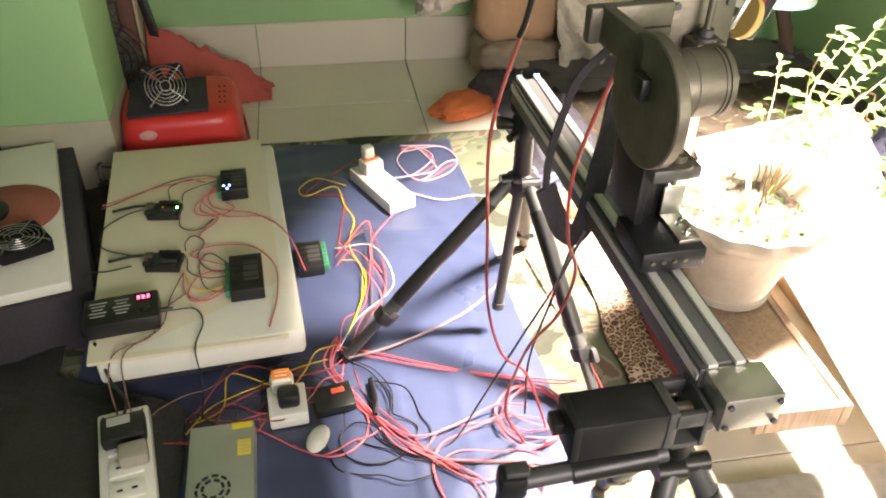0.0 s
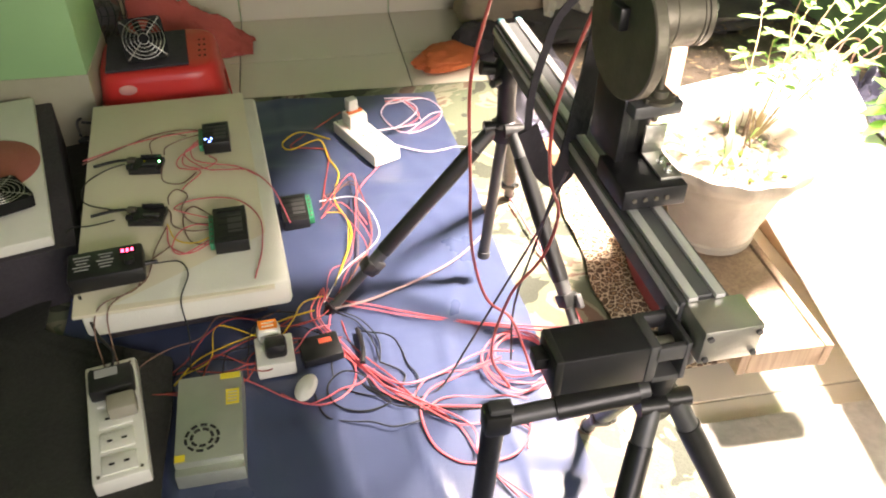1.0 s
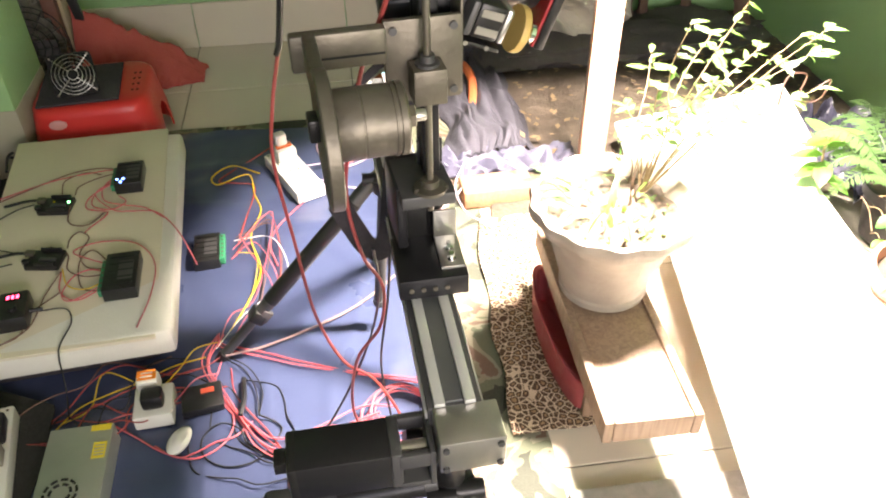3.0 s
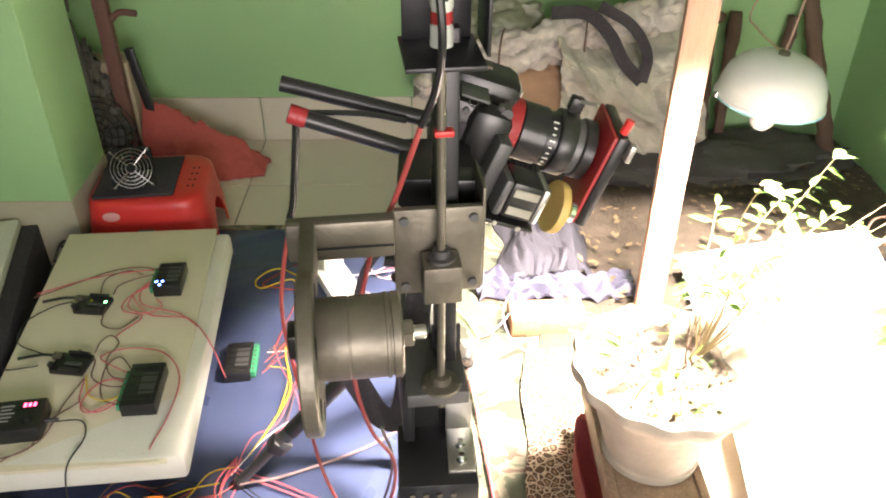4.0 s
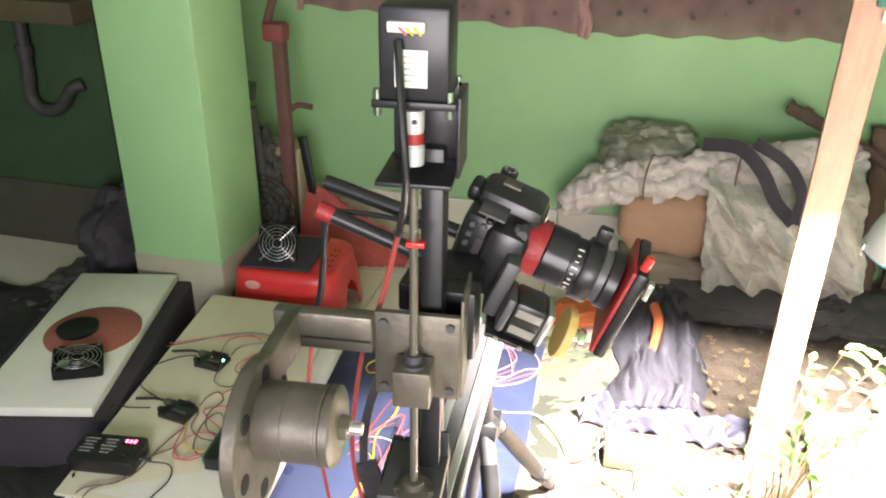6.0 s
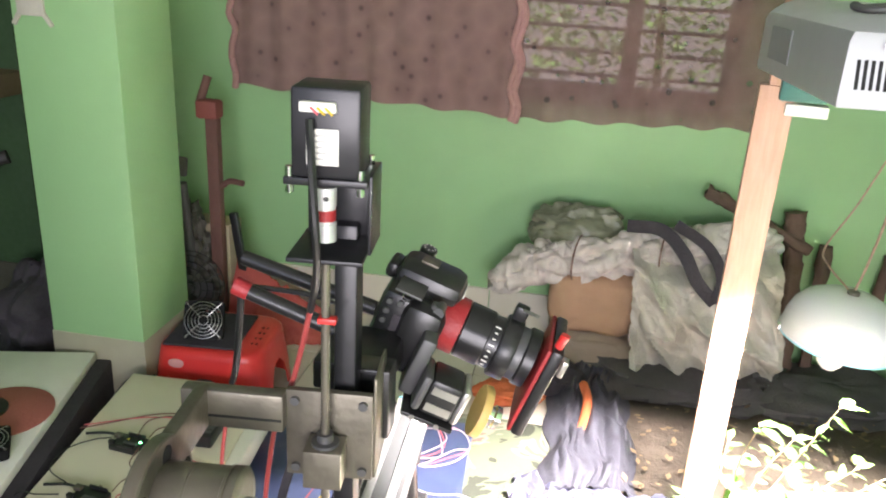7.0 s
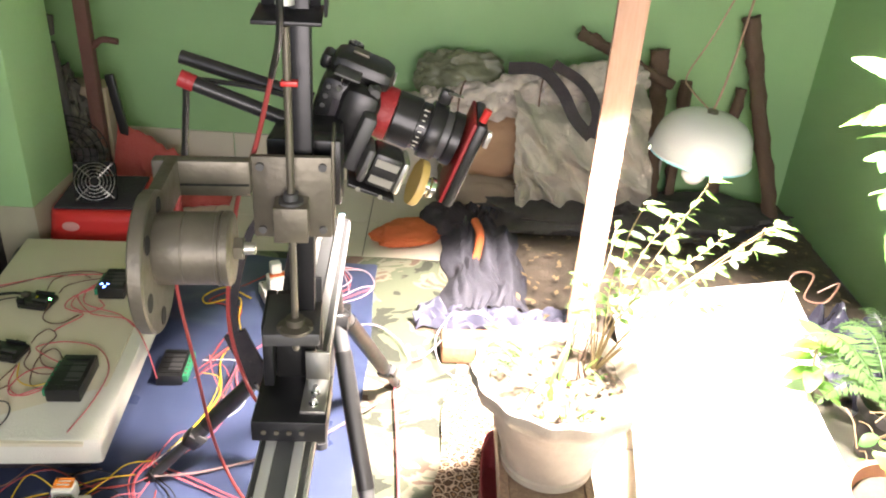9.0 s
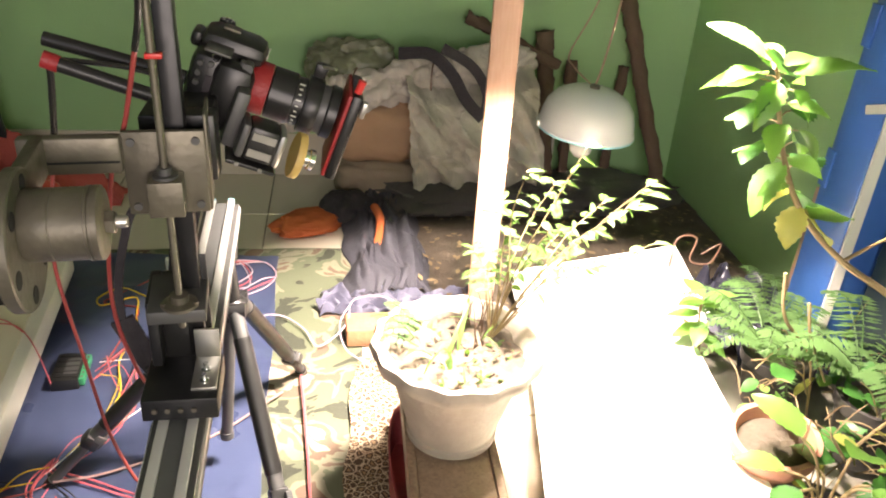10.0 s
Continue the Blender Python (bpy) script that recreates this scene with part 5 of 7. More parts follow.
solo("orange_strap", sweep(bm_new(), [(0.665, 2.19, 0.02), (0.70, 2.26, 0.05), (0.715, 2.36, 0.09), (0.70, 2.44, 0.10)], 0.014, 8), ORANGE, "bright orange strap lying on dark cloth", "strap")
solo("dark_blanket", heap(bm_new(), (1.02, 2.70, 0.006), (0.36, 0.20, 0.10), 2, 0.3), DUSTC, "dark cloth heap below the sacks", "cloth")
solo("dark_blanket", heap(bm_new(), (1.50, 2.72, 0.006), (0.34, 0.18, 0.07), 12, 0.35), DUSTC, "dark cloth heap in the corner", "cloth")


def roll(a, b, r, seed, bulge=0.2, seg=36, n=40):
    bm = bm_new()
    a, b = Vector(a), Vector(b)
    d = (b - a).normalized()
    u = d.cross(Vector((0, 0, 1))).normalized()
    w = u.cross(d)
    rings = []
    for i in range(n + 1):
        t = i / n
        e = min(1, min(t, 1 - t) * 9 + 0.35)
        c = a.lerp(b, t) + w * 0.02 * nz(t * 4, seed) - Vector((0, 0, 0.055 * max(0, 1 - t / 0.22) ** 1.3))
        ring = []
        for k in range(seg):
            th = 2 * math.pi * k / seg
            q = Vector((math.cos(th), math.sin(th), t * 6))
            rr = r * e * (1 + bulge * noise.noise(q * 1.3 + Vector((seed, 0, 0))) + 0.5 * bulge * noise.noise(q * 4 + Vector((0, seed, 0))))
            if abs(t - 0.3) < 0.02 or abs(t - 0.62) < 0.02:
                rr *= 0.88
            ring.append(bm.verts.new(c + rr * (math.cos(th) * u + math.sin(th) * w)))
        rings.append(ring)
    for p, q in zip(rings, rings[1:]):
        for k in range(seg):
            bm.faces.new((p[k], p[(k + 1) % seg], q[(k + 1) % seg], q[k]))
    bm.faces.new(list(reversed(rings[0])))
    bm.faces.new(rings[-1])
    return bm


def pillow(bm, c, s, p=0.55, seg=72, rings=40, lean=0.0):
    """A filled sack: a rounded block, c the middle of its foot."""
    g = []
    pw = lambda v: math.copysign(abs(v) ** p, v)
    for j in range(rings + 1):
        ph = math.pi * j / rings
        row = []
        for i in range(seg):
            th = 2 * math.pi * i / seg
            z = (pw(math.cos(ph)) + 1) * 0.5 * s[2]
            row.append(bm.verts.new((c[0] + s[0] * math.sin(ph) ** p * pw(math.cos(th)) + lean * z, c[1] + s[1] * math.sin(ph) ** p * pw(math.sin(th)), c[2] + z)))
        g.append(row)
    for p0, p1 in zip(g, g[1:]):
        for i in range(seg):
            bm.faces.new((p0[i], p0[(i + 1) % seg], p1[(i + 1) % seg], p1[i]))
    bmesh.ops.remove_doubles(bm, verts=bm.verts, dist=1e-6)
    return bm


def limp_fn(u, v):
    top = 0.488 - 0.055 * math.sin(math.pi * min(1.0, u / 0.75)) + 0.03 * max(0, u - 0.7) / 0.3
    x = 0.805 + 0.045 * v + (0.435 + 0.02 * v) * u
    z = top + (0.045 - top) * v
    fold = abs(v - 0.10 - 0.62 * u)
    y = 2.655 - 0.045 * math.sin(math.pi * min(1, v * 1.1)) * math.sin(math.pi * (0.15 + 0.7 * u)) - 0.030 * max(0, 1 - fold / 0.10)
    y -= 0.055 * (1 - 2 * abs(nz(u * 4.5 - v * 3.0, v * 1.6 + u, 7))) * min(1, v * 4) + 0.022 * abs(nz(u * 10 - v * 5, v * 6, 2))
    if v < 0.12:
        y += (0.12 - v) * 0.9
    return x + 0.012 * nz(v * 4, u * 2, 5), y, z


limp = folds(sheet(bm_new(), limp_fn, 70, 80, 0.006), 0.010, 14, 6)
solo("grain_sack", limp, SACK, "limp dirty white sack draped over the pile", "sack")
solo("grain_sack", folds(pillow(bm_new(), (1.06, 2.81, 0.006), (0.19, 0.075, 0.40)), 0.02, 6, 4), SACK, "filled dirty white sack behind draped sack", "sack")
solo("paper_sack", folds(pillow(bm_new(), (0.715, 2.765, 0.150), (0.155, 0.105, 0.215), 0.5, lean=0.05), 0.014, 7, 8), BROWNP, "flat brown paper sack under rolled cloth", "sack")
solo("folded_sack", folds(pillow(bm_new(), (0.74, 2.765, 0.006), (0.17, 0.12, 0.15), 0.5), 0.018, 8, 3), mat("dull_brown_sacking", (0.27, 0.21, 0.15), 0.9, var=0.3, bump=0.5, bscale=120), "dull brown folded sack at pile foot", "sack")
rs_bm = folds(roll((0.36, 2.72, 0.340), (1.25, 2.76, 0.515), 0.068, 4, 0.14, 60, 110), 0.032, 11, 2)
solo("rolled_sack", rs_bm, SACKP, "rolled printed white sack tied with string", "sack")
for tt in (0.32, 0.62):
    cx = Vector((0.36, 2.72, 0.340)).lerp(Vector((1.25, 2.76, 0.515)), tt)
    solo("string", sweep(bm_new(), [cx + Vector((0.02 * math.cos(a), 0.077 * math.cos(a), 0.077 * math.sin(a))) for a in [k * 0.35 for k in range(19)]], 0.0028, 6, n=2), BRNW, "brown string tied round rolled sack", "string", group="strings on roll")
solo("plastic_bag", folds(heap(bm_new(), (0.64, 2.83, 0.40), (0.16, 0.08, 0.155), 41, 0.22, 80, 50, 5), 0.016, 7, 5), mat("cloudy_grey_plastic", (0.16, 0.17, 0.11), 0.35, var=0.5, scale=14, bump=0.5, bscale=60), "cloudy plastic bag stuffed on the sacks", "bag")
solo("black_strap", ribbon(bm_new(), [(0.78, 2.67, 0.545), (0.88, 2.63, 0.555), (0.95, 2.60, 0.50), (1.00, 2.58, 0.42), (1.06, 2.575, 0.36)], 0.040, 0.003), DARKC, "black cloth strap hanging over the sacks", "strap")
solo("black_strap", ribbon(bm_new(), [(0.92, 2.64, 0.575), (1.02, 2.62, 0.52), (1.07, 2.59, 0.44), (1.06, 2.57, 0.36)], 0.034, 0.003), DARKC, "black cloth strap loop over the sacks", "strap")
for pts, r in (([(1.03, 2.88, 0.625), (1.12, 2.86, 0.59), (1.36, 2.80, 0.48)], 0.022), ([(1.31, 2.86, 0.59), (1.33, 2.84, 0.40), (1.36, 2.80, 0.02)], 0.034), ([(1.43, 2.88, 0.48), (1.44, 2.84, 0.02)], 0.022), ([(1.60, 2.87, 0.715), (1.68, 2.84, 0.45), (1.80, 2.74, 0.02)], 0.030), ([(1.64, 2.90, 0.46), (1.60, 2.84, 0.02)], 0.02)):
    solo("dry_stick", folds(sweep(bm_new(), pts, r, 14, 0.85, n=14), 0.010, 24, 3), BARK, "dry crooked branch leaning against green wall", "branch", group="sticks along the wall")

# ---- behind the column ----
stand = thing("iron_stand", "rusty brown iron stand with red cap and hook", "stand", pose(-0.555, 2.62, 0))
part("pole", box(bm_new(), (0.0, 0.0, 0.40), (0.040, 0.035, 0.80), 0.003), RUST, stand)
part("cap", box(bm_new(), (-0.01, 0, 0.80), (0.075, 0.06, 0.06), 0.012), mat("dull_red_paint", (0.22, 0.06, 0.045), 0.7, var=0.3), stand)
part("spout", cyl(bm_new(), (-0.045, 0, 0.81), (-0.02, 0.02, 0.90), 0.014, seg=12), RUST, stand)
part("hook", sweep(bm_new(), [(0.02, 0.0, 0.545), (0.05, -0.004, 0.568), (0.10, -0.004, 0.565)], 0.010, 8), RUST, stand)
part("side_rod", box(bm_new(), (0.06, 0.06, 0.22), (0.028, 0.02, 0.44), 0.003, Matrix.Rotation(radians(-8), 4, "Y")), BLACK, stand)
part("base", box(bm_new(), (0.0, 0.0, 0.015), (0.20, 0.16, 0.03), 0.004), RUST, stand)
rag = thing("machine_scrap", "greasy machine scrap and rods heaped behind column", "scrap")
SCRAP = mat("greasy_grey_scrap", (0.085, 0.08, 0.065), 0.65, var=0.6, scale=30, bump=0.8, bscale=60)
rg = random.Random(44)
part("scrap_core", folds(heap(bm_new(), (-0.665, 2.61, 0.004), (0.10, 0.11, 0.42), 15, 0.4, 60, 40, 6), 0.03, 14, 5), SCRAP, rag)
for k in range(11):
    x, y = -0.665 + rg.uniform(-0.06, 0.06), 2.58 + rg.uniform(-0.05, 0.05)
    cyl_b = bm_new()
    top = Vector((x + rg.uniform(-0.05, 0.05), y + rg.uniform(-0.03, 0.03), rg.uniform(0.45, 0.80)))
    cyl(cyl_b, (x, y, 0.02), top, rg.uniform(0.008, 0.020), seg=12)
    part("rod", cyl_b, (SCRAP, RUST, GREYM)[k % 3], rag)
    if k % 2:
        part("bracket", box(bm_new(), (0, 0, 0), (rg.uniform(0.04, 0.09), 0.02, rg.uniform(0.03, 0.08)), 0.004, Matrix.Translation(top - Vector((0, 0.012, 0.05))) @ Matrix.Rotation(rg.uniform(-0.6, 0.6), 4, "Y")), (RUST, SCRAP)[k % 4 == 1], rag)
tf = thing("table_fan", "old table fan with black wire guard behind column", "fan", Matrix.Translation((-0.62, 2.50, 0.22)) @ Matrix.Rotation(radians(70), 4, "X") @ Matrix.Rotation(radians(20), 4, "Y"))
gbm = bm_new()
for r in (0.03, 0.05, 0.07, 0.09, 0.11, 0.125):
    sweep(gbm, [(r * math.cos(2 * math.pi * k / 32), r * math.sin(2 * math.pi * k / 32), 0.03 - r * 0.15) for k in range(33)], 0.0016, 5, n=0)
for k in range(12):
    a = 2 * math.pi * k / 12
    sweep(gbm, [(0.02 * math.cos(a), 0.02 * math.sin(a), 0.03), (0.125 * math.cos(a), 0.125 * math.sin(a), 0.012)], 0.0016, 5, n=0)
part("wire_guard", gbm, BLACK, tf)
for k in range(3):
    part("blade", box(bm_new(), (0, 0, 0), (0.085, 0.055, 0.002), 0, Matrix.Rotation(2 * math.pi * k / 3, 4, "Z") @ Matrix.Translation((0.05, 0, 0)) @ Matrix.Rotation(radians(22), 4, "X")), GREYM, tf)
part("motor_housing", lathe(bm_new(), [(0.03, -0.10), (0.045, -0.09), (0.048, -0.03), (0.03, -0.01), (0.02, 0.012)], 24), GREYM, tf)
part("stem", box(bm_new(), (0, -0.13, -0.06), (0.03, 0.22, 0.03), 0.004), GREYM, tf)
solo("carton", box(bm_new(), (-0.60, 2.70, 0.20), (0.14, 0.10, 0.40), 0.003), mat("dusty_carton", (0.36, 0.30, 0.20), 0.85, var=0.2), "dusty carton standing behind iron stand", "carton")


def red_fn(u, v):
    h = 0.25 * (1 - u) ** 0.85 + 0.012
    w = 0.15 * (1 - 0.62 * u)
    side = abs(2 * v - 1)
    crease = 0.016 * abs(nz(u * 5 + v * 3, v * 7, 3)) + 0.010 * nz(u * 14, v * 10, 6)
    z = 0.008 + (h + crease * 1.5) * max(0.0, 1 - side ** 1.3)
    return -0.52 + 0.37 * u + 0.02 * nz(v * 5, u * 3, 2), 2.70 + w * (2 * v - 1) + 0.02 * nz(u * 4, v, 8) + crease, z


solo("red_cloth_bag", sheet(bm_new(), red_fn, 70, 60, 0.005), REDC, "crumpled dusty red woven bag slumped on tiled floor", "bag")
# dark clutter left of the column
solo("dark_bag", folds(heap(bm_new(), (-0.99, 2.36, 0.006), (0.15, 0.22, 0.34), 51, 0.25, 60, 40, 4), 0.015, 5, 3), DARKC, "black bag slumped against the green column", "bag")
solo("rag", sheet(bm_new(), lambda u, v: (-1.28 + 0.16 * u + 0.03 * nz(v * 4, u), 2.02 + 0.36 * v, 0.012 + 0.03 * abs(nz(u * 4, v * 6, 2))), 24, 40, 0.004), DUSTC, "grey dusty rag lying on dark floor", "rag")
# Added block in place of green wall and skirting, coloured dark as their shade.
wall_block = thing("shaded_wall_block", "block standing in for green wall, shade put in its colour", "cupboard", pose(-1.68, 2.70, 0))
part("body", box(bm_new(), (0, 0, 0.62), (1.10, 0.42, 1.24), 0.006), mat("shaded_wall_green", (0.022, 0.055, 0.018), 0.75, var=0.3), wall_block)
part("skirting_band", box(bm_new(), (0, -0.216, 0.12), (1.10, 0.010, 0.24), 0.003), mat("shaded_skirting", (0.045, 0.043, 0.028), 0.85, var=0.35), wall_block)
part("top_board", box(bm_new(), (0, -0.05, 0.86), (1.14, 0.56, 0.07), 0.006), mat("dull_brown_board", (0.075, 0.055, 0.025), 0.7, var=0.3), wall_block)
pipe = thing("drain_pipe", "dark bent drain pipe before the shaded wall block", "pipe")
part("tube", sweep(bm_new(), [(-1.38, 2.455, 0.83), (-1.385, 2.455, 0.66), (-1.395, 2.455, 0.565), (-1.355, 2.455, 0.522), (-1.29, 2.458, 0.535), (-1.235, 2.462, 0.60), (-1.20, 2.48, 0.615)], 0.022, 14), NURS, pipe)
part("collar", cyl(bm_new(), (-1.382, 2.455, 0.70), (-1.383, 2.455, 0.735), 0.028, seg=18), NURS, pipe)

# ---- cables ----
def cable(pts, r, material, label, group="wires on the sheet", sides=7):
    return solo("cable", sweep(bm_new(), pts, r * 0.8, sides), material, label, "cable", group)


Z0 = 0.0185
rng = random.Random(7)


def wander(a, b, n, amp, z=Z0, lift=0.0):
    a, b = Vector(a), Vector(b)
    d = (b - a)
    nrm = Vector((-d.y, d.x, 0)).normalized()
    out = []
    for k in range(n + 1):
        t = k / n
        p = a.lerp(b, t) + nrm * amp * rng.uniform(-1, 1) * math.sin(math.pi * t)
        out.append((p.x, p.y, z + lift * math.sin(math.pi * t) + rng.uniform(0, 0.006)))
    return out


# red bundle running from the knot to the motor
RUN = [(0.0, 1.40), (-0.026, 1.315), (0.029, 1.211), (0.096, 1.103), (0.164, 1.041), (0.229, 0.982), (0.25, 0.90), (0.31, 0.80), (0.395, 0.70)]
for k in range(3):
    rk = random.Random(60 + k)
    cable([(x + rk.uniform(-0.012, 0.012), y + rk.uniform(-0.012, 0.012), Z0 + 0.004 * k) for x, y in RUN[:9 - 3 * (k % 2)]] + ([(0.30, 0.985, Z0), (0.345, 0.955, Z0), (0.33, 0.915, Z0)] if k % 2 else []), 0.0021, REDW, "red twin wire running across blue sheet")
for dy in (0.0, -0.011):
    cable([(0.0, 1.39 + dy, 0.03), (0.009, 1.371 + dy, Z0), (0.09, 1.338 + dy * 1.3, Z0), (0.173, 1.298 + dy, Z0), (0.30, 1.246 + dy * 0.4, Z0), (0.427, 1.20 + dy, 0.03), (0.47, 1.17, 0.05)], 0.0024, REDW, "red wire stretched across blue sheet")
for k in range(5):
    rk = random.Random(80 + k)
    cx, cy, ra, rb, ph = 0.368 + rk.uniform(-0.012, 0.015), 1.118 + rk.uniform(-0.014, 0.014), 0.066 + rk.uniform(-0.012, 0.012), 0.064 + rk.uniform(-0.014, 0.014), rk.uniform(0, 6)
    cable([(cx + ra * math.cos(0.55 * j + ph), cy + rb * math.sin(0.55 * j + ph), 0.020 + 0.004 * k + 0.006 * math.sin(1.3 * j + k)) for j in range(13)], 0.0022, REDW, "loose coil of red wire below motor", "coiled red wire")
cable([(0.029, 1.211, Z0), (0.085, 1.135, 0.024), (0.134, 1.096, 0.026), (0.208, 1.114, 0.024), (0.296, 1.148, 0.03), (0.358, 1.131, 0.04)], 0.0024, REDW, "red wire arching to the coil")
cable([(0.33, 1.12, 0.04), (0.285, 1.115, 0.03), (0.238, 1.104, Z0), (0.18, 1.078, Z0), (0.155, 1.033, Z0), (0.160, 0.97, Z0), (0.181, 0.928, Z0), (0.222, 0.902, Z0), (0.30, 0.905, Z0), (0.346, 0.952, Z0), (0.345, 0.99, Z0), (0.313, 1.015, Z0), (0.24, 1.028, Z0), (0.164, 1.046, Z0), (0.12, 1.08, Z0)], 0.0030, REDW, "large loop of red wire beside tripod foot")
cable([(-0.20, 1.19, Z0), (-0.138, 1.144, Z0), (-0.08, 1.10, Z0), (-0.02, 1.078, Z0), (0.03, 1.105, Z0), (0.046, 1.154, Z0), (0.03, 1.20, Z0), (-0.01, 1.27, Z0)], 0.0021, REDW, "red wire curving round adapter")
for dx in (0.0, 0.012):
    cable([(0.0, 1.35, Z0), (0.02 + dx, 1.325, Z0), (0.06 + dx, 1.285, 0.024), (0.087 + dx, 1.223, 0.024), (0.095, 1.16, 0.026)], 0.0019, BLKW, "thin black lead ending in jack plug")
cable([(0.095, 1.16, 0.026), (0.13, 1.14, Z0), (0.137, 1.115, Z0), (0.10, 1.062, Z0), (0.045, 1.050, Z0), (0.0, 1.075, Z0), (-0.012, 1.121, Z0), (0.02, 1.15, 0.024), (0.06, 1.13, 0.026), (0.085, 1.09, Z0), (0.20, 1.03, Z0), (0.30, 1.015, Z0), (0.36, 1.0, Z0)], 0.0022, BLKW, "black lead looping on blue sheet")
# hanging cables
cable([(0.268, 0.990, 0.968), (0.266, 0.993, 0.945), (0.255, 1.0, 0.87), (0.234, 1.009, 0.78), (0.222, 1.018, 0.69), (0.230, 1.032, 0.55), (0.243, 1.049, 0.38), (0.276, 1.061, 0.257), (0.323, 1.066, 0.20), (0.36, 1.078, 0.10), (0.38, 1.07, 0.03)], 0.0032, DREDW, "dark red cable hanging from camera rod", "hanging cables")
cable([(0.268, 0.990, 0.970), (0.266, 0.993, 0.945), (0.255, 1.0, 0.87), (0.248, 1.003, 0.845)], 0.0050, BLKW, "black sleeve on cable below camera rod", "hanging cables")
cable([(0.401, 0.832, 1.190), (0.404, 0.828, 1.16), (0.408, 0.826, 1.10), (0.404, 0.838, 1.06), (0.392, 0.858, 1.02)], 0.0042, BLKW, "black motor cable hanging before coupling", "hanging cables")
cable([(0.392, 0.858, 1.02), (0.368, 0.880, 0.94), (0.341, 0.895, 0.865), (0.313, 0.928, 0.70), (0.325, 0.952, 0.575), (0.350, 0.968, 0.50), (0.342, 0.99, 0.40), (0.300, 1.006, 0.31), (0.285, 1.04, 0.14), (0.33, 1.05, 0.03)], 0.0033, DREDW, "dark red motor cable hanging to floor", "hanging cables")
cable([(0.34, 0.93, 0.60), (0.345, 1.02, 0.44), (0.32, 1.10, 0.25), (0.26, 1.12, 0.08), (0.20, 1.08, Z0), (0.14, 1.06, Z0)], 0.0028, BLKW, "thin black cable crossing blue sheet", "hanging cables")
cable([(0.37, 1.0, 0.62), (0.36, 1.06, 0.40), (0.34, 1.10, 0.20), (0.35, 1.12, 0.03)], 0.0028, BLKW, "thin black cable hanging below rail", "hanging cables")
# strap hanging from the rail
st = ribbon(bm_new(), [(0.40, 1.01, 0.80), (0.388, 1.0, 0.75), (0.381, 0.995, 0.70), (0.374, 0.995, 0.645), (0.364, 0.995, 0.57), (0.350, 0.995, 0.545), (0.332, 0.995, 0.556), (0.316, 0.995, 0.59), (0.300, 0.995, 0.63)], 0.030, 0.006)
ribbon(st, [(0.300, 0.995, 0.63), (0.302, 0.998, 0.68), (0.315, 1.0, 0.74), (0.335, 1.005, 0.79), (0.39, 1.01, 0.84)], 0.010, 0.004)
solo("camera_strap", st, DARKC, "black camera strap hanging in a loop", "strap")
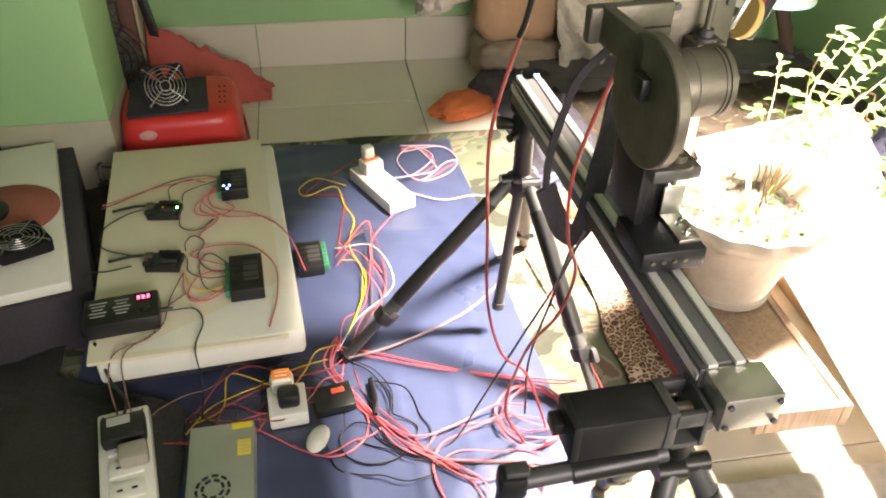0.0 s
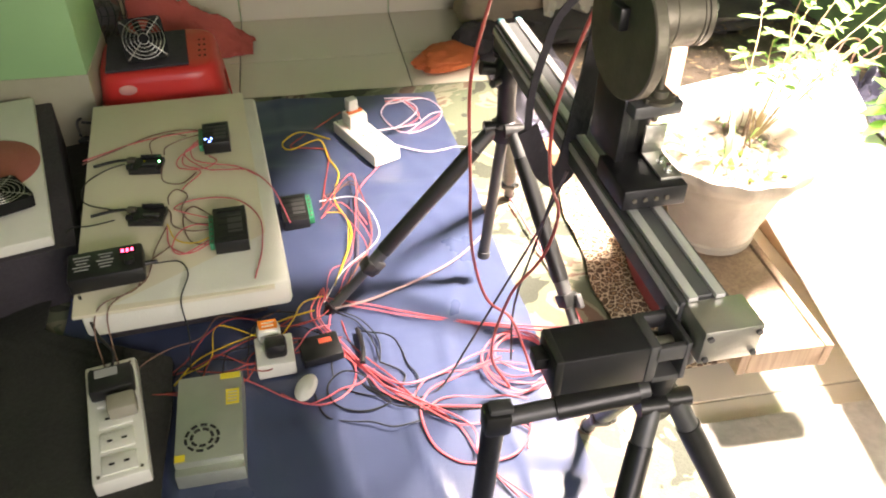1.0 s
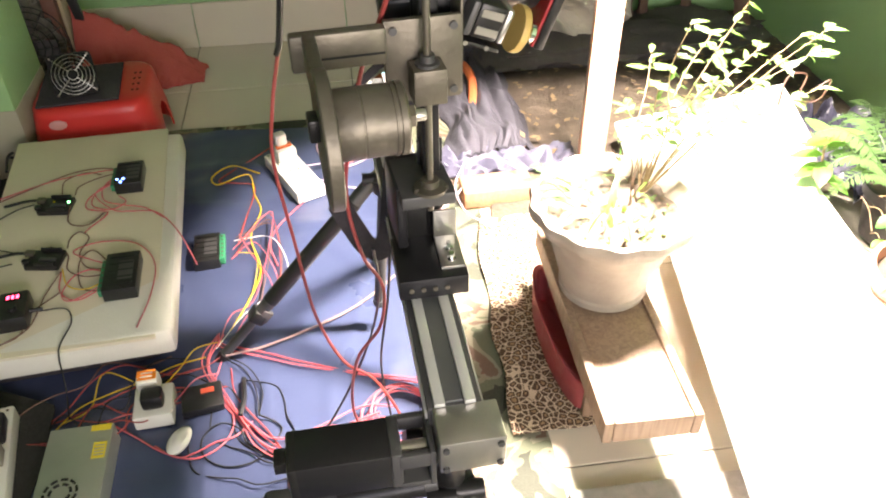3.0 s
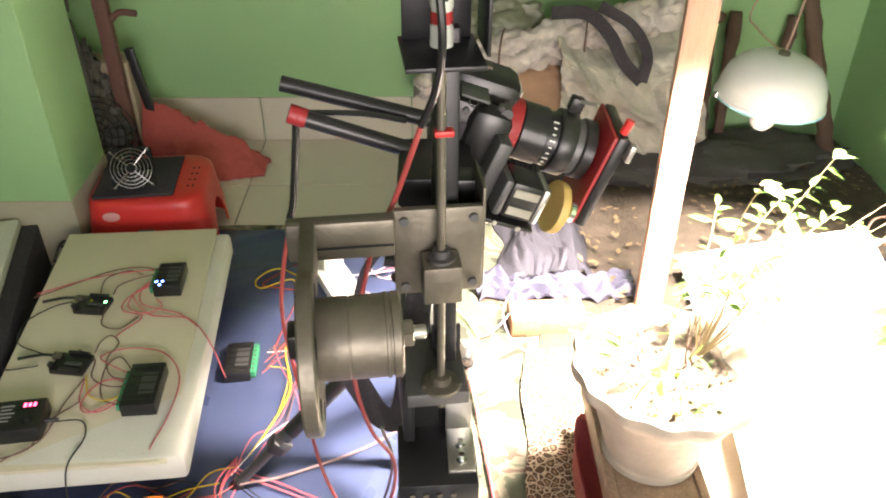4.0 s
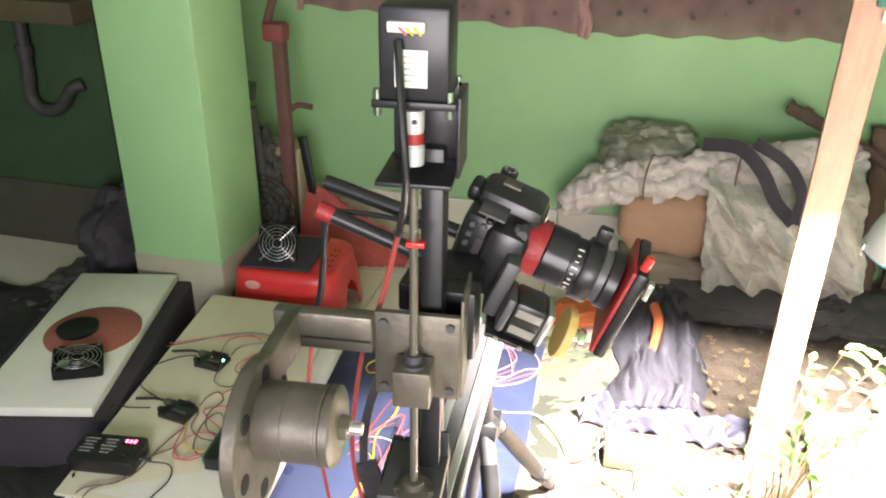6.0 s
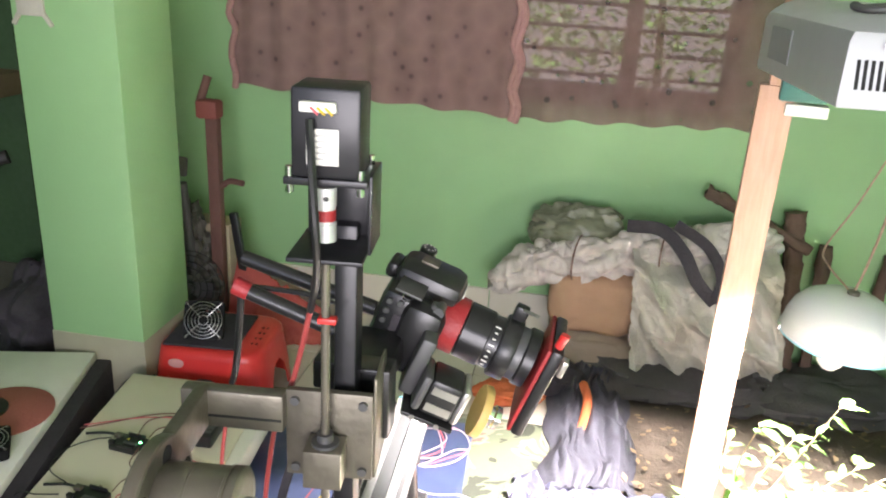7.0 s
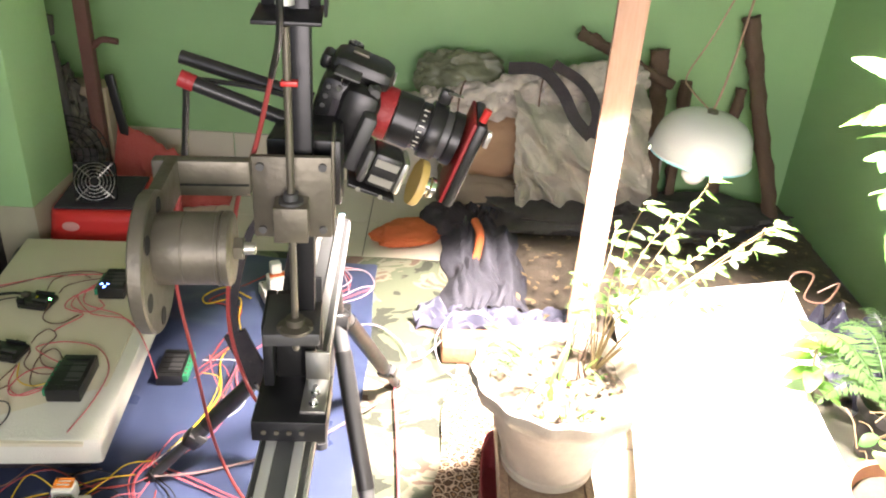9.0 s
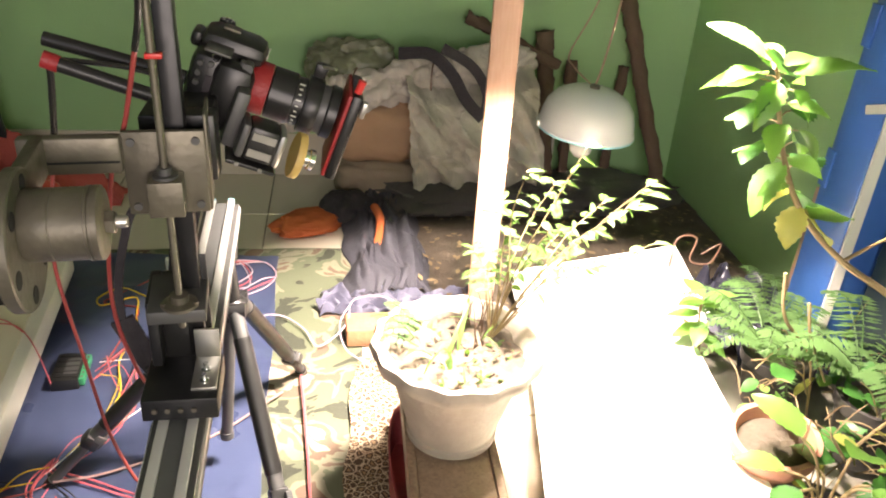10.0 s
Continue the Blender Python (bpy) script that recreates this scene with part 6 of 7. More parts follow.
# wires on the cream board
for pts, mt in (
    ([(-0.245, 1.84, 0.185), (-0.30, 1.87, 0.175), (-0.37, 1.86, 0.172), (-0.46, 1.80, 0.170), (-0.52, 1.76, 0.168)], BRNW),
    ([(-0.255, 1.80, 0.180), (-0.29, 1.76, 0.172), (-0.24, 1.70, 0.166), (-0.20, 1.69, 0.165), (-0.14, 1.68, 0.163), (-0.09, 1.63, 0.14), (-0.06, 1.60, 0.06)], REDW),
    ([(-0.255, 1.79, 0.180), (-0.30, 1.75, 0.172), (-0.30, 1.71, 0.168), (-0.25, 1.69, 0.166), (-0.28, 1.64, 0.164), (-0.29, 1.62, 0.163)], REDW),
    ([(-0.36, 1.75, 0.185), (-0.37, 1.82, 0.178), (-0.33, 1.86, 0.172), (-0.29, 1.84, 0.175)], BRNW),
    ([(-0.335, 1.71, 0.178), (-0.33, 1.66, 0.168), (-0.29, 1.65, 0.164), (-0.26, 1.69, 0.164)], BRNW),
    ([(-0.21, 1.49, 0.172), (-0.27, 1.53, 0.165), (-0.30, 1.56, 0.162), (-0.25, 1.585, 0.162), (-0.17, 1.57, 0.162), (-0.12, 1.50, 0.158), (-0.115, 1.40, 0.155), (-0.13, 1.31, 0.150)], REDW),
    ([(-0.21, 1.46, 0.170), (-0.26, 1.47, 0.162), (-0.30, 1.50, 0.160), (-0.31, 1.55, 0.163), (-0.35, 1.575, 0.168)], BRNW),
    ([(-0.21, 1.44, 0.168), (-0.25, 1.43, 0.160), (-0.29, 1.45, 0.158), (-0.31, 1.50, 0.163)], YELW),
    ([(-0.21, 1.42, 0.168), (-0.26, 1.40, 0.158), (-0.30, 1.43, 0.158), (-0.31, 1.49, 0.163)], REDW),
    ([(-0.21, 1.41, 0.166), (-0.26, 1.44, 0.158), (-0.28, 1.52, 0.160), (-0.26, 1.56, 0.160), (-0.21, 1.50, 0.165)], BRNW),
    ([(-0.325, 1.37, 0.165), (-0.28, 1.38, 0.156), (-0.26, 1.34, 0.153), (-0.27, 1.27, 0.148), (-0.26, 1.22, 0.10), (-0.27, 1.20, 0.03)], BLKW),
    ([(-0.31, 1.49, 0.165), (-0.33, 1.42, 0.157), (-0.34, 1.33, 0.156), (-0.40, 1.27, 0.152), (-0.40, 1.22, 0.10), (-0.39, 1.19, 0.07)], BRNW),
    ([(-0.255, 1.81, 0.182), (-0.275, 1.78, 0.176), (-0.265, 1.735, 0.170), (-0.22, 1.715, 0.167), (-0.17, 1.70, 0.165), (-0.12, 1.66, 0.160)], REDW),
    ([(-0.255, 1.785, 0.182), (-0.285, 1.77, 0.176), (-0.29, 1.72, 0.170), (-0.245, 1.70, 0.167), (-0.215, 1.725, 0.168), (-0.235, 1.75, 0.170)], REDW),
    ([(-0.255, 1.83, 0.182), (-0.30, 1.825, 0.174), (-0.335, 1.80, 0.172), (-0.335, 1.76, 0.176)], BRNW),
    ([(-0.255, 1.845, 0.182), (-0.29, 1.855, 0.176), (-0.40, 1.835, 0.172), (-0.52, 1.775, 0.168)], REDW),
    ([(-0.31, 1.56, 0.172), (-0.315, 1.60, 0.166), (-0.30, 1.625, 0.165), (-0.275, 1.60, 0.164), (-0.285, 1.55, 0.162), (-0.26, 1.50, 0.162), (-0.215, 1.48, 0.168)], BRNW),
    ([(-0.215, 1.47, 0.170), (-0.255, 1.49, 0.162), (-0.285, 1.47, 0.160), (-0.295, 1.42, 0.158), (-0.27, 1.40, 0.158), (-0.215, 1.43, 0.166)], REDW),
    ([(-0.30, 1.43, 0.158), (-0.345, 1.375, 0.156), (-0.355, 1.31, 0.155), (-0.415, 1.275, 0.154), (-0.43, 1.24, 0.12), (-0.42, 1.20, 0.06)], BRNW),
    ([(-0.42, 1.735, 0.175), (-0.46, 1.72, 0.172), (-0.50, 1.67, 0.170), (-0.49, 1.60, 0.168), (-0.42, 1.565, 0.165)], BLKW),
    ([(-0.42, 1.53, 0.165), (-0.47, 1.52, 0.163), (-0.51, 1.52, 0.16), (-0.54, 1.50, 0.12)], BLKW),
):
    cable(pts, 0.0019, mt, "thin loose wire on cream board", "wires on the board", 6)
# tangle on the sheet
for k in range(9):
    mt = (DREDW, DREDW, BLKW, BRNW, REDW, YELW)[k % 6]
    a = (rng.uniform(-0.44, -0.16), rng.uniform(1.15, 1.20), Z0)
    b = (rng.uniform(-0.10, 0.03), rng.uniform(1.24, 1.40), Z0)
    cable(wander(a, b, 6, 0.075, lift=0.02), 0.0017, mt, "tangled thin wire on blue sheet")
for k in range(9):
    mt = (REDW, DREDW, YELW, REDW, BLKW, BRNW, WHTW, BRNW, REDW)[k]
    a = (0.012 + 0.006 * (k % 3), 1.64 + 0.012 * k, 0.035)
    m1 = (0.05 + rng.uniform(0, 0.06), 1.70 + rng.uniform(-0.06, 0.1), 0.03 + rng.uniform(0, 0.02))
    m2 = (0.08 + rng.uniform(-0.05, 0.07), 1.55 + rng.uniform(-0.05, 0.05), Z0)
    b = (rng.uniform(-0.01, 0.04), 1.36 + rng.uniform(-0.02, 0.04), 0.03)
    cable([a, m1, m2, ((m2[0] + b[0]) / 2 + rng.uniform(-0.03, 0.03), 1.46, Z0), b], 0.0015, mt, "thin wire from driver terminals on sheet")
cable([(0.06, 2.03, Z0), (-0.02, 2.08, Z0), (-0.07, 2.03, Z0), (-0.05, 1.99, Z0), (0.03, 2.02, Z0 + 0.006), (0.05, 1.93, Z0), (0.07, 1.85, Z0), (0.05, 1.74, Z0), (0.08, 1.6, Z0), (0.04, 1.45, Z0)], 0.0026, YELW, "looped yellow wire on blue sheet")
cable([(0.10, 2.12, 0.05), (0.03, 2.10, Z0), (-0.05, 2.01, Z0), (0.0, 1.99, Z0), (0.05, 1.96, Z0), (0.03, 1.80, Z0), (0.02, 1.72, Z0)], 0.0026, DREDW, "dark red wire looping from power strip")
for k in range(3):
    cable([(0.19, 2.00, 0.05), (0.26 + 0.02 * k, 2.05, 0.03), (0.33, 2.16 - 0.03 * k, Z0), (0.28, 2.23, Z0), (0.22, 2.15, Z0), (0.27, 2.03, Z0), (0.36, 2.06 + 0.03 * k, Z0), (0.40, 2.14, Z0), (0.36, 2.22, Z0), (0.24, 2.24 - 0.02 * k, Z0)], 0.0024, (PALEW, REDW, PALEW)[k], "coiled white and red cable beside power strip")
cable([(0.22, 1.96, 0.03), (0.32, 1.92, Z0), (0.42, 1.93, Z0), (0.49, 1.86, 0.02), (0.53, 1.78, 0.02), (0.60, 1.83, 0.05), (0.62, 1.91, 0.075), (0.70, 1.92, 0.08), (0.76, 1.85, 0.08)], 0.0026, PALEW, "white cable winding over camouflage cloth")
cable([(0.62, 1.91, 0.075), (0.585, 1.84, 0.05), (0.60, 1.75, 0.03), (0.66, 1.68, 0.03)], 0.0024, PALEW, "white cable loop over brick")
cable([(0.20, 1.90, 0.02), (0.12, 1.78, Z0), (0.10, 1.70, Z0), (0.12, 1.62, Z0)], 0.0026, REDW, "red wire on blue sheet")
cable([(0.49, 1.66, 0.02), (0.505, 1.50, 0.02), (0.52, 1.30, 0.02), (0.53, 1.12, 0.02)], 0.0040, REDW, "red cord along camouflage cloth")
cable([(0.45, 1.60, 0.02), (0.30, 1.45, Z0), (0.12, 1.36, Z0), (0.02, 1.325, 0.03)], 0.0036, mat("dull_silver_rod", (0.30, 0.20, 0.19), 0.35), "pale rod lying across blue sheet")
for k in range(3):
    cable(wander((-0.60, 2.05, 0.10), (-0.50, 2.10, 0.02), 5, 0.05, 0.06), 0.0045, BLKW, "thick black cable beside foam slab", "black cables")
cable([(-0.57, 1.98, 0.12), (-0.60, 2.10, 0.10), (-0.54, 2.14, 0.10), (-0.52, 2.07, 0.10), (-0.58, 2.05, 0.12)], 0.005, BLKW, "thick black cable loop beside foam slab", "black cables")
def arc(a, b, sag, z=Z0, n=5):
    """A lazy wire from a to b that swings out by sag."""
    a, b = Vector((*a, 0)), Vector((*b, 0))
    d = b - a
    nrm = Vector((-d.y, d.x, 0)).normalized()
    out = []
    for k in range(n + 1):
        t = k / n
        p = a.lerp(b, t) + nrm * sag * math.sin(math.pi * t) + nrm * 0.25 * sag * math.sin(2.7 * math.pi * t)
        out.append((p.x, p.y, z + 0.003 * math.sin(5 * t + sag * 40)))
    return out


for a, b, sag, mt in (
    ((0.01, 1.33), (0.15, 1.05), -0.05, REDW),
    ((0.03, 1.30), (0.20, 1.02), -0.03, DREDW), ((0.0, 1.20), (0.18, 1.05), -0.06, BLKW), ((0.04, 1.17), (0.24, 1.00), -0.04, BLKW),
    ((-0.10, 1.12), (0.08, 1.16), -0.05, REDW), ((-0.04, 1.12), (0.16, 1.02), -0.06, BLKW), ((0.06, 1.26), (0.14, 1.06), 0.06, BLKW),
    ((0.14, 1.06), (0.38, 1.10), 0.05, REDW), ((0.16, 1.03), (0.36, 1.02), 0.03, REDW), 
    ((-0.16, 1.16), (-0.02, 1.30), 0.05, DREDW), ((-0.30, 1.17), (-0.02, 1.33), 0.04, YELW), ((-0.36, 1.20), (-0.06, 1.34), -0.03, DREDW),
    ((-0.12, 1.27), (0.05, 1.20), 0.05, BLKW),
):
    cable(arc(a, b, sag), 0.0019, mt, "thin loose wire curling over blue sheet")
solo("jack_lead", sweep(bm_new(), [(0.06, 1.16, 0.03), (0.065, 1.20, 0.03), (0.06, 1.26, 0.025)], 0.005, 8), BLACK, "black jack plug with lead on sheet", "plug")


# ---- plants ----
def leaf_mesh(name, L, W, material, bend=0.25, tip=1.0, fold=0.15, wave=0.0, n=8):
    """A leaf along +y; wave gives a toothed, rippled margin."""
    bm = bm_new()
    rows = []
    for i in range(n + 1):
        t = i / n
        w = W * (math.sin(math.pi * t ** 0.8) ** 0.9) * 0.5 + 0.0004
        tooth = 1 + (wave * 0.5 if i % 2 else -wave * 0.3)
        z = -bend * L * t * t
        zl, zr = wave * W * 0.35 * math.sin(5.1 * t + 0.6), wave * W * 0.35 * math.sin(6.3 * t + 2.4)
        mid = W * wave * 0.25 * math.sin(3.0 * t)
        cols = ((-1.0, zl), (-0.5, zl * 0.3), (0.0, 0.0), (0.5, zr * 0.3), (1.0, zr))
        rows.append([bm.verts.new((mid + w * c * (tooth if abs(c) == 1 else 1), L * t, z + fold * w * abs(c) + dz)) for c, dz in cols])
    for p, q in zip(rows, rows[1:]):
        for k in range(4):
            bm.faces.new((p[k], p[k + 1], q[k + 1], q[k]))
    me = bpy.data.meshes.new(name)
    bm.to_mesh(me)
    bm.free()
    me.materials.append(material)
    me.polygons.foreach_set("use_smooth", [True] * len(me.polygons))
    return me


def put_leaf(me, parent, at, az, el, roll=0.0, s=1.0, name="leaf"):
    ob = new(name, me)
    ob.parent = parent
    ob.matrix_basis = Matrix.Translation(at) @ Matrix.Rotation(radians(az), 4, "Z") @ Matrix.Rotation(radians(el), 4, "X") @ Matrix.Rotation(radians(roll), 4, "Y") @ Matrix.Scale(s, 4)
    return ob


L_HIB = leaf_mesh("hibiscus_leaf", 0.080, 0.048, LEAF, 0.30, 1.0, 0.22, 0.16, 16)
L_HIS = leaf_mesh("hibiscus_leaf_curled", 0.066, 0.036, LEAF, 0.50, 1.0, 0.40, 0.22, 16)
L_HID = leaf_mesh("hibiscus_leaf_dark", 0.078, 0.055, LEAFD, 0.2, 1.0, 0.1, 0.25, 16)
L_YEL = leaf_mesh("yellow_leaf", 0.08, 0.05, LEAFY, 0.2, 1.0, 0.1, 0.25, 14)
L_OVAL = leaf_mesh("oval_leaf", 0.062, 0.034, LEAF, 0.15)
L_MIM = leaf_mesh("shrub_leaf", 0.030, 0.014, MIMO, 0.2)
L_GRASS = leaf_mesh("grass_blade", 0.09, 0.006, LEAF, 0.5)


def clay_pot(label, m, r, h):
    t = thing("flower_pot", label, "flower pot", m)
    part("pot_body", lathe(bm_new(), [(r * 0.62, 0), (r * 0.68, 0.004), (r * 0.92, h * 0.8), (r * 0.94, h * 0.82), (r, h * 0.82), (r * 1.02, h), (r * 0.9, h), (r * 0.84, h * 0.86), (0, h * 0.85)], 40), NURS, t)
    part("soil", lathe(bm_new(), [(0.0, h * 0.90), (r * 0.5, h * 0.885), (r * 0.86, h * 0.87), (r * 0.84, h * 0.855)], 30), SOIL, t)
    return t


# hibiscus: stem rising to a tuft of leaves
clay_pot("black nursery pot of the tall leafy plant", pose(1.765, 1.115, 0.012), 0.085, 0.15)
hib = thing("hibiscus_plant", "tall leafy hibiscus plant with yellowing lower leaves", "plant", pose(1.615, 1.22, 0.14))
hs = [Vector(q) for q in ((0.15, -0.105, 0.0), (0.135, -0.08, 0.14), (0.03, -0.02, 0.32), (-0.15, 0.0, 0.44), (-0.26, -0.005, 0.54), (-0.32, -0.005, 0.64), (-0.36, -0.01, 0.74), (-0.375, -0.01, 0.79))]
part("stem", sweep(bm_new(), hs, 0.0085, 8, 0.35), STEM, hib)
part("branch", sweep(bm_new(), [hs[2], hs[2] + Vector((0.05, 0.02, 0.07)), hs[2] + Vector((0.11, 0.03, 0.17)), hs[2] + Vector((0.13, 0.03, 0.30))], 0.006, 8, 0.4), STEM, hib)
part("branch", sweep(bm_new(), [hs[3], hs[3] + Vector((0.06, -0.01, 0.05)), hs[3] + Vector((0.14, -0.01, 0.09))], 0.004, 8, 0.4), STEM, hib)
sp = spline(hs, 8)
rl = random.Random(3)
for k in range(25):
    t = 0.62 + 0.38 * (k / 24) ** 0.75
    p = sp[min(len(sp) - 1, int(t * (len(sp) - 1)))]
    az = 137 * k + rl.uniform(-25, 25)
    a = radians(az)
    reach = 0.022 * rl.uniform(0.5, 1.3)
    q = p + Vector((-math.sin(a), math.cos(a), 0.25)) * reach
    part("leaf_stalk", sweep(bm_new(), [p, (p + q) / 2 + Vector((0, 0, 0.003)), q], 0.0014, 5, n=3), STEM, hib)
    put_leaf((L_HIB, L_HIS, L_HID, L_HIS)[k % 4], hib, q, az, rl.uniform(-35, 20) + 35 * (t > 0.93), rl.uniform(-40, 40), rl.uniform(0.75, 1.1) * (1.25 if t > 0.9 else 1))
for k, (t, me, az, el, s) in enumerate(((0.60, L_YEL, 150, -60, 0.95), (0.63, L_HID, -60, -25, 1.15), (0.56, L_HIB, -80, 10, 1.3), (0.66, L_YEL, 20, -50, 0.9), (0.58, L_YEL, -100, -30, 1.1), (0.70, L_HIB, 110, -45, 1.2))):
    put_leaf(me, hib, sp[int(t * (len(sp) - 1))], az, el, 0, s)
tipb = hs[2] + Vector((0.13, 0.03, 0.30))
for k in range(7):
    put_leaf(L_HIB if k % 2 else L_OVAL, hib, tipb - Vector((0, 0, 0.02 * k)), 137 * k, rl.uniform(-30, 30), 0, rl.uniform(0.7, 1.1))

# oval leafed seedling
seed = thing("leafy_seedling", "seedling with smooth oval green leaves by reflector", "plant", pose(1.47, 1.60, 0.02))
part("stem", sweep(bm_new(), [(0, 0, 0), (-0.01, 0, 0.10), (-0.03, 0.0, 0.20), (-0.03, 0, 0.25)], 0.003, 6), STEM, seed)
for k, (x, z, az, el) in enumerate(((-0.03, 0.20, 70, -5), (-0.03, 0.24, 110, 10), (-0.03, 0.25, 20, 15), (-0.02, 0.22, -60, 0), (-0.02, 0.17, 95, -15), (-0.03, 0.25, -110, 20), (-0.02, 0.18, 150, -20), (-0.01, 0.14, -150, -10))):
    put_leaf(L_OVAL, seed, Vector((x, 0, z)), az, el, 0, 1.25)
# large leaved plant in front
big = thing("broad_leaf_plant", "broad leaved plant with yellow veined leaves", "plant", pose(1.44, 1.04, 0.04))
clay_pot("black nursery pot of broad leaved plant", pose(1.46, 1.05, 0.012), 0.09, 0.12)
for az, el, s, me in ((60, 35, 1.1, L_HIB), (110, 20, 0.9, L_HID), (160, 30, 1.4, L_HIB), (-20, 20, 1.4, L_HID), (-60, 15, 1.5, L_HIB), (-110, 10, 1.4, L_HID), (20, 45, 1.5, L_HIB), (-150, 25, 1.3, L_HIB)):
    a = radians(az)
    tip = Vector((-math.sin(a) * 0.07, math.cos(a) * 0.07, 0.20 + 0.04 * math.sin(az)))
    part("stalk", sweep(bm_new(), [(0.03, 0.02, 0.06), tip * 0.5 + Vector((0.02, 0.01, 0.07)), tip], 0.0028, 6), STEM, big)
    put_leaf(me, big, tip, az, el - 25, 0, s)


def frond(parent, base, az, L, rise, droop, material, n=24, wide=0.052, name="frond"):
    bm = bm_new()
    a = radians(az)
    d = Vector((-math.sin(a), math.cos(a), 0))
    side = Vector((d.y, -d.x, 0))
    pts = [base + d * L * t + Vector((0, 0, rise * math.sin(t * 2.0) - droop * t * t)) for t in [k / 10 for k in range(11)]]
    sweep(bm, pts, 0.0018 * min(1, L / 0.12), 5, 0.3, n=2)
    fine = spline(pts, 4)
    for k in range(2, n):
        t = k / n
        p = fine[int(t * (len(fine) - 1))]
        w = wide * math.sin(math.pi * min(1, 0.12 + 0.88 * t)) ** 0.7 * L / 0.26
        for s in (-1, 1):
            e = p + side * s * w + d * w * 0.45 - Vector((0, 0, 0.25 * w))
            q = 0.0065 * L / 0.26 * 24 / n
            m1 = p.lerp(e, 0.45)
            vs = [bm.verts.new(p), bm.verts.new(m1 + d * q), bm.verts.new(e), bm.verts.new(m1 - d * q)]
            bm.faces.new(vs)
    return part(name, bm, material, parent)


def fern(label, at, n, L, seedv, az0=0, span=360):
    r = random.Random(seedv)
    t = thing("fern", label, "fern", Matrix.Translation(at))
    for k in range(n):
        frond(t, Vector((0, 0, 0.01)), az0 + span * k / n + r.uniform(-15, 15), L * r.uniform(0.75, 1.15), L * r.uniform(0.35, 0.75), L * r.uniform(0.1, 0.5), FERN)
    return t


fern("green fern with arching fronds beside reflector", (1.57, 1.50, 0.17), 13, 0.215, 5)
fern("green fern with arching fronds below hibiscus", (1.71, 1.36, 0.20), 10, 0.215, 11)
fern("small fern growing from soil at wall", (1.76, 1.80, 0.05), 9, 0.20, 15)
clay_pot("black nursery fern pot hidden by fronds", pose(1.62, 1.52, 0.012), 0.085, 0.15)
clay_pot("black nursery fern pot by door frame", pose(1.74, 1.32, 0.012), 0.085, 0.17)

# shrub behind the pot
shr = thing("small_shrub", "thin branched shrub with narrow green leaves in pot", "shrub", pose(0.862, 1.30, 0.368))
rs = random.Random(12)
L_MB = leaf_mesh("shrub_leaf_large", 0.034, 0.011, MIMO, 0.3, 1.0, 0.2, 0.2, 10)
TIPS = [(0.13, -0.005, 0.392), (0.20, -0.115, 0.372), (0.16, -0.15, 0.35), (0.035, 0.0, 0.345), (0.03, 0.13, 0.235), (0.25, 0.02, 0.30), (0.20, 0.06, 0.26), (0.10, 0.05, 0.30), (0.02, 0.05, 0.20), (0.14, 0.10, 0.18), (0.26, -0.06, 0.24), (0.08, -0.02, 0.24), (-0.03, 0.06, 0.16), (0.18, 0.0, 0.16)]
for k, tp in enumerate(TIPS):
    tip = Vector(tp)
    pts = [Vector((0, 0, 0)), tip * 0.3 + Vector((rs.uniform(-0.02, 0.02), rs.uniform(-0.02, 0.02), 0.04)), tip * 0.68 + Vector((rs.uniform(-0.01, 0.01), 0.01, 0.02)), tip]
    part("twig", sweep(bm_new(), pts, 0.0017, 6, 0.45), STEM, shr)
    ps = spline(pts, 6)
    out = Vector((tip.x, tip.y, 0)).normalized()
    az0 = math.degrees(math.atan2(-out.x, out.y))
    for j in range(7, len(ps)):
        for sd in (-1, 1):
            if rs.random() < 0.5:
                put_leaf(L_MB if rs.random() < 0.6 else L_MIM, shr, ps[j], az0 + sd * rs.uniform(25, 80), rs.uniform(-15, 35), rs.uniform(-35, 35), rs.uniform(0.5, 0.9))
    put_leaf(L_MB, shr, tip, az0 + rs.uniform(-20, 20), 15, 0, 1.0)
    part("bud", lathe(bm_new(), [(0.0, -0.003), (0.003, 0.0), (0.0, 0.004)], 8, Matrix.Translation(tip)), STEM, shr)
    for j in range(9, len(ps), 3):
        for sd in (-1, 1):
            if rs.random() < 0.42:
                frond(shr, ps[j], az0 + sd * rs.uniform(30, 100), rs.uniform(0.030, 0.055), rs.uniform(0.0, 0.012), 0.010, MIMO, 11, 0.065)

# weeds in the pot
weed = thing("pot_weeds", "grass blades and dry weeds growing in pot", "weeds", pose(PC[0], PC[1], 0.372))
rw = random.Random(5)
for k in range(36):
    a, r = rw.uniform(0, 6.28), 0.11 * math.sqrt(rw.random())
    put_leaf(L_GRASS if k % 4 == 0 else L_MIM, weed, Vector((r * math.cos(a), r * math.sin(a), 0)), rw.uniform(0, 360), rw.uniform(30, 85), 0, rw.uniform(0.35, 0.8), "blade")
for k in range(12):
    b = Vector((0.06 + rw.gauss(0, 0.018), 0.045 + rw.gauss(0, 0.022), 0))
    part("dry_stalk", sweep(bm_new(), [b, b + Vector((rw.uniform(-0.01, 0.01), rw.uniform(-0.01, 0.01), 0.04)), b + Vector((rw.uniform(-0.02, 0.02), rw.uniform(-0.02, 0.02), rw.uniform(0.05, 0.10)))], 0.0015, 5, 0.5), BARK, weed)
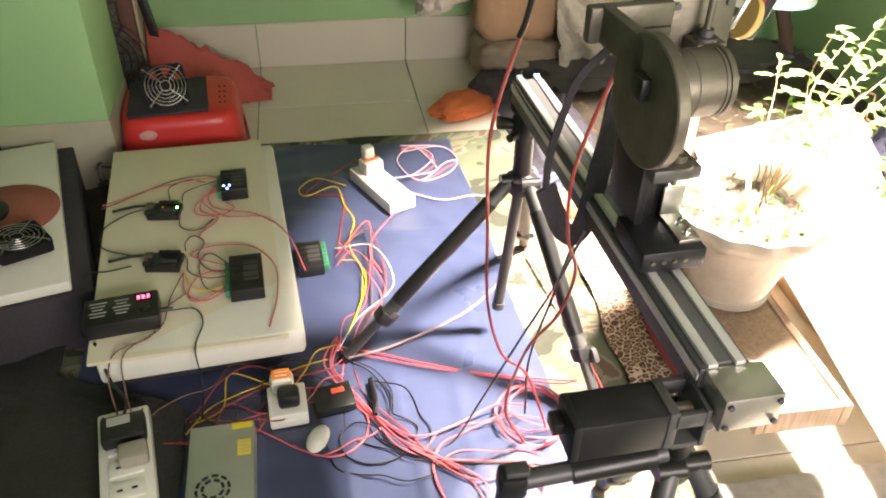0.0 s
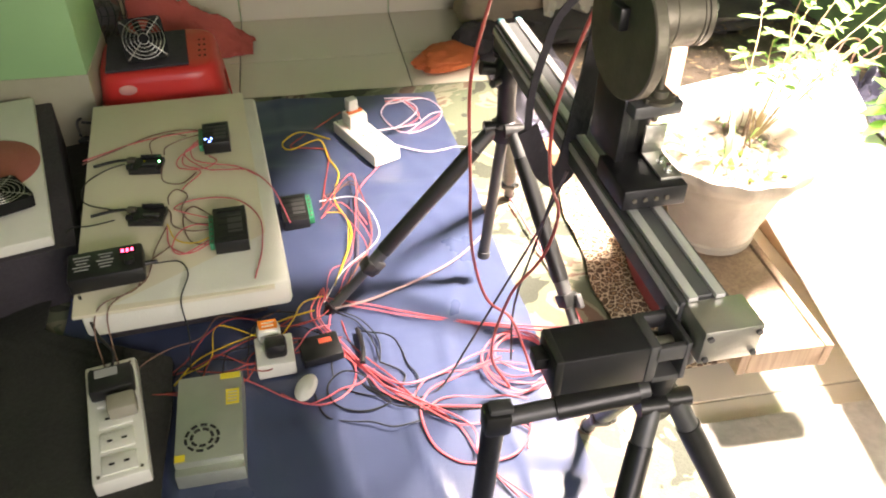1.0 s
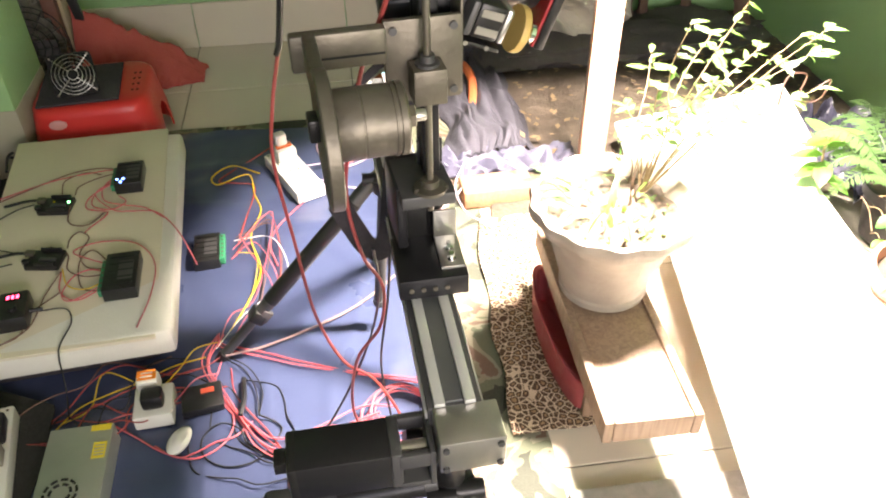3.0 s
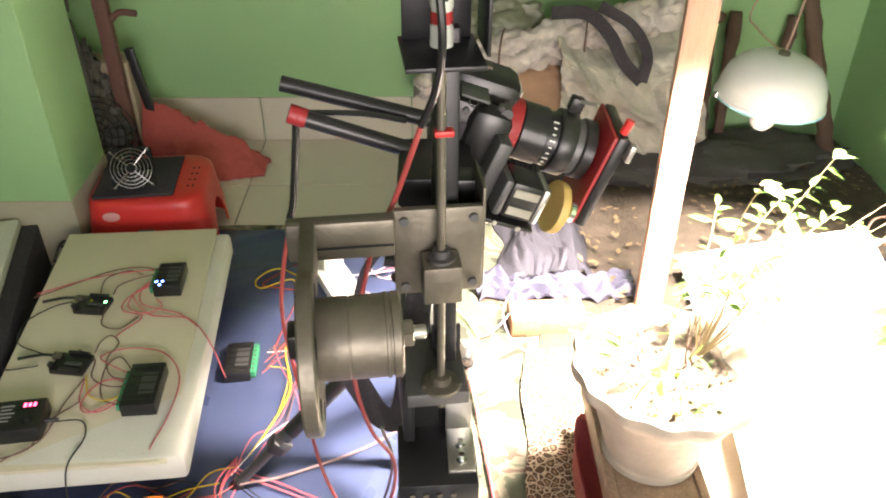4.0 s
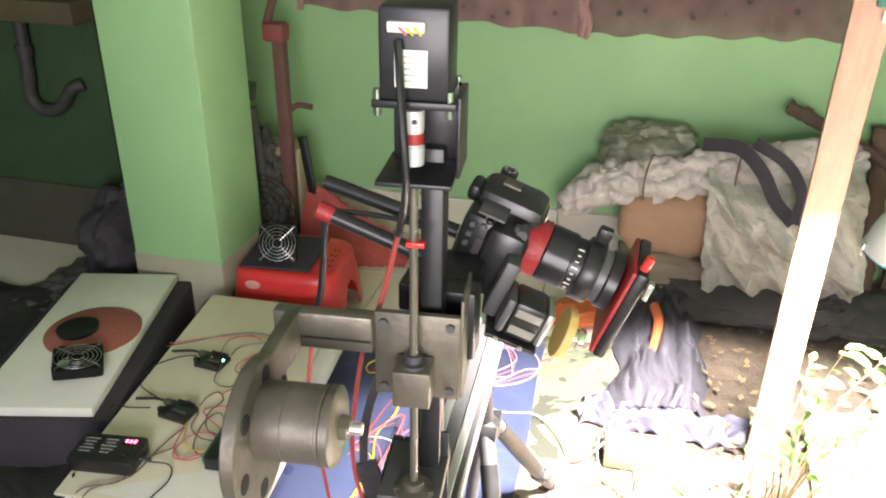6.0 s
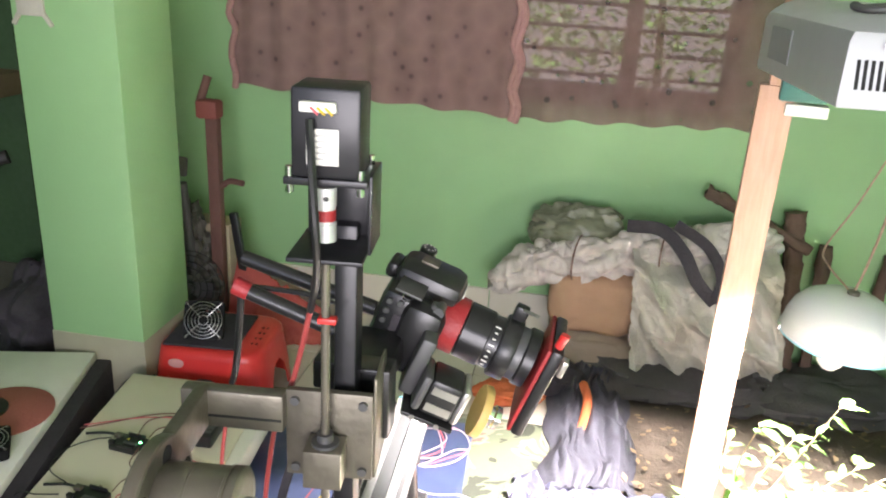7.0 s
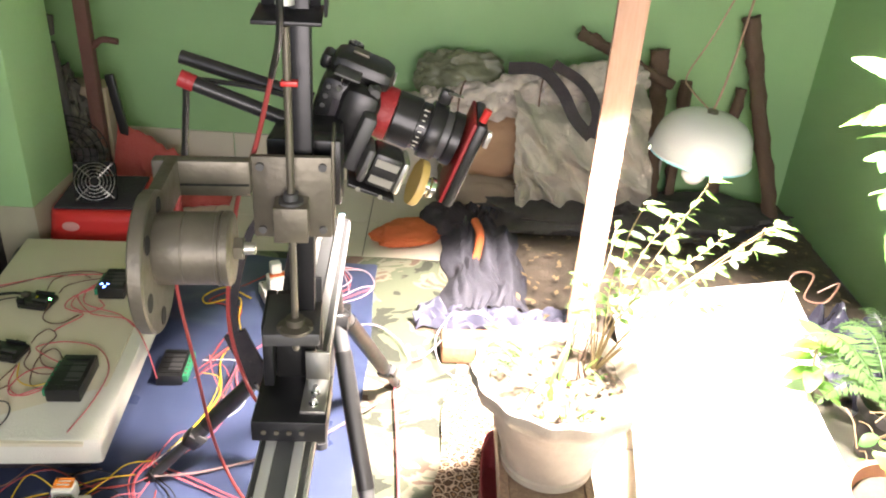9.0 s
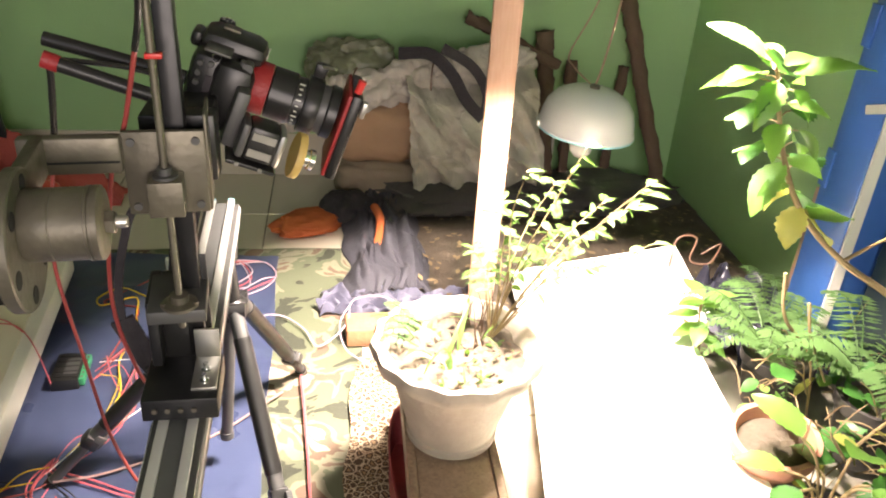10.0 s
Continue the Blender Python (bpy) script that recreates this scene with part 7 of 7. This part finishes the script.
for k in range(9):
    a = rw.uniform(2.2, 4.2)
    frond(weed, Vector((0.07 * math.cos(a), 0.07 * math.sin(a) + 0.04, 0)), rw.uniform(20, 140), rw.uniform(0.06, 0.10), 0.04, 0.02, FERN, 16)
for at, az, ln in (((-0.02, -0.02, 0), -30, 1.1), ((0.0, 0.0, 0.0), -20, 1.3), ((-0.03, -0.05, 0.0), 160, 0.8)):
    put_leaf(L_GRASS, weed, Vector(at), az, 62, 0, ln, "blade")
tw = thing("dry_twig_tangle", "tangle of dry brown twigs below leafy plants", "twigs", pose(1.58, 1.20, 0.03))
rt = random.Random(31)
for k in range(70):
    b = Vector((rt.uniform(-0.14, 0.25), rt.uniform(-0.16, 0.30), rt.uniform(0.05, 0.22)))
    d = Vector((rt.uniform(-0.10, 0.10), rt.uniform(-0.08, 0.08), rt.uniform(-0.04, 0.10)))
    part("twig", sweep(bm_new(), [b, b + d * 0.5 + Vector((0, 0, 0.015)), b + d], 0.0018, 5, 0.5, n=4), STRAW if k % 3 else STEM, tw)
for k in range(60):
    put_leaf((L_HID, L_HID, L_YEL, L_OVAL, L_HIB, L_HID)[k % 6], tw, Vector((rt.uniform(-0.16, 0.22), rt.uniform(-0.18, 0.2), rt.uniform(0.06, 0.24))), rt.uniform(0, 360), rt.uniform(-40, 40), rt.uniform(-30, 30), rt.uniform(0.5, 0.95))
for pts in ([(-0.09, 0.20, 0.42), (-0.06, 0.20, 0.31), (0.03, 0.20, 0.20), (0.06, 0.18, 0.02)], [(-0.03, 0.18, 0.36), (0.0, 0.18, 0.27), (0.06, 0.17, 0.16)], [(0.0, -0.02, 0.12), (0.10, 0.0, 0.20), (0.22, 0.02, 0.22)]):
    part("bare_stick", sweep(bm_new(), pts, 0.0042, 6, 0.6), STEM, tw)
crock = thing("clay_crock", "broken terracotta pot half hidden by leaves", "flower pot", pose(1.45, 1.22, 0.038, 8, -6, 0))
part("pot_body", lathe(bm_new(), [(0.05, 0.0), (0.055, 0.004), (0.075, 0.13), (0.085, 0.132), (0.087, 0.165), (0.076, 0.165), (0.070, 0.13), (0.0, 0.125)], 36), mat("pale_terracotta", (0.42, 0.20, 0.13), 0.85, var=0.25, bump=0.4), crock)
part("soil", lathe(bm_new(), [(0.0, 0.142), (0.04, 0.138), (0.071, 0.134)], 24), SOIL, crock)
# leaf litter
bm = bm_new()
rq = random.Random(9)
for k in range(420):
    x, y = rq.uniform(0.76, 1.85), rq.uniform(1.8, 2.75)
    a, L = rq.uniform(0, 6.28), rq.uniform(0.012, 0.035)
    d, w = Vector((math.cos(a), math.sin(a), rq.uniform(-0.2, 0.3))), Vector((-math.sin(a), math.cos(a), 0))
    p = Vector((x, y, 0.036 + rq.uniform(0, 0.01)))
    bm.faces.new([bm.verts.new(q) for q in (p, p + d * L * 0.5 + w * L * 0.25, p + d * L, p + d * L * 0.5 - w * L * 0.25)])
solo("leaf_litter", bm, STRAW, "scattered dry leaves on dark earth", "leaves", kind="stuff")
bm = bm_new()
for k in range(170):
    a, r = rq.uniform(0, 6.28), 0.115 * math.sqrt(rq.random())
    p = Vector((PC[0] + r * math.cos(a), PC[1] + r * math.sin(a), 0.376 + rq.uniform(0, 0.008)))
    a, L = rq.uniform(0, 6.28), rq.uniform(0.006, 0.016)
    d, w = Vector((math.cos(a), math.sin(a), rq.uniform(-0.3, 0.6))), Vector((-math.sin(a), math.cos(a), 0))
    bm.faces.new([bm.verts.new(q) for q in (p, p + d * L * 0.5 + w * L * 0.25, p + d * L, p + d * L * 0.5 - w * L * 0.25)])
solo("pot_litter", bm, BARK, "dry leaf crumbs on pot soil", "leaves", kind="stuff")
solo("bent_wire", sweep(bm_new(), [(1.50, 1.93, 0.16), (1.52, 1.95, 0.24), (1.58, 1.96, 0.235), (1.57, 1.95, 0.17), (1.63, 1.95, 0.16), (1.65, 1.95, 0.22), (1.60, 1.95, 0.19)], 0.003, 6), BRNW, "bent brown wire behind reflector board", "wire")

# bushes outside the window
LEAFB = leaf_mat("sunlit_bush_leaf", (0.16, 0.30, 0.07))
for k, (x, y, z) in enumerate(((0.2, 3.9, 1.0), (0.9, 4.1, 1.2), (1.6, 4.0, 0.9), (-0.4, 4.2, 1.3))):
    bm = bm_new()
    rb = random.Random(20 + k)
    for j in range(2200):
        p = Vector((x + rb.gauss(0, 0.34), y + rb.gauss(0, 0.25), max(0.05, z + rb.gauss(0, 0.42))))
        a, L = rb.uniform(0, 6.28), rb.uniform(0.03, 0.075)
        d, w = Vector((math.cos(a), math.sin(a), rb.uniform(-0.8, 0.8))), Vector((-math.sin(a), math.cos(a), 0.2))
        bm.faces.new([bm.verts.new(q) for q in (p, p + d * L * 0.5 + w * L * 0.3, p + d * L, p + d * L * 0.5 - w * L * 0.3)])
    bush = thing("garden_bush", "green garden bush outside the barred window", "bush", group="bushes outside")
    part("crown", bm, LEAFB, bush)
    part("trunk", sweep(bm_new(), [(x, y, -0.07), (x + 0.03, y, z * 0.5), (x, y, z)], 0.03, 8, 0.5), STEM, bush)

# ---- floor and skirting tiles ----
S = 0.538
tile_meshes = {}


def tile_piece(parent, cx, cy, cz, sx, sy, sz, rot=None):
    key = (round(sx, 3), round(sy, 3), round(sz, 3))
    if key not in tile_meshes:
        b = box(bm_new(), (0, 0, 0), (sx, sy, sz), 0.0015)
        me = bpy.data.meshes.new("tile")
        b.to_mesh(me)
        b.free()
        me.materials.append(TILE)
        tile_meshes[key] = me
    ob = new("tile", tile_meshes[key])
    ob.parent = parent
    ob.location = (cx, cy, cz)
    return ob


xs = [-0.194 + S * k for k in range(-3, 4)]
ys = [YB, 2.586] + [2.586 - S * k for k in range(1, 5)]
for x0, x1 in zip(xs, xs[1:]):
    if x0 > 1.85:
        continue
    for y1, y0 in zip(ys, ys[1:]):
        tile_piece(floor, (x0 + min(x1, XR)) / 2, (y0 + y1) / 2, -0.002, min(x1, XR) - x0 - 0.004, y1 - y0 - 0.004, 0.006)
    tile_piece(wall_north, (x0 + min(x1, XR)) / 2, YB - 0.005, 0.084, min(x1, XR) - x0 - 0.004, 0.012, 0.164)
